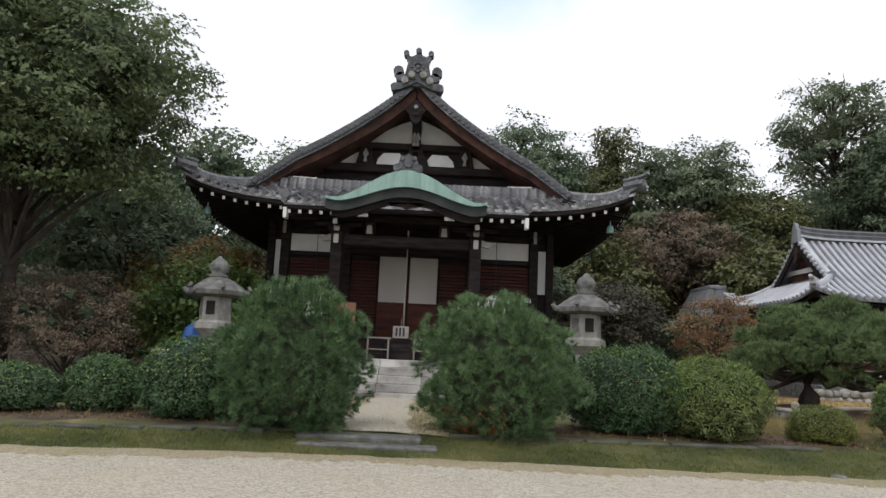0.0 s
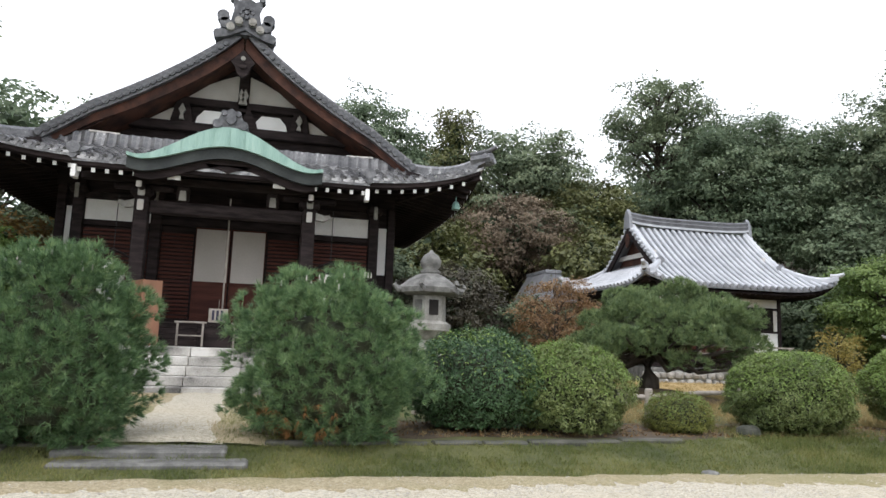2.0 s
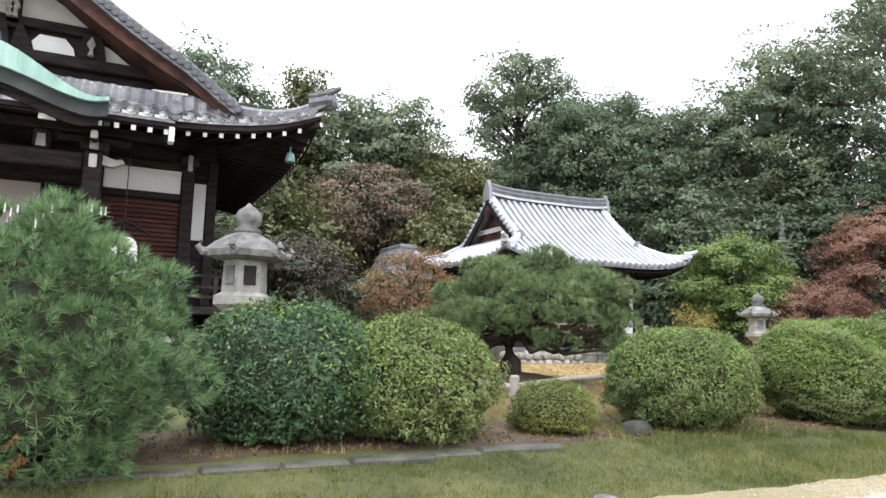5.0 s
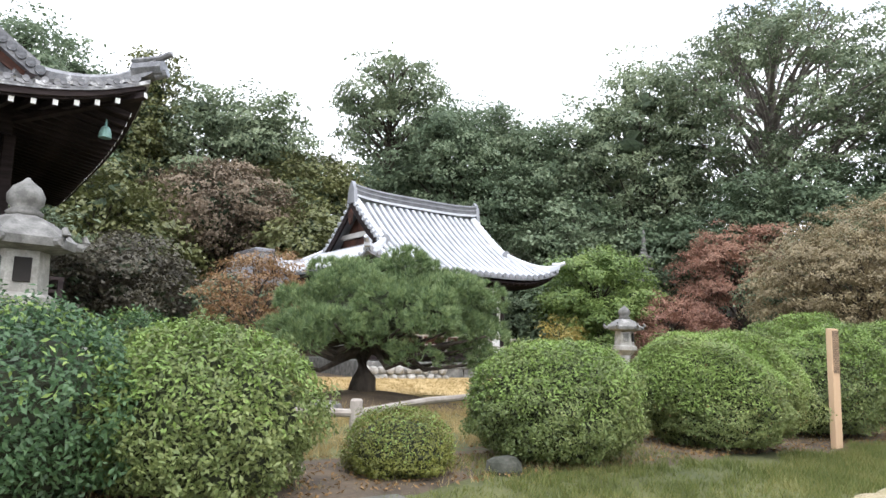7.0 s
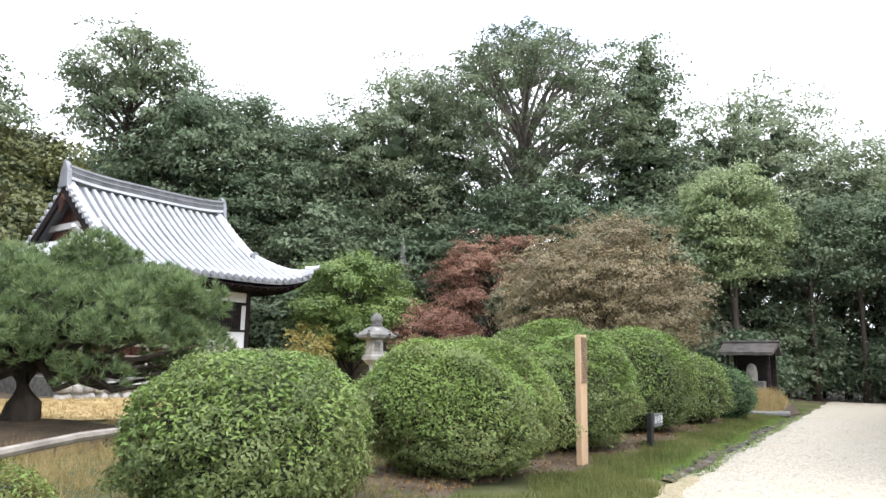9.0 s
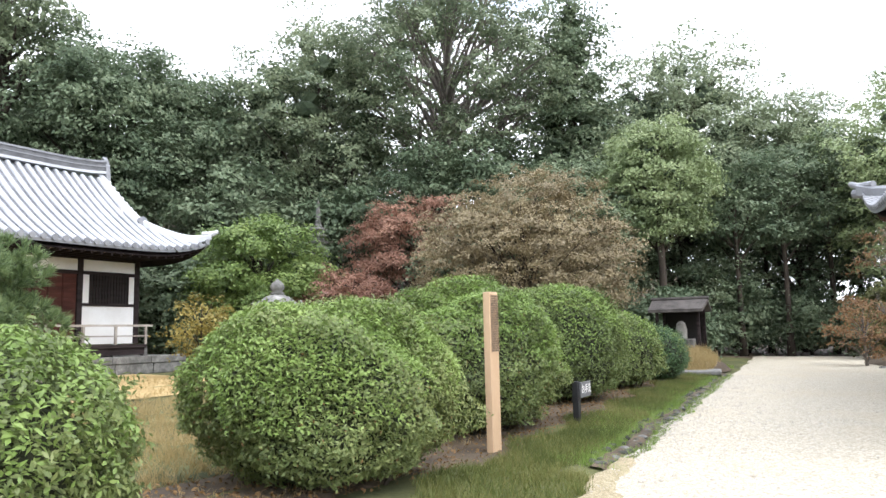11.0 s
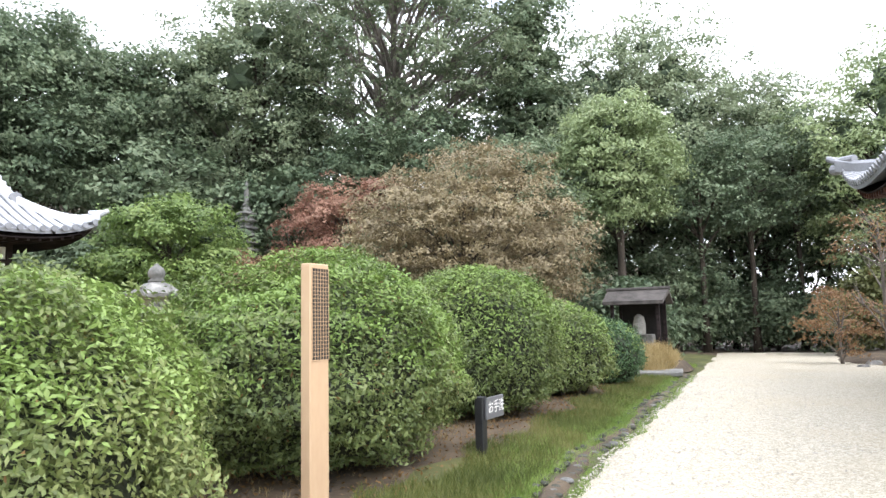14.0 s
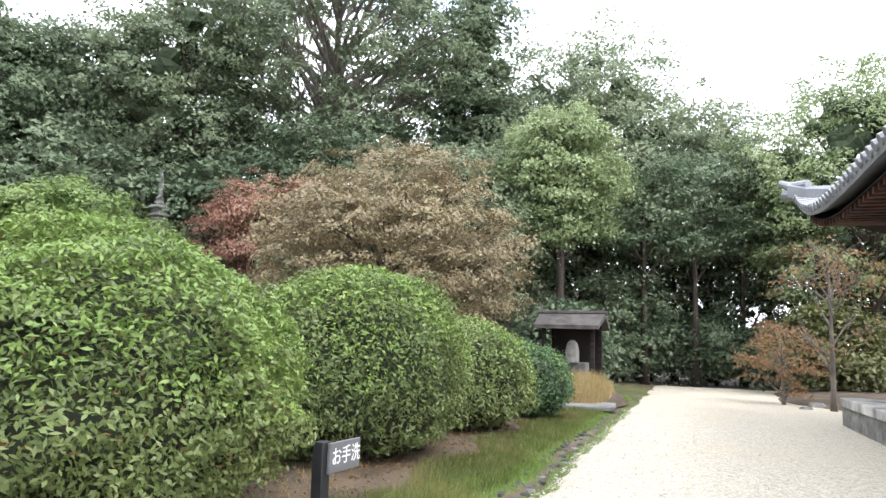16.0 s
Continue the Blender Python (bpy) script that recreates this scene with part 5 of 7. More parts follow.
for sx in (-1, 1):
    for k in range(24):
        y = -BHY + 0.15 + (2 * BHY - 0.3) * k / 23
        x1 = max(BG + 0.05, BHX - (BHY - abs(y)))
        if BHX - x1 > 0.12:
            pts = [(sx * (BHX + 0.03 + (x1 - BHX) * j / 5), y, small_z(min(BHX, BHX + (x1 - BHX) * j / 5), y) + 0.015) for j in range(6)]
            part("tile_rib", tube(pts, [0.07] * 6, 8), TILE_SILVER, small)
    # gable: boards, edge ridge, hips
    ys = np.linspace(-2.15, 2.15, 31)
    top = [(y, bprof(abs(y)) - 0.06) for y in ys]
    low = [(y, bprof(abs(y)) - 0.36) for y in ys]
    v, f = solid(top + low[::-1], 0, 0.08)
    part("barge_board", ([(sx * (BG + 0.02 + b), a, c) for a, b, c in v], f), DARKWOOD, small, "dark curved barge board")
    v, f = solid([(-1.9, 4.8)] + [(y, bprof(abs(y)) - 0.3) for y in np.linspace(-1.9, 1.9, 21)] + [(1.9, 4.8)], 0, 0.08)
    part("gable_wall", ([(sx * (BG - 0.38 + b), a, c) for a, b, c in v], f), BARGE, small, "red-brown gable panel")
    v, f = solid([(-0.16, 5.9), (0, 6.1), (0.16, 5.9), (0.1, 5.6), (0, 5.5), (-0.1, 5.6)], 0, 0.05)
    part("gable_pendant", ([(sx * (BG + 0.1 + b), a, c) for a, b, c in v], f), BARGE, small)
    part("gable_beam", box(*sorted((sx * (BG - 0.3), sx * (BG - 0.2))), -1.5, 1.5, 5.1, 5.28), OLDPLASTER, small)
    for sy in (-1, 1):
        pts = [(sx * (BG - 0.06), sy * y, bprof(y) + 0.03) for y in np.linspace(0.05, 2.15, 10)]
        part("edge_ridge", strip_along(pts, [(-0.1, -0.05), (0.1, -0.05), (0.1, 0.1), (0.05, 0.16), (-0.05, 0.16), (-0.1, 0.1)]), TILE_SILVER, small)
        part("edge_ridge_end", tube([(sx * (BG - 0.06), sy * 2.1, bprof(2.15) + 0.12), (sx * (BG - 0.06), sy * 2.22, bprof(2.2) + 0.16)], [0.15, 0.17], 8), TILE_PAN, small)
        for q in range(9):
            y = 0.25 + q * 0.22
            part("edge_tile", tube([(sx * (BG + 0.02), sy * y, bprof(y) + 0.02), (sx * (BG + 0.14), sy * y, bprof(y) + 0.02)], [0.075, 0.075], 10), TILE_SILVER, small)
        hp = []
        for j in range(9):
            u = j / 8
            x, y = BG + (BHX + 0.04 - BG) * u, 2.15 + (BHY + 0.04 - 2.15) * u
            hp.append((sx * x, sy * y, small_z(min(x, BHX), min(y, BHY)) + 0.03 + 0.06 * u ** 3))
        part("hip_ridge", strip_along(hp, [(-0.1, -0.06), (0.1, -0.06), (0.1, 0.1), (0.05, 0.17), (-0.05, 0.17), (-0.1, 0.1)]), TILE_SILVER, small, "pale corner ridge")
        tp = Vector(hp[-1])
        part("corner_tile", tube([tp + Vector((-sx * 0.2, -sy * 0.2, 0.1)), tp + Vector((sx * 0.02, sy * 0.02, 0.12)), tp + Vector((sx * 0.14, sy * 0.14, 0.2))], [0.09, 0.09, 0.06], 8), TILE_SILVER, small)
# top ridge in three courses with raised ends
for z0, z1, w, m in ((6.42, 6.50, 0.22, TILE_SILVER), (6.50, 6.64, 0.19, RIDGE_TILE), (6.64, 6.67, 0.21, TILE_PAN), (6.67, 6.79, 0.17, RIDGE_TILE), (6.79, 6.85, 0.2, TILE_PAN)):
    pts = [(x, 0, 0.12 * (abs(x) / 2.75) ** 4) for x in np.linspace(-2.75, 2.75, 17)]
    part("ridge_course", strip_along(pts, [(-w, z0), (w, z0), (w, z1), (-w, z1)]), m, small)
for sx in (-1, 1):
    v, f = solid([(-0.26, 6.3), (-0.2, 6.8), (-0.1, 7.0), (0, 7.12), (0.1, 7.0), (0.2, 6.8), (0.26, 6.3)], 0, 0.14)
    part("ridge_ornament", ([(sx * (2.72 + b), a, c) for a, b, c in v], f), TILE_PAN, small, "grey ridge-end ornament tile")
# eave tile ends
for k in range(n + 1):
    x = -BHX + 0.12 + (2 * BHX - 0.24) * k / n
    part("eave_tile_end", disc_y(x, -BHY - 0.06, small_z(x, -BHY) + 0.015, 0.078, 0.04, 10), TILE_PAN, small)
for k in range(27):
    x = -3.75 + k * 0.288
    part("rafter", box(x - 0.035, x + 0.035, -BHY + 0.15, -1.9, small_z(x, -BHY) - 0.28, small_z(x, -BHY) - 0.2), DARKWOOD, small)
# body
WY, WX = -2.0, 2.65
for xa, xb, ya, yb in ((-WX, WX, WY + 0.06, WY + 0.2), (-WX, -WX + 0.15, WY + 0.2, 2.0), (WX - 0.15, WX, WY + 0.2, 2.0), (-WX, WX, 2.0, 2.15)):
    part("wall", box(xa, xb, ya, yb, 1.15, 4.45), DARKWOOD, small)
for x in (-WX, -0.95, 0.85, WX):
    part("post", box(x - 0.08, x + 0.08, WY - 0.02, WY + 0.14, 1.15, 4.15, 0.01), DARKWOOD, small)
bays = ((-WX + 0.08, -1.03), (-0.87, 0.77), (0.93, WX - 0.08))
for a, b in bays:
    part("ochre_panel", box(a, b, WY + 0.02, WY + 0.06, 3.62, 4.12), CREAM, small, "ochre plaster panel under the eaves")
    part("rail_beam", box(a, b, WY - 0.01, WY + 0.08, 3.52, 3.62), DARKWOOD, small)
    part("plaster_panel", box(a, b, WY + 0.02, WY + 0.06, 3.2, 3.52), PLASTER, small, "white plaster panel")
    part("rail_beam", box(a, b, WY - 0.01, WY + 0.08, 3.1, 3.2), DARKWOOD, small)
for a, b in bays[:2]:
    for j in range(4):
        w = (b - a) / 4
        door = part("lattice_door", box(a + j * w + 0.01, a + (j + 1) * w - 0.01, WY + 0.03, WY + 0.058, 1.2, 3.1), REDWOOD, small, "red-brown slatted door")
        for q in range(13):
            z = 1.26 + q * 0.142
            part("door_slat", box(a + j * w + 0.03, a + (j + 1) * w - 0.03, WY + 0.012, WY + 0.03, z, z + 0.09), REDWOOD, door)
a, b = bays[2]
part("plaster_panel", box(a, b, WY + 0.02, WY + 0.06, 1.15, 2.22), PLASTER, small, "white plaster panel")
part("rail_beam", box(a, b, WY - 0.01, WY + 0.08, 2.22, 2.3), DARKWOOD, small)
for xa, xb in ((a, a + 0.2), (b - 0.17, b)):
    part("plaster_panel", box(xa, xb, WY + 0.02, WY + 0.06, 2.3, 3.1), PLASTER, small)
win = part("window", box(a + 0.2, b - 0.17, WY + 0.04, WY + 0.058, 2.3, 3.1), DARKVOID, small, "dark barred window")
for j in range(14):
    x = a + 0.25 + j * (b - a - 0.45) / 13
    part("window_bar", box(x - 0.015, x + 0.015, WY + 0.012, WY + 0.04, 2.3, 3.1), DARKWOOD, win)
for sx in (-1, 1):
    part("side_panel", box(*sorted((sx * (WX + 0.0), sx * (WX + 0.04))), WY + 0.2, 1.9, 1.2, 3.5), PLASTER, small, "white plaster side wall")
part("veranda_deck", box(-WX - 0.9, 2.3, WY - 1.0, WY + 0.02, 1.03, 1.12, 0.01), BEAMWOOD, small, "weathered veranda deck")
part("deck_beam", box(-WX - 0.85, 2.25, WY - 0.95, WY - 0.85, 0.84, 1.03), DARKWOOD, small)
for k in range(7):
    x = -WX - 0.75 + k * 0.95
    part("veranda_post", box(x - 0.03, x + 0.03, WY - 0.95, WY - 0.89, 1.12, 1.62), FENCEWOOD, small)
    part("deck_support", box(x - 0.07, x + 0.07, WY - 0.93, WY - 0.79, 0.8, 1.03), STONE, small)
part("veranda_rail", box(-WX - 0.9, 2.5, WY - 0.96, WY - 0.88, 1.62, 1.68), FENCEWOOD, small)
part("veranda_rail", box(-WX - 0.9, 2.4, WY - 0.94, WY - 0.9, 1.34, 1.38), FENCEWOOD, small)
bp = thing("stone_plinth", "dark weathered stone plinth under the small hall", "plinth", BX, BY, 0)
part("base_core", box(-3.7, 3.4, -3.2, 3.2, 0.2, 0.6), STONE, bp)
for k in range(6):
    x = -3.75 + k * 1.2
    part("base_slab", box(x, x + 1.19, -3.28, -2.8, 0.6, 0.8, 0.015), STONE, bp)
    part("base_block", box(x + 0.1, x + 1.27, -3.26, -3.2, 0.3, 0.59, 0.015), STONE, bp)
part("base_top", box(-3.7, 3.4, -2.79, 3.2, 0.6, 0.79), STONE, bp)

# small house far behind
far = thing("tiled_outbuilding", "small grey tiled outbuilding among the trees", "outbuilding", 12.85, 33.5, 0.6)
part("wall", box(-1.15, 1.35, -1.0, 1.4, 0, 3.3), CREAM, far)
part("roof", solid([(-1.35, 3.1), (-1.3, 3.3), (-0.45, 4.5), (0.5, 4.5), (1.6, 3.3), (1.6, 3.1)], -1.4, 1.8), TILE_PAN, far)
part("ridge", box(-0.5, 0.55, -1.45, 1.85, 4.45, 4.65, 0.04), TILE_PAN, far)
far.scale = (0.78, 0.78, 0.95)


# ---- the hall beside the path ----
RX0, RX1, RY0, RY1 = 13.0, 27.7, -5.5, 6.5


def right_z(x, y):
    s = min(x - RX0, RX1 - x, y - RY0, RY1 - y)
    u = abs(2 * (x - RX0) / (RX1 - RX0) - 1)
    v = abs(2 * (y - RY0) / (RY1 - RY0) - 1)
    return 3.85 + 0.42 * s + 0.045 * s * s + 0.9 * (u ** 4.5) * (v ** 4.5)


rh = thing("wayside_hall", "large hall with curved tiled eaves over the path", "temple hall", 0, 0, 0)
part("roof", sheet(lambda u, v: (RX0 + (RX1 - RX0) * u, RY0 + (RY1 - RY0) * v, right_z(RX0 + (RX1 - RX0) * u, RY0 + (RY1 - RY0) * v)), 60, 48, 0.12), TILE_PAN, rh, "grey tiled roof with upturned corner")
part("soffit", sheet(lambda u, v: (RX0 + 0.15 + (RX1 - RX0 - 0.3) * u, RY0 + 0.15 + (RY1 - RY0 - 0.3) * v, min(5.05, right_z(RX0 + (RX1 - RX0) * u, RY0 + (RY1 - RY0) * v)) - 0.22), 60, 48, 0.03), DARKWOOD, rh, "red-brown boarded soffit")
for k in range(44):
    x = RX1 - 0.15 - k * 0.29
    part("eave_tile_end", tube([(x, RY1 + 0.05, right_z(x, RY1) + 0.02), (x, RY1 - 0.6, right_z(x, RY1 - 0.6) + 0.02)], [0.08, 0.08], 8), TILE_PAN, rh)
    if k > 1:
        part("rafter", box(x - 0.05, x + 0.05, 4.3, RY1 - 0.18, right_z(x, RY1) - 0.34, right_z(x, RY1) - 0.24), BARGE, rh)
for k in range(20):
    y = RY1 - 0.15 - k * 0.29
    part("eave_tile_end", tube([(RX1 + 0.05, y, right_z(RX1, y) + 0.02), (RX1 - 0.6, y, right_z(RX1 - 0.6, y) + 0.02)], [0.08, 0.08], 8), TILE_PAN, rh)
hp = [(RX1 - 3 + 3.06 * u, RY1 - 3 + 3.06 * u, right_z(min(RX1, RX1 - 3 + 3.06 * u), min(RY1, RY1 - 3 + 3.06 * u)) + 0.03) for u in np.linspace(0, 1, 10)]
part("hip_ridge", strip_along(hp, [(-0.14, -0.06), (0.14, -0.06), (0.14, 0.2), (0.06, 0.28), (-0.06, 0.28), (-0.14, 0.2)]), TILE_PAN, rh)
tp = Vector(hp[-1])
part("corner_tile", merge([tube([tp + Vector((-0.3, -0.3, 0.16)), tp + Vector((0, 0, 0.18)), tp + Vector((0.2, 0.2, 0.32))], [0.11, 0.11, 0.07], 10), tube([tp + Vector((-0.2, -0.2, -0.04)), tp + Vector((0.12, 0.12, 0.02))], [0.13, 0.13], 10)]), TILE_PAN, rh, "pale upturned corner tile")
for xa, xb, ya, yb in ((15.2, 25.4, 4.1, 4.3), (25.2, 25.4, -4, 4.1), (15.2, 15.4, -4, 4.1), (15.2, 25.4, -4.2, -4)):
    part("wall", box(xa, xb, ya, yb, 0.5, 4.4), DARKWOOD, rh)
for k in range(5):
    part("post", tube([(15.3 + k * 2.5, 4.36, 0.5), (15.3 + k * 2.5, 4.36, 4.4)], [0.15, 0.15], 10), BARGE, rh)
rp = thing("wayside_platform", "pale stone platform edge beside the gravel", "platform", 0, 0, 0)
part("platform_core", box(13.6, 25.7, -5, 6.06, 0, 0.36), STONE, rp)
for k in range(9):
    part("edge_slab", box(13.6 + k * 1.35, 13.6 + (k + 1) * 1.35 - 0.01, 5.3, 6.16, 0.36, 0.52, 0.015), STEPSTONE, rp)
    part("face_slab", box(13.6 + k * 1.35, 13.6 + (k + 1) * 1.35 - 0.01, 6.06, 6.12, 0.01, 0.355, 0.01), STONE, rp)
part("platform_top", box(13.6, 25.7, -5, 5.29, 0.36, 0.5), STEPSTONE, rp)

for o in (rh, rp):
    o.matrix_world = pose(RX1, RY1, 0, 0, 0, 3.6) @ pose(-RX1, -RY1, 0)

# ---- stone lanterns, pagoda, shelter ----
def stone_lantern(label, x, y, z, s=1.0, rz=0):
    t = thing("stone_lantern", label, "stone lantern", x, y, z, rz, "stone lanterns")
    k = s
    part("base", lathe([(0.48 * k, 0), (0.48 * k, 0.18 * k), (0.38 * k, 0.26 * k), (0.28 * k, 0.34 * k)], 6), LANTERN, t)
    part("shaft", lathe([(0.22 * k, 0.33 * k), (0.19 * k, 0.6 * k), (0.22 * k, 0.78 * k), (0.19 * k, 0.95 * k), (0.22 * k, 1.27 * k)], 16), LANTERN, t, smooth=True)
    part("bowl", lathe([(0.25 * k, 1.26 * k), (0.40 * k, 1.4 * k), (0.47 * k, 1.45 * k), (0.47 * k, 1.58 * k), (0.36 * k, 1.64 * k)], 6), LANTERN, t)
    lb = part("light_box", lathe([(0.36 * k, 1.64 * k), (0.34 * k, 2.16 * k)], 6), LANTERN, t, "pale six-sided light box")
    for q in range(6):
        if q % 3 == 2:
            continue
        w = math.radians(30 + 60 * q)
        o = part("opening", box(-0.095 * k, 0.095 * k, 0, 0.03, 1.76 * k, 2.06 * k, 0.006), DARKVOID if q % 2 == 0 else STONE, lb, "dark opening")
        o.matrix_local = pose(math.cos(w) * 0.303 * k, math.sin(w) * 0.303 * k, 0, 0, 0, math.degrees(w) - 90)
    part("roof", lathe([(0.40 * k, 2.15 * k), (0.64 * k, 2.2 * k), (0.66 * k, 2.3 * k), (0.52 * k, 2.42 * k), (0.34 * k, 2.54 * k), (0.2 * k, 2.6 * k)], 6), STONE, t, "lichen-grey stone roof")
    for q in range(6):
        w = math.radians(60 * q)
        c, d = math.cos(w), math.sin(w)
        part("curl", tube([(c * 0.58 * k, d * 0.58 * k, 2.27 * k), (c * 0.68 * k, d * 0.68 * k, 2.26 * k), (c * 0.75 * k, d * 0.75 * k, 2.34 * k), (c * 0.7 * k, d * 0.7 * k, 2.42 * k)], [0.075 * k, 0.07 * k, 0.055 * k, 0.035 * k], 8), STONE, t)
    part("finial", lathe([(0.19 * k, 2.59 * k), (0.22 * k, 2.64 * k), (0.15 * k, 2.7 * k), (0.21 * k, 2.76 * k), (0.22 * k, 2.86 * k), (0.16 * k, 2.97 * k), (0.06 * k, 3.04 * k), (0.02 * k, 3.09 * k)], 14), STONE, t, smooth=True)
    return t


stone_lantern("tall pale stone lantern with curled roof beside the steps", 3.22, 15.5, 0.14, 0.985, 4)
stone_lantern("tall weathered stone lantern beside the dark tree", -4.95, 15.5, 0.14, 0.985, -3)
stone_lantern("stone lantern among shrubs near the small hall", 18.6, 19.0, 0.24, 0.78, 20)
pg = thing("stone_pagoda", "slender many-tiered stone pagoda on the slope", "pagoda", 30.0, 27.3, ground_z(30, 27.3) - 0.05)
part("base", box(-0.5, 0.5, -0.5, 0.5, 0, 0.9, 0.04), STONE, pg)
H = 7.35 - ground_z(30, 27.3)
nt = 11
for k in range(nt):
    z = 0.9 + (H - 2.15) * k / nt
    w = 0.62 - 0.02 * k
    hh = (H - 2.15) / nt
    part("tier", lathe([(w * 0.62, z), (w * 0.62, z + hh * 0.5), (w, z + hh * 0.52), (w * 1.02, z + hh * 0.68), (w * 0.6, z + hh)], 4, turn=0.6), STONE, pg)
part("spire", lathe([(0.2, H - 1.25), (0.14, H - 1.1), (0.17, H - 1.0), (0.09, H - 0.9), (0.1, H - 0.5), (0.05, H - 0.1), (0.02, H)], 10), STONE, pg)

sh = thing("small_shelter", "small dark shelter with a bark-shingled roof over a stone altar", "shelter", 28.0, 11.5, ground_z(28, 11.5) + 0.42)
for x in (-0.6, 0.6):
    for y in (-0.72, 0.72):
        part("post", box(x - 0.05, x + 0.05, y - 0.05, y + 0.05, 0, 1.8), DARKWOOD, sh)
part("roof", ([(-0.95, -0.95, 1.7), (0, -1.0, 2.1), (0.95, -0.95, 1.7), (-0.95, 0.95, 1.7), (0, 1.0, 2.1), (0.95, 0.95, 1.7), (-0.95, -0.95, 1.58), (0, -1.0, 1.98), (0.95, -0.95, 1.58), (-0.95, 0.95, 1.58), (0, 1.0, 1.98), (0.95, 0.95, 1.58)],
              [(0, 3, 4, 1), (1, 4, 5, 2), (6, 7, 10, 9), (7, 8, 11, 10), (0, 6, 9, 3), (2, 5, 11, 8), (0, 1, 7, 6), (1, 2, 8, 7), (3, 9, 10, 4), (4, 10, 11, 5)]), THATCH, sh, "grey-brown bark roof")
part("ridge", tube([(0, -1.03, 2.12), (0, 1.03, 2.12)], [0.07, 0.07], 8), THATCH, sh)
part("back_wall", box(0.62, 0.68, -0.7, 0.7, 0, 1.7), DARKVOID, sh)
part("altar", box(0.05, 0.55, -0.4, 0.4, 0, 0.55, 0.03), STONE, sh, "stone altar block")
part("tablet", lathe([(0.2, 0.55), (0.21, 0.9), (0.16, 1.15), (0.06, 1.25)], 8), LANTERN, sh, "pale upright stone tablet")
sh.scale = (0.8, 0.82, 0.77)
part("vase", lathe([(0.05, 0.55), (0.09, 0.62), (0.08, 0.72), (0.04, 0.78)], 8), WHITEPAINT, sh)


# ---- the post, the sign, the fences ----
tp = thing("tan_post", "tan painted post with a black grille near its top", "post", 12.36, 10.26, ground_z(12.36, 10.26) - 0.06)
part("shaft", box(-0.095, 0.095, -0.055, 0.02, 0, 1.66, 0.006), POSTWOOD, tp)
gr = part("grille_recess", box(-0.078, 0.088, -0.0575, -0.054, 1.06, 1.63), BLACK, tp, "black grille field")
for k in range(7):
    x = -0.078 + k * 0.166 / 6
    part("grille_bar", box(x - 0.0017, x + 0.0017, -0.0605, -0.0575, 1.06, 1.63), POSTWOOD, gr)
for k in range(25):
    z = 1.06 + k * 0.57 / 24
    part("grille_bar", box(-0.08, 0.09, -0.0625, -0.0606, z - 0.0017, z + 0.0017), POSTWOOD, gr)
for z in (0.25, 0.6, 0.9):
    part("bolt", tube([(0.1, -0.05, z), (0.1, -0.062, z)], [0.009, 0.009], 8), BLACK, tp)

sg = thing("direction_sign", "small black sign with white Japanese writing on a post", "sign", 14.85, 10.25, ground_z(14.85, 10.25) - 0.04, 0)
part("sign_post", box(-0.05, 0.05, -0.04, 0.04, 0, 0.58, 0.005), BLACK, sg)
pl = part("sign_plate", box(0.0, 0.4, -0.065, -0.042, 0.37, 0.57, 0.004), SIGNGREY, sg, "dark grey sign plate")
fc = bpy.data.curves.new("sign_writing", "FONT")
fc.body, fc.size, fc.extrude = "お手洗", 0.125, 0.001
fc.align_x, fc.align_y = "CENTER", "CENTER"
fc.materials.append(WHITEPAINT)
ft = new("sign_writing", fc)
ft.parent = pl
ft.matrix_local = pose(0.21, -0.067, 0.47, 90, 0, 0)


def log_fence(label, points, h=0.6):
    t = thing("log_fence", label, "fence", 0, 0, 0, group="log fences")
    for i, (x, y) in enumerate(points):
        z = ground_z(x, y)
        part("fence_post", tube([(x, y, z - 0.1), (x, y, z + h), (x, y, z + h + 0.02)], [0.065, 0.062, 0.045], 10), FENCEWOOD, t)
        if i:
            px, py = points[i - 1]
            part("fence_rail", tube([(px, py, ground_z(px, py) + h - 0.12), ((x + px) / 2, (y + py) / 2, ground_z(x, y) + h - 0.1), (x, y, z + h - 0.12)], [0.04, 0.042, 0.04], 8), FENCEWOOD, t)


log_fence("low fence of weathered grey logs beside the bushes", [(2.4, 12.5), (4.2, 12.6), (5.95, 11.8), (8.7, 13.35)], 0.5)
log_fence("low fence of weathered logs beside dry shrubs", [(-4.2, 12.2), (-5.9, 12.1), (-7.6, 12.0), (-9.4, 11.9), (-11.2, 11.8)], 0.4)


# ---- stones ----
def rock(name, label, x, y, r, seed, material=STONE, squash=0.6, z=None, parent=None, group=""):
    rng = np.random.default_rng(seed)
    bm = bmesh.new()
    bmesh.ops.create_icosphere(bm, subdivisions=2, radius=1)
    D = np.array([v.co[:] for v in bm.verts])
    L = lump(D, seed, 0.07, 2.2)
    f = np.array([1, rng.uniform(0.7, 1), squash]) * r
    for v, d, l in zip(bm.verts, D, L):
        v.co = np.sign(d) * np.abs(d) ** 0.8 * f * l
    o = part(name, bm, material, parent)
    o.location = (x, y, (ground_z(x, y) if z is None else z) + r * squash * 0.35)
    o.rotation_euler.z = rng.uniform(0, 6)
    if label:
        tagged(o, label, "rock", group)
    return o


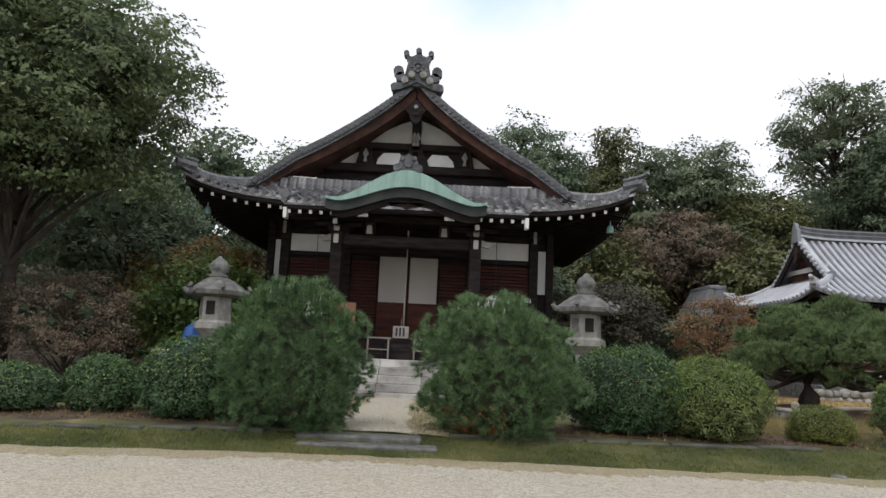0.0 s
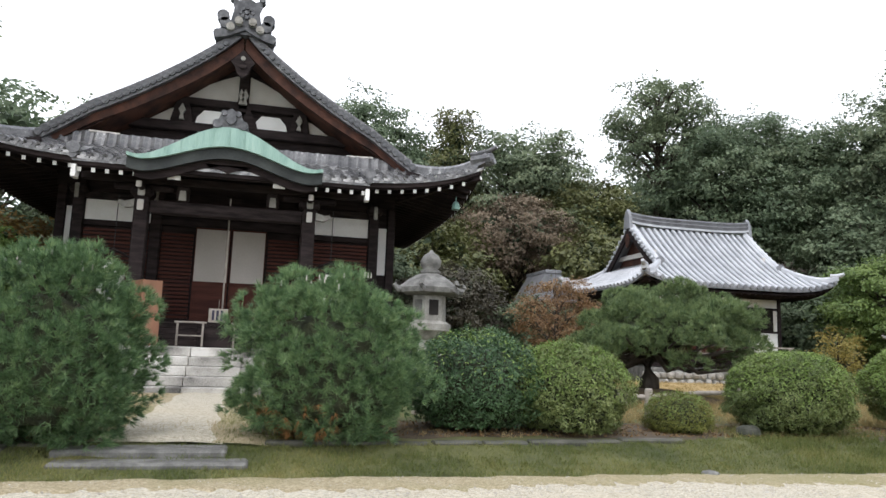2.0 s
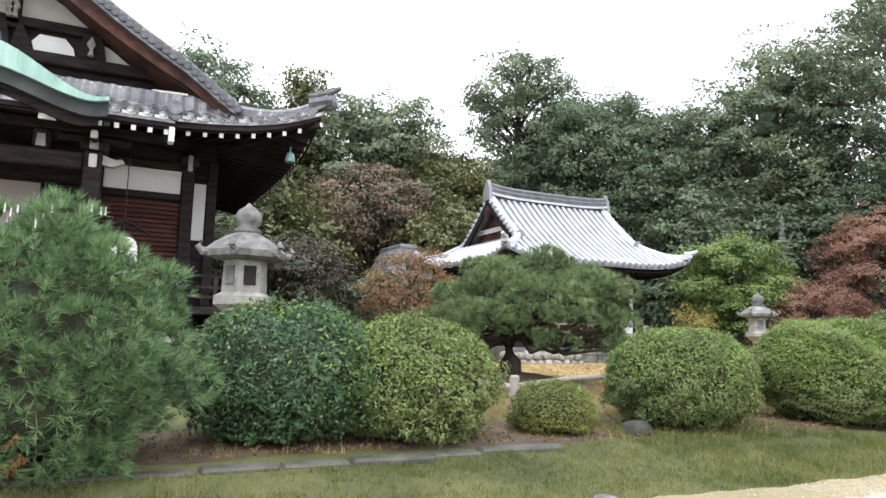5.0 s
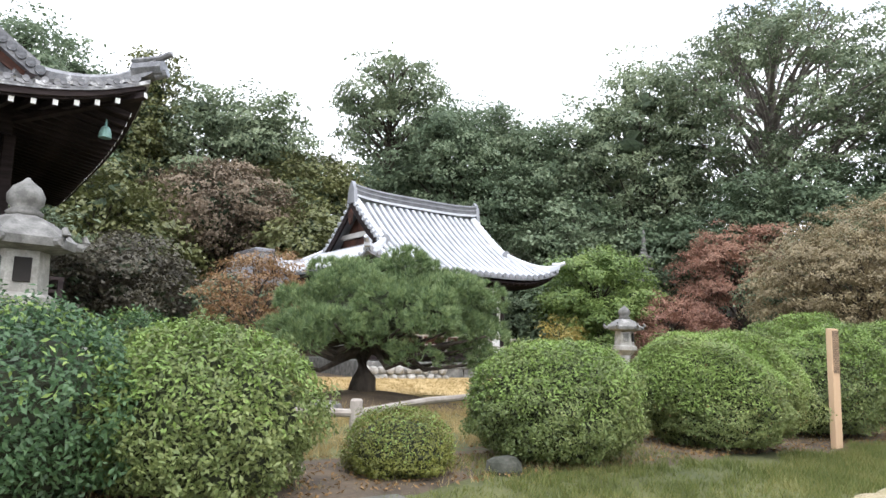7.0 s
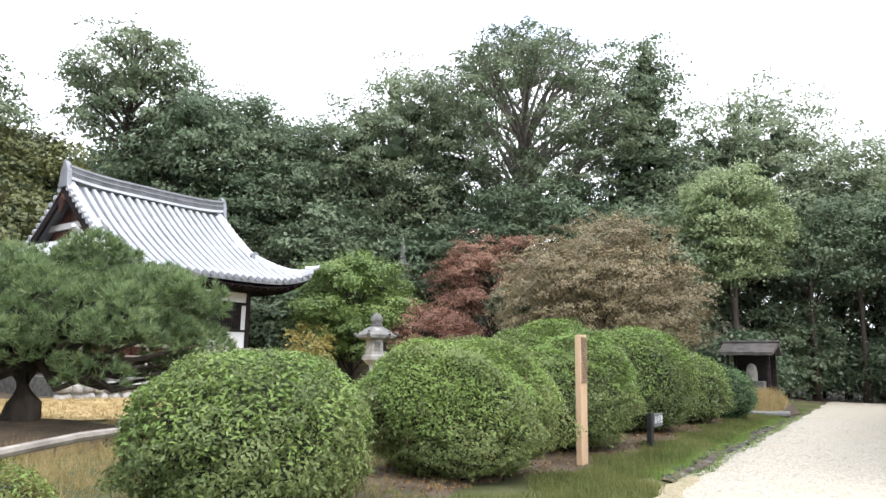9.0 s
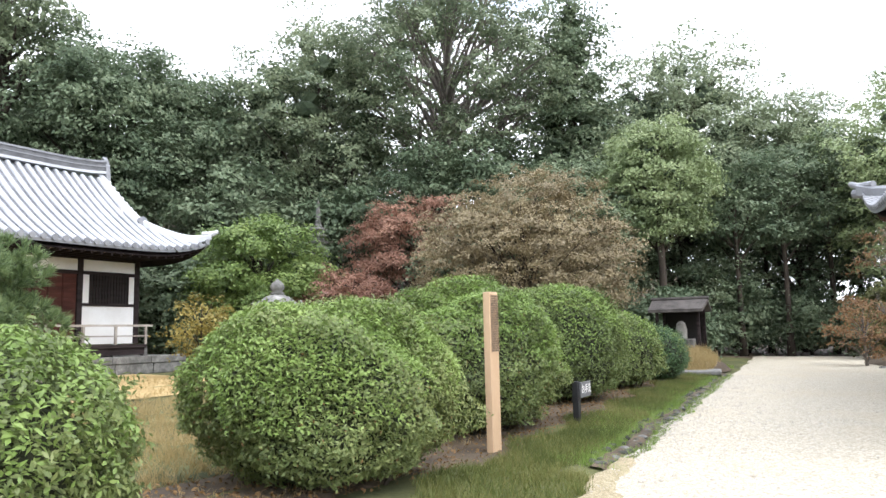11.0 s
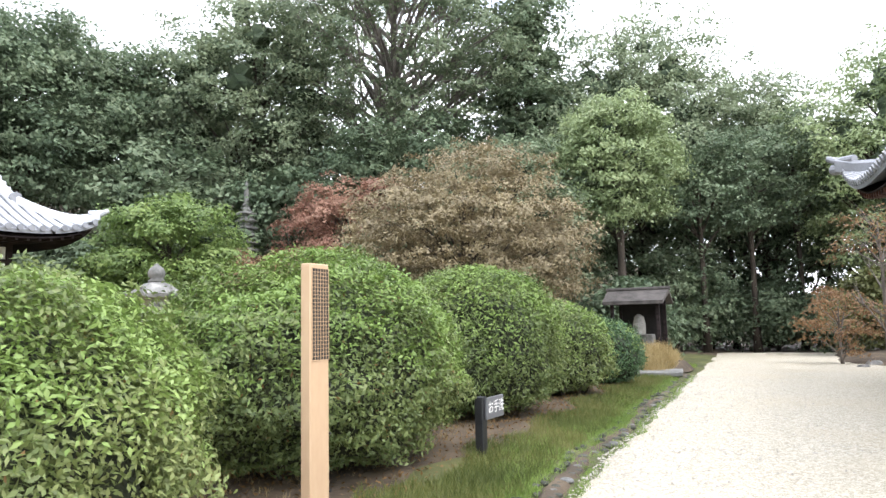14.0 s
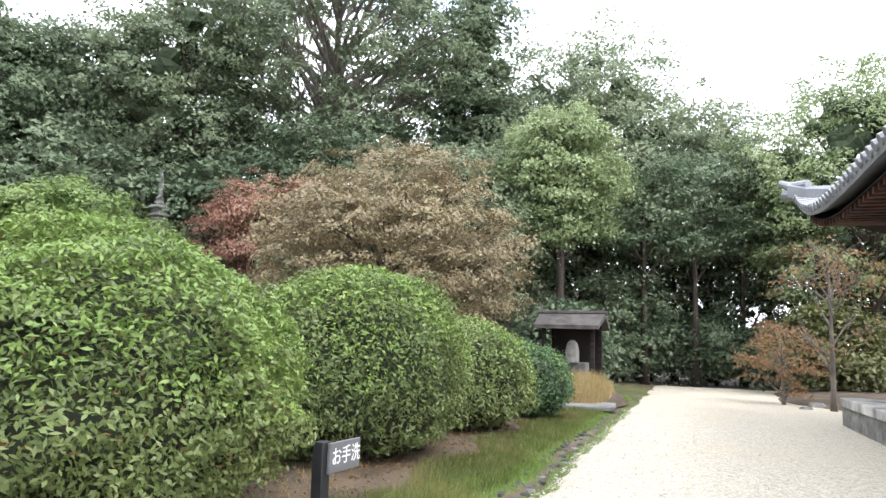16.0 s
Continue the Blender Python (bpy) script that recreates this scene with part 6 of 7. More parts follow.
rock("garden_rock", "grey angular garden rock in the grass", 6.6, 10.3, 0.17, 71, KERB, squash=0.7)
rock("garden_rock", "pale garden rock in the grass", 4.85, 8.62, 0.09, 72, STONE, 0.35)
rock("garden_rock", "grey flat rock beside the gravel", 29.6, 6.3, 0.16, 73)
rock("garden_rock", "grey rock beside the maple", 30.6, 6.0, 0.24, 74)
rock("garden_rock", "dark flat rock on the mound", 7.0, 14.9, 0.5, 75, squash=0.35)
chan = sheet(lambda u, v: (12.4 + 14 * u, edge_y(12.4 + 14 * u) + 0.1 + 0.2 * v, ground_z(12.4 + 14 * u, edge_y(12.4 + 14 * u) + 0.1 + 0.2 * v) + (0.016 if 0 < v < 1 else -0.02)), 80, 4)
tagged(part("drain_channel", chan, SOIL, None), "dark damp drain channel beside the gravel", "drain", kind="structure")
def bank_z(x, y):
    u = min(1, math.hypot((x - 27.3) / 2.3, (y - 11.45) / 1.35))
    return ground_z(27.3, 11.4) - 0.05 + 0.49 * min(1, 2.2 * (1 - u)) ** 0.8


bank = sheet(lambda u, v: (27.3 + 2.3 * u * math.cos(6.2832 * v), 11.45 + 1.35 * u * math.sin(6.2832 * v), bank_z(27.3 + 2.3 * u * math.cos(6.2832 * v), 11.45 + 1.35 * u * math.sin(6.2832 * v))), 16, 36)
tagged(part("dry_bank", bank, SOIL, None, smooth=True), "raised bank of dry yellow grass under the shelter", "bank", kind="structure")
bs = thing("blue_sheet", "crumpled blue plastic sheet beside the stone lantern", "sheet", -5.55, 16.0, ground_z(-5.5, 16.0))
part("sheet", lathe([(0.3, 0), (0.34, 0.5), (0.26, 1.0), (0.2, 1.3), (0.05, 1.42)], 9), BLUE, bs)
drain = thing("stone_drain", "shallow drain lined with small grey stones", "drain", 0, 0, 0, kind="structure")
rd = np.random.default_rng(5)
x = 12.6
sd = 100
while x < 26:
    r = rd.uniform(0.03, 0.065)
    rock("drain_stone", "", x, edge_y(x) + rd.uniform(0.10, 0.22), r, sd, KERB if sd % 3 else STONE, 0.45, parent=drain)
    if rd.uniform() < 0.75:
        rock("drain_stone", "", x + 0.05, edge_y(x) + rd.uniform(0.27, 0.36), r * 0.9, sd + 500, KERB, 0.6, parent=drain)
    x += r * rd.uniform(2.4, 5.5)
    sd += 1
slab = thing("bridge_slab", "pale stone slab bridging the drain", "stone slab", 25.4, 10.55, ground_z(25.4, 10.5) + 0.02, 8)
part("slab", box(-0.6, 0.6, -0.5, 0.6, 0, 0.1, 0.02), STONE, slab)

kerb = thing("bed_kerb", "low kerb of mossy stones along the bed", "kerb", 0, 0, 0, kind="structure")
rd = np.random.default_rng(8)
x = -9.0
while x < 4.9:
    w = rd.uniform(0.4, 0.9)
    if not (-1.75 < x + w / 2 < 0.05):
        o = part("kerb_stone", box(0, w - 0.02, -0.09, 0.09, -0.08, 0.085 + rd.uniform(-0.015, 0.015), 0.02), KERB, kerb)
        o.matrix_local = pose(x, bed_y(x) + rd.uniform(-0.015, 0.015), ground_z(x, bed_y(x)) - 0.06, 0, 0, rd.uniform(-3, 3))
    x += w
st = thing("threshold_stones", "two long pale stone treads at the entrance walk", "stone step", TX + 0.1, 0, 0)
part("tread", box(-0.9, 0.7, 9.2, 9.6, -0.05, 0.17, 0.025), STONE, st)
part("tread", box(-0.84, 0.92, 8.86, 9.17, -0.06, 0.1, 0.025), STONE, st)


def walk_sheet(u, v):
    y = 9.6 + v * 5.6
    w = 0.64 - 0.18 * v
    x = TX + 0.07 + (2 * u - 1) * w + 0.05 * math.sin(y * 4) * (2 * u - 1)
    return x, y, ground_z(x, y) + 0.034 - 0.02 * abs(2 * u - 1) ** 4


def verge_sheet(u, v):
    y = 9.62 + v * 5.5
    w = 1.25 + 0.7 * v + 0.08 * math.sin(y * 5)
    x = TX + 0.07 + (2 * u - 1) * w
    return x, y, ground_z(x, y) + 0.024 - 0.03 * abs(2 * u - 1) ** 6


tagged(part("walk_verge", sheet(verge_sheet, 16, 30), SAND, None, smooth=True), "dry yellowish verge along the entrance walk", "verge", kind="structure")
tagged(part("entrance_walk", sheet(walk_sheet, 12, 30), GRAVEL, None), "narrow sandy gravel walk to the temple steps", "path", kind="structure")


def lawn(u, v):
    x, y = 8.0 + 10.5 * u, 18.2 + 5.9 * v
    return x, y, ground_z(x, y) + 0.025


tagged(part("dry_lawn", sheet(lawn, 20, 12), DRY, None), "straw-coloured dry lawn before the small hall", "lawn", kind="structure")
mound = sheet(lambda u, v: (8.4 + 2.6 * u * math.cos(6.2832 * v), 16.1 + 1.7 * u * math.sin(6.2832 * v), ground_z(8.4, 16.1) - 0.05 + 0.3 * (0.5 + 0.5 * math.cos(math.pi * u))), 8, 28)
tagged(part("pine_mound", mound, SOIL, None, smooth=True), "dark bare earth mound under the spreading pine", "mound", kind="structure")
bed = sheet(lambda u, v: (-9 + 35.5 * u, 9.95 + 0.016 * (-9 + 35.5 * u) + 0.17 * min(0, -7.8 + 35.5 * u) + 1.6 * v + 0.16 * math.sin(u * 60) * (1 - v), ground_z(-9 + 35.5 * u, 9.95 + 0.016 * (-9 + 35.5 * u) + 0.17 * min(0, -7.8 + 35.5 * u) + 1.6 * v) + (0.02 if 0.01 < v < 0.99 else -0.03)), 140, 10)
tagged(part("leaf_litter", bed, SOIL, None, smooth=True), "dark leaf litter under the clipped bushes", "leaf litter", kind="structure")

rw = thing("rubble_wall", "low retaining wall of rounded stones", "stone wall", 0, 0, 0)
rd = np.random.default_rng(9)
for row in range(2):
    x = 12.7
    while x < 15.6:
        r = rd.uniform(0.15, 0.2)
        rock("wall_stone", "", x, 23.6, r, int(x * 100) + row, LANTERN, 0.8, ground_z(13, 23.6) + row * 0.27 - 0.05, rw)
        x += r * 1.75


# ---- the garden plants ----
garden_pine("clipped_pine", "round clipped dark green garden pine beside the entrance walk", -1.98, 9.75, 0.93, 0.92, 2.08, 5200, 11, belly=0.42)
garden_pine("clipped_pine", "broad clipped garden pine with some rusty dead needles low down", 0.86, 10.1, 1.12, 1.02, 2.0, 5400, 12, dead=0.16, belly=0.42)
SH = "azalea_bush"
shrub(SH, "rounded dark green clipped azalea bush on the kerbed bed", 2.88, 10.9, 0.9, 0.9, 1.27, 22000, 0.05, 21, AZALEA_DEEP, 0.08)
shrub(SH, "rounded green clipped azalea bush with paler top", 4.05, 10.6, 0.8, 0.78, 1.16, 23000, 0.046, 22, AZALEA, 0.3)
shrub(SH, "low cushion-shaped yellow-green clipped azalea", 5.72, 10.65, 0.46, 0.44, 0.56, 13000, 0.028, 23, AZALEA_YELLOW, 0.15, belly=0.35)
shrub(SH, "large rounded green azalea bush with dense small leaves", 7.55, 10.65, 0.88, 0.85, 1.17, 31000, 0.043, 24, AZALEA, 0.35)
shrub(SH, "large dome of glossy green azalea beside the path", 10.48, 10.8, 1.05, 0.98, 1.34, 50000, 0.041, 25, AZALEA, 0.65, 0.01, amount=0.05)
shrub(SH, "tall dome of glossy green azalea behind the tan post", 13.95, 11.4, 1.6, 1.15, 1.76, 48000, 0.05, 26, AZALEA, 0.65, 0.015, amount=0.05)
shrub(SH, "long rounded green azalea bush beside the gravel", 17.5, 11.6, 1.5, 1.2, 1.95, 29000, 0.058, 27, AZALEA, 0.6, amount=0.035)
shrub(SH, "rounded green azalea bush beside the grass bank", 20.3, 11.4, 1.05, 1.0, 1.55, 12500, 0.066, 32, AZALEA, 0.3)
shrub(SH, "rounded green azalea bush near the small shelter", 22.6, 11.05, 0.75, 0.75, 1.25, 10000, 0.06, 28, AZALEA_DEEP, 0.12)
shrub(SH, "rounded dark green bush next to the clipped pine", -3.45, 10.2, 0.76, 0.75, 1.1, 13000, 0.055, 29, AZALEA_DEEP, 0.1)
shrub(SH, "small rounded dark green bush on the bed", -4.9, 10.5, 0.52, 0.52, 0.8, 9000, 0.055, 30, AZALEA_DEEP, 0.08)
shrub(SH, "low green bush beside the log fence", -6.2, 10.1, 0.85, 0.65, 0.7, 9000, 0.055, 31, AZALEA_DEEP, 0.08)
shrub(SH, "small dark green clipped bush behind the stone lantern", 4.9, 16.6, 0.6, 0.5, 1.4, 5000, 0.07, 33, AZALEA_DEEP, 0.1)

# spreading pine before the small hall
rng = np.random.default_rng(77)
sp = thing("spreading_pine", "spreading flat-topped garden pine on a dark trunk", "pine tree", 8.4, 16.1, 0.42, group="garden pines")
part("trunk", tube([(0, 0, -0.1), (0.05, 0, 0.3), (0.0, 0.05, 0.7), (0.2, 0, 1.1), (0.3, 0, 1.5)], [0.27, 0.2, 0.18, 0.15, 0.09], 10), BARK, sp, smooth=True)
D = unit(fib_dirs(120, -0.18) + rng.normal(0, 0.12, (120, 3)))
cl = np.array([0.52, 0.0, 1.02]) + D * np.array([2.18, 2.0, 1.42]) * rng.uniform(0.62, 0.96, (120, 1))
for c in cl[:26]:
    part("limb", tube([(0.1, 0, 0.75 + rng.uniform(0, 0.4)), tuple(c * np.array([0.5, 0.5, 0.75])), tuple(c)], [0.07, 0.045, 0.015], 6), BARK, sp)
# flattened dark core whose colour stands for the shade within the crown
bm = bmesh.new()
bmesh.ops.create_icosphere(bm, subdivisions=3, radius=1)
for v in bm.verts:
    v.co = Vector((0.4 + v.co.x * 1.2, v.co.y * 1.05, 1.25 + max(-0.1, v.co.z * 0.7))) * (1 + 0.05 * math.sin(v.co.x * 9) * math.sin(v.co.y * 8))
part("inner_twig", bm, CORE_SHADE, sp, "dark solid core painted as the shade inside")
P, N = clump_shell(rng, cl, rng.uniform(0.24, 0.42, 120), 6500, 0.6, -0.5)
part("needles", tris_mesh("needles", tufts(rng, P, N * 0.6 + np.array([0, 0, 0.6]), 20, 0.13, 0.016), NEEDLE_OLIVE), None, sp)

# ---- the wooded hill ----
tree("camphor_tree", "large dark green broadleaf tree with dense crown", -10.6, 17.0, 11.2, 4.4, 3.4, 70000, 0.125, CAMPHOR, 41, 60, core=0.62)
HT = "hill_tree"
tree(HT, "grey-green domed tree on the hill", 13.6, 40, 15.3, 5.0, 1, 40000, 0.2, GREYGREEN, 42, 36)
tree(HT, "olive pointed tree on the hill", 9.6, 39.5, 15, 4.4, 1, 34000, 0.2, OLIVE, 43, 60, shape="cone")
tree(HT, "dark evergreen tree on the hill", 5.0, 40, 16, 4.4, 1, 34000, 0.2, EVERGREEN, 44, 36)
tree(HT, "large dark evergreen dome behind the small hall", 26.3, 37.5, 16.8, 5.6, 1, 56000, 0.19, EVERGREEN, 45, 46)
tree(HT, "sparse-topped tree against the sky", 22.4, 39, 18.9, 3.2, 8, 14000, 0.2, GREYGREEN, 46, 24, sparse=0.4, core=0, bare=2)
tree(HT, "yellowish tree behind the small hall", 17.0, 38.5, 12, 3.6, 1, 26000, 0.2, OLIVE, 60)
tree(HT, "dark evergreen tree on the hill", 31.3, 36, 16.0, 4.0, 1, 32000, 0.2, EVERGREEN, 47, 36)
tree(HT, "green broadleaf tree on the hill", 34.6, 31.0, 19.6, 5.4, 1, 48000, 0.19, GREYGREEN, 48, 40)
tree(HT, "tall spreading tree with bare branches showing under its canopy", 37.8, 25, 20.9, 6.8, 6, 50000, 0.18, GREYGREEN, 49, 60, bare=5, sparse=0.3, core=0, lobe=0.62, bark=PALEBARK)
tree(HT, "dense evergreen below the spreading tree", 36.5, 23.5, 11.5, 5.5, 0.5, 44000, 0.18, EVERGREEN, 61, 40)
tree("cedar_tree", "tall dark irregular conifer on the hill", 40.5, 18.8, 20.3, 5.6, 1.5, 44000, 0.2, EVERGREEN, 50, 70, shape="cone")
tree(HT, "tall grey-green tree beside the path end", 42.5, 14.2, 17.5, 6.0, 1.0, 58000, 0.17, GREYGREEN, 51, 60, core=0.34)
tree(HT, "grey-green tree closing the view at the path end", 46.5, 9.3, 14.2, 4.8, 3.4, 36000, 0.17, GREYGREEN, 67, 40, core=0.3)
tree(HT, "pale green drooping broadleaf tree", 34.8, 13.5, 10.3, 2.5, 4.2, 38000, 0.125, LIGHTGREEN, 52, 34, droop=1.2)
tree(HT, "dark evergreen behind the shelter", 34.5, 17.2, 9.0, 4.2, 0.3, 44000, 0.14, EVERGREEN, 62, 36)
tree("bronze_tree", "low spreading tree with bronze-brown leaves", 27.4, 16.3, 6.8, 3.9, 0.4, 74000, 0.09, BROWNCROWN, 53, 80, core=0)
tree("maple_tree", "red autumn maple tree", 32, 23.5, 7.8, 3.0, 1.5, 24000, 0.11, RED, 54, 30, core=0, sparse=0.2, bare=2)
tree("maple_tree", "low red autumn maple", 25.8, 22.6, 4.1, 2.2, 0.3, 20000, 0.085, RED, 55, 30, core=0, sparse=0.15, bare=2)
tree("green_tree", "fresh green young tree beside the small hall", 24.3, 25.2, 6.3, 2.5, 0.5, 36000, 0.12, LIME, 56, core=0.35, spread=0.3, squash=0.4)
tree("path_end_tree", "yellow-green tree at the path end", 40.5, 3.2, 13.2, 5.0, 1.5, 50000, 0.14, LIGHTGREEN, 57, 44)
tree("cherry_tree", "brown autumn cherry tree with thin foliage", 12.6, 37.5, 9.8, 4.4, 2.6, 30000, 0.14, CHERRY, 58, 40, bare=3, core=0.4)
tree("orange_tree", "small orange autumn maple", 8.8, 22.2, 3.8, 1.5, 0.5, 9000, 0.08, RUSSET, 59, core=0, bare=3)
tree("plum_shrub", "dark purplish shrub below the hill trees", 6.6, 27.5, 4.6, 2.4, 0.3, 20000, 0.12, PURPLE, 63, core=0.55, category="shrub")
UT = "understory_tree"
for k, (x, y, top, r, m) in enumerate(((44.5, 9.0, 8.0, 3.6, EVERGREEN), (46, 5.0, 9.0, 3.6, EVERGREEN), (47, 12.5, 9.5, 4.0, EVERGREEN), (38.5, 12.3, 4.8, 2.4, EVERGREEN), (31.6, 12.6, 2.8, 1.3, EVERGREEN),
                                       (44, 0.5, 9, 4.5, EVERGREEN), (36, 5.0, 3.2, 1.8, OLIVE), (41, 8.6, 3.0, 1.9, EVERGREEN), (41.5, 11.2, 3.6, 2.0, EVERGREEN), (40.6, 6.4, 2.6, 1.5, EVERGREEN), (50, 8.5, 13, 5, GREYGREEN), (52, 0, 15, 6, GREYGREEN))):
    tree(UT, "dark evergreen undergrowth at the end of the path", x, y, top, r, 0.2, 12500, 0.165, m, 80 + k, 26, core=0.3, category="tree")
for k, (x, y, top, r, m, lf) in enumerate(((-8.6, 16.4, 3.0, 1.7, CHERRY, 0.055), (-11.5, 14.6, 3.2, 1.8, EVERGREEN, 0.1), (-6.4, 19, 3.8, 1.9, LIME, 0.11), (-7.6, 22.5, 5.0, 2.4, ORANGE, 0.12), (-11, 24, 7.5, 3.5, EVERGREEN, 0.15),
                                           (-14, 32, 12, 5, EVERGREEN, 0.2), (-6, 36, 12.5, 5, GREYGREEN, 0.2), (-20, 26, 12, 5.5, EVERGREEN, 0.2), (1, 41, 14.5, 4.6, GREYGREEN, 0.2), (-17, 17, 9, 4.0, EVERGREEN, 0.16),
                                           (29.5, 31.5, 10, 3.4, EVERGREEN, 0.18), (21, 33.8, 7, 2.8, EVERGREEN, 0.17), (7.0, 34, 8.5, 3.4, OLIVE, 0.18), (15.5, 34, 8, 2.8, OLIVE, 0.17), (4.5, 31, 6, 2.6, EVERGREEN, 0.15), (27.5, 28.5, 6, 2.4, EVERGREEN, 0.15), (33, 27.5, 9, 3.4, EVERGREEN, 0.17),
                                           (22.8, 28.0, 5, 2.0, EVERGREEN, 0.14), (9.9, 27.2, 3.5, 1.9, EVERGREEN, 0.12), (31.0, 19.5, 6.5, 2.6, EVERGREEN, 0.14))):
    tree(UT, "undergrowth tree of %s at the foot of the hill" % ("thin brown leaves" if m is CHERRY else "bright green leaves" if m is LIME else "orange autumn leaves" if m is ORANGE else "olive leaves" if m is OLIVE else "grey-green leaves" if m is GREYGREEN else "dark evergreen leaves"),
         x, y, top, r, 0.2, 11500, lf * 1.25, m, 100 + k, 28, core=0.5, bare=3 if m is CHERRY else 0)
for k, (x, y, top, low) in enumerate(((39.5, 9.3, 9.5, 4.2), (42.0, 7.6, 11, 4.8), (43.5, 10.4, 11, 4.5), (45.0, 6.6, 10.5, 4.4), (38.0, 11.0, 9.0, 4.0))):
    tree("path_end_tree", "slender dark-trunked tree over the end of the path", x, y, top, 2.3, low, 9000, 0.15, EVERGREEN, 160 + k, 18, core=0.3, trunk_r=0.14)
tree("young_maple", "small bare-branched maple with a few orange leaves", 29.4, 5.75, 4.6, 1.3, 1.0, 1100, 0.08, RUSSET, 64, 16, core=0, bare=4, bark=PALEBARK, trunk_r=0.07)
tree("young_maple", "low maple shrub turning yellow and orange", 31.0, 6.7, 2.3, 1.2, 0.3, 2600, 0.08, RUSSET, 65, 18, core=0, bark=PALEBARK, trunk_r=0.05)
tree("yellow_shrub", "small yellow-leaved shrub beside the stone lantern", 18.6, 21.6, 2.6, 0.85, 0.2, 2600, 0.08, YELLOW, 66, 16, core=0, bare=2, category="shrub")
# further woods on the hill
for k, (x, y, top, r) in enumerate(((-28, 44, 15, 7), (-16, 47, 16, 7), (-4, 49, 17, 6.5), (7, 50, 16.5, 6), (18, 49, 15, 6), (29, 46, 15.5, 6), (40, 40, 16, 6.5), (49, 22, 12, 6))):
    tree("hill_wood_tree", "dark distant tree of the hill wood", x, y, top, r, 0.5, 9000, 0.38, EVERGREEN if k % 2 else GREYGREEN, 130 + k, 34)


# ---- grass ----
def grass(name, label, n, x0, x1, fy0, fy1, h, w, material, seed, height=ground_z):
    """Short blades in tufts over a stretch of ground."""
    rng = np.random.default_rng(seed)
    nt = n // 7
    cx = rng.uniform(x0, x1, nt)
    cy = np.array([rng.uniform(fy0(a), fy1(a)) for a in cx])
    k = rng.integers(0, nt, n)
    X = cx[k] + rng.normal(0, 0.03, n)
    Y = cy[k] + rng.normal(0, 0.03, n)
    Z = np.array([height(a, b) for a, b in zip(X, Y)])
    P = np.stack([X, Y, Z], 1)
    d = unit(np.stack([rng.normal(0, 0.45, n), rng.normal(0, 0.45, n), np.ones(n)], 1))
    s = unit(np.cross(d, rng.normal(0, 1, (n, 3)))) * w
    L = (h * rng.uniform(0.4, 1.3, n) * (0.6 + 0.8 * rng.uniform(0, 1, nt)[k]))[:, None]
    V = np.stack([P - s * 0.5, P + s * 0.5, P + d * L], 1)
    me = tris_mesh(name, V, material)
    return tagged(part(name, me, None, None), label, "grass", kind="stuff")


grass("grass", "short green and yellow grass beside the gravel", 60000, -9, 8, lambda x: edge_y(x) + 0.02, lambda x: bed_y(x) - 0.08, 0.05, 0.006, BLADE, 201)
grass("grass", "green grass on the bank beside the bushes", 85000, 6.2, 26, lambda x: edge_y(x) + (0.1 if x < 12 else 0.42), lambda x: edge_y(x) + (2.6 if x < 9 else 1.15 + 0.15 * math.sin(3 * x)), 0.085, 0.008, BLADE, 202)
grass("grass", "fresh green grass along the drain", 24000, 12.4, 30, lambda x: edge_y(x) + 0.27 + 0.06 * math.sin(x), lambda x: edge_y(x) + 0.75 + 0.25 * math.sin(x * 1.3), 0.07, 0.008, FRESHBLADE, 208)
grass("dry_grass", "longer dry grass round the fence", 56000, 3.5, 15, lambda x: 11.6, lambda x: 17.8, 0.14, 0.007, DRYBLADE, 203)
for x0, x1 in ((-2.6, -1.45), (-0.35, 0.9)):
    grass("dry_grass", "thin yellowing grass beside the entrance walk", 9000, x0, x1, lambda x: 9.7, lambda x: 15.0, 0.06, 0.007, DRYBLADE if x0 < -1 else BLADE, 211)
grass("dry_grass", "dry straw-coloured lawn grass", 22000, 8, 18, lambda x: 18.2, lambda x: 23.4, 0.09, 0.012, DRYBLADE, 204)
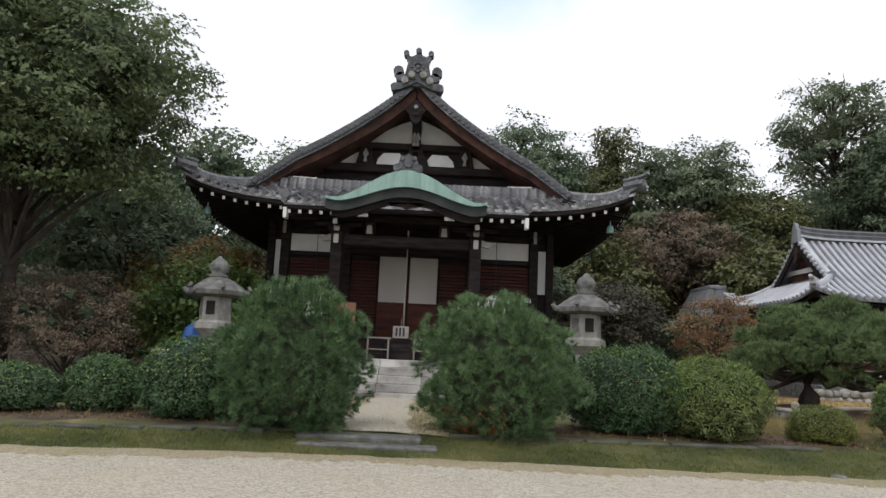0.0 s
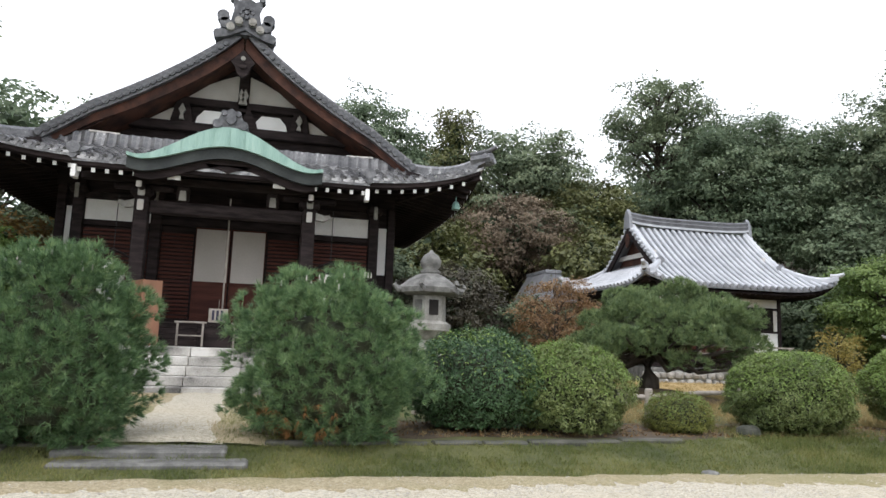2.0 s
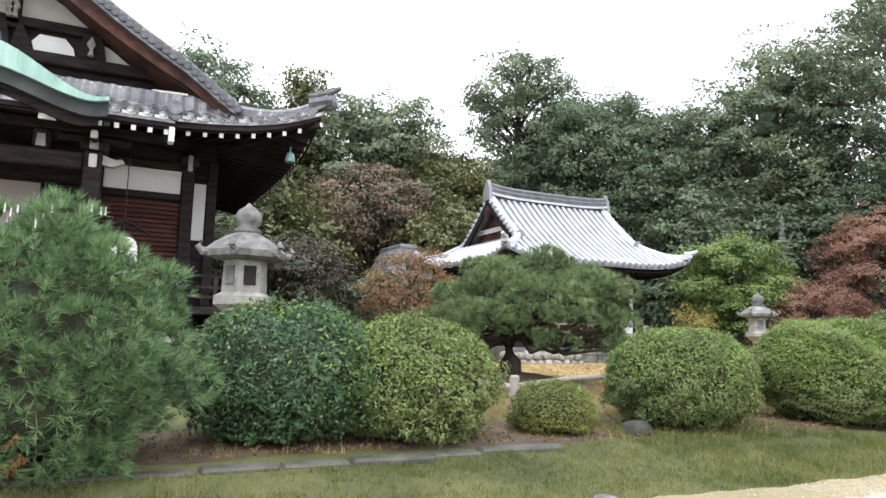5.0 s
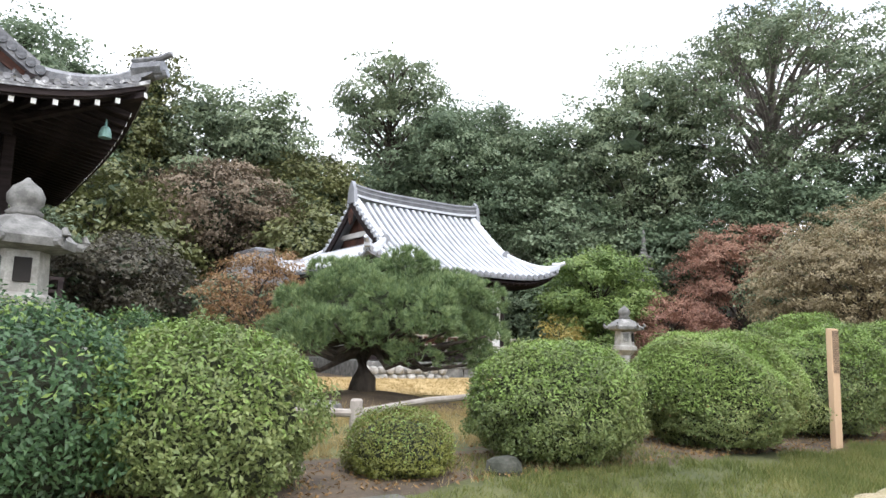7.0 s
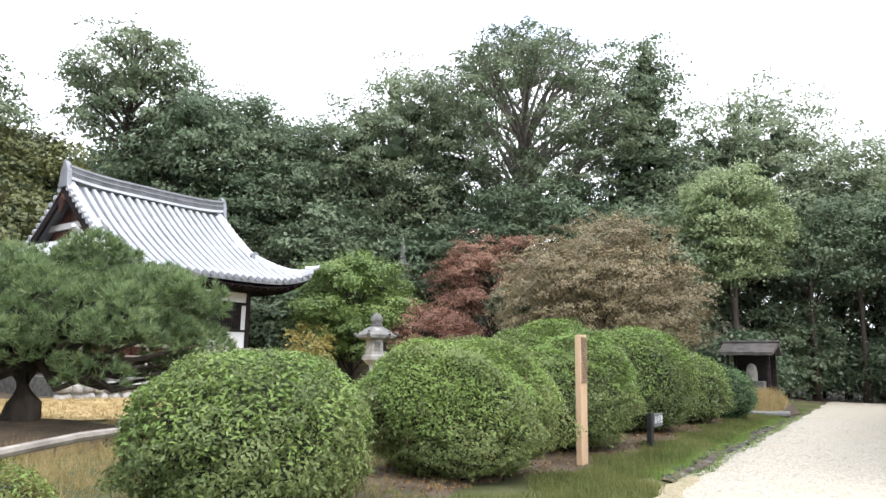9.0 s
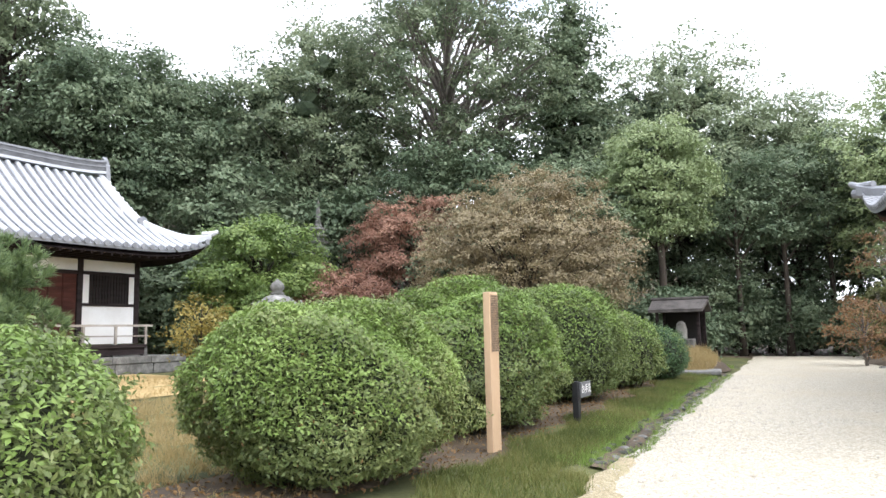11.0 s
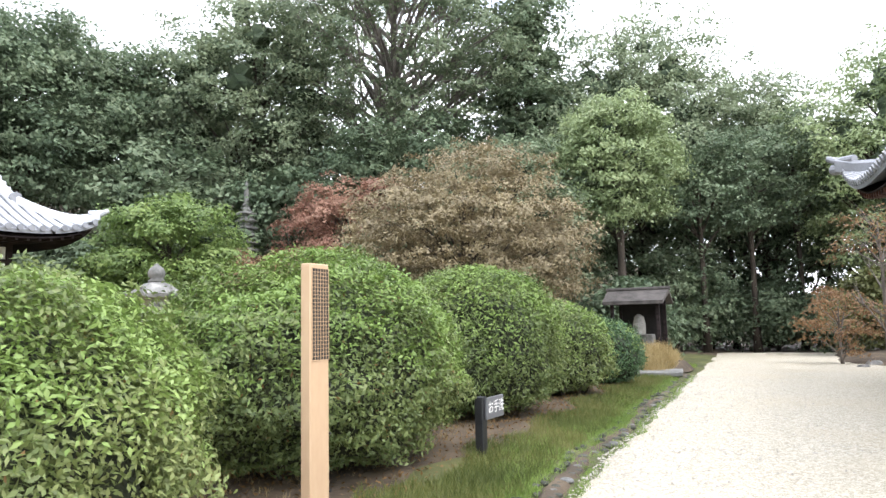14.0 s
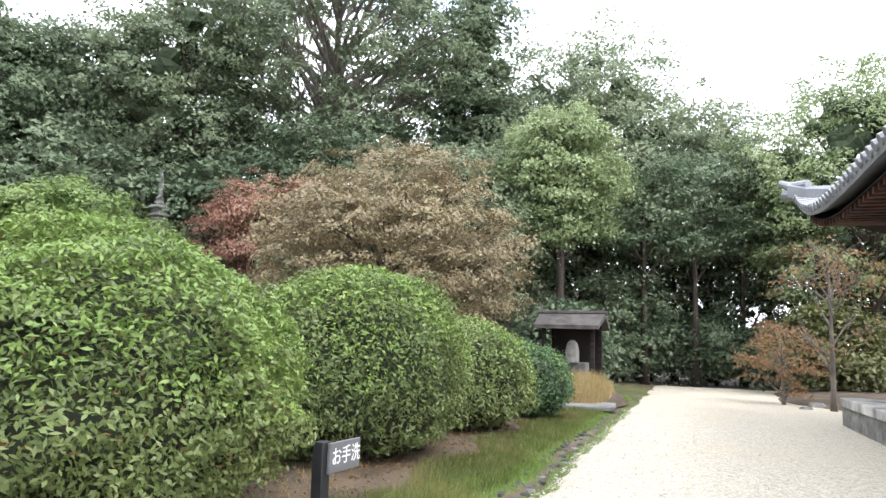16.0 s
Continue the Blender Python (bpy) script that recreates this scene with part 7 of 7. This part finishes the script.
grass("dry_grass", "thin dry grass in the bed", 9000, -8, 26, lambda x: edge_y(x) + 1.6, lambda x: edge_y(x) + 2.6, 0.08, 0.006, DRYBLADE, 205)
grass("grass", "tufts of grass at the gravel edge", 5000, 12.4, 26, lambda x: edge_y(x) - 0.04, lambda x: edge_y(x) + 0.16 + 0.12 * math.sin(x * 2.1), 0.05, 0.007, FRESHBLADE, 209)
grass("dry_grass", "long dry yellow grass on the bank under the shelter", 9000, 25.3, 27.4, lambda x: 10.4, lambda x: 12.0, 0.22, 0.012, DRYBLADE, 210, bank_z)
rng = np.random.default_rng(206)
n = 9000
X = rng.uniform(-8, 26, n)
Y = 9.95 + 0.016 * X + 0.17 * np.minimum(0, X + 1.2) + rng.uniform(0, 1.5, n)
ok = np.abs(X + 0.9) > 1.3
X, Y, n = X[ok], Y[ok], int(ok.sum())
P = np.stack([X, Y, [ground_z(a, b) + 0.03 for a, b in zip(X, Y)]], 1)
tagged(part("fallen_leaves", quads_mesh("fallen_leaves", leaves(rng, P, np.tile([0, 0, 1.0], (n, 1)), 0.045, 0.022, 0.5), BROWNLEAF), None, None), "brown fallen leaves under the bushes", "fallen leaves", kind="stuff")
# loose pebbles on the gravel
rng = np.random.default_rng(207)
n = 12000
X = rng.uniform(-8, 26, n)
Y = np.array([edge_y(a) for a in X]) - np.abs(rng.normal(0, 1, n)) ** 1.5 * 0.9 + 0.05
r = rng.uniform(0.006, 0.016, n)
oct_v = np.array([(1, 0, 0), (0, 1, 0), (-1, 0, 0), (0, -1, 0), (0, 0, 0.8)])
V = np.stack([X, Y, np.full(n, 0.014)], 1)[:, None, :] + oct_v[None] * r[:, None, None] * rng.uniform(0.7, 1.3, (n, 5, 1))
F = []
for i in range(n):
    b = i * 5
    F += [(b, b + 1, b + 4), (b + 1, b + 2, b + 4), (b + 2, b + 3, b + 4), (b + 3, b, b + 4)]
me = bpy.data.meshes.new("pebbles")
me.from_pydata(V.reshape(-1, 3).tolist(), [], F)
me.materials.append(PEBBLE)
tagged(part("pebbles", me, None, None), "loose pale pebbles along the gravel edge", "pebbles", kind="stuff")
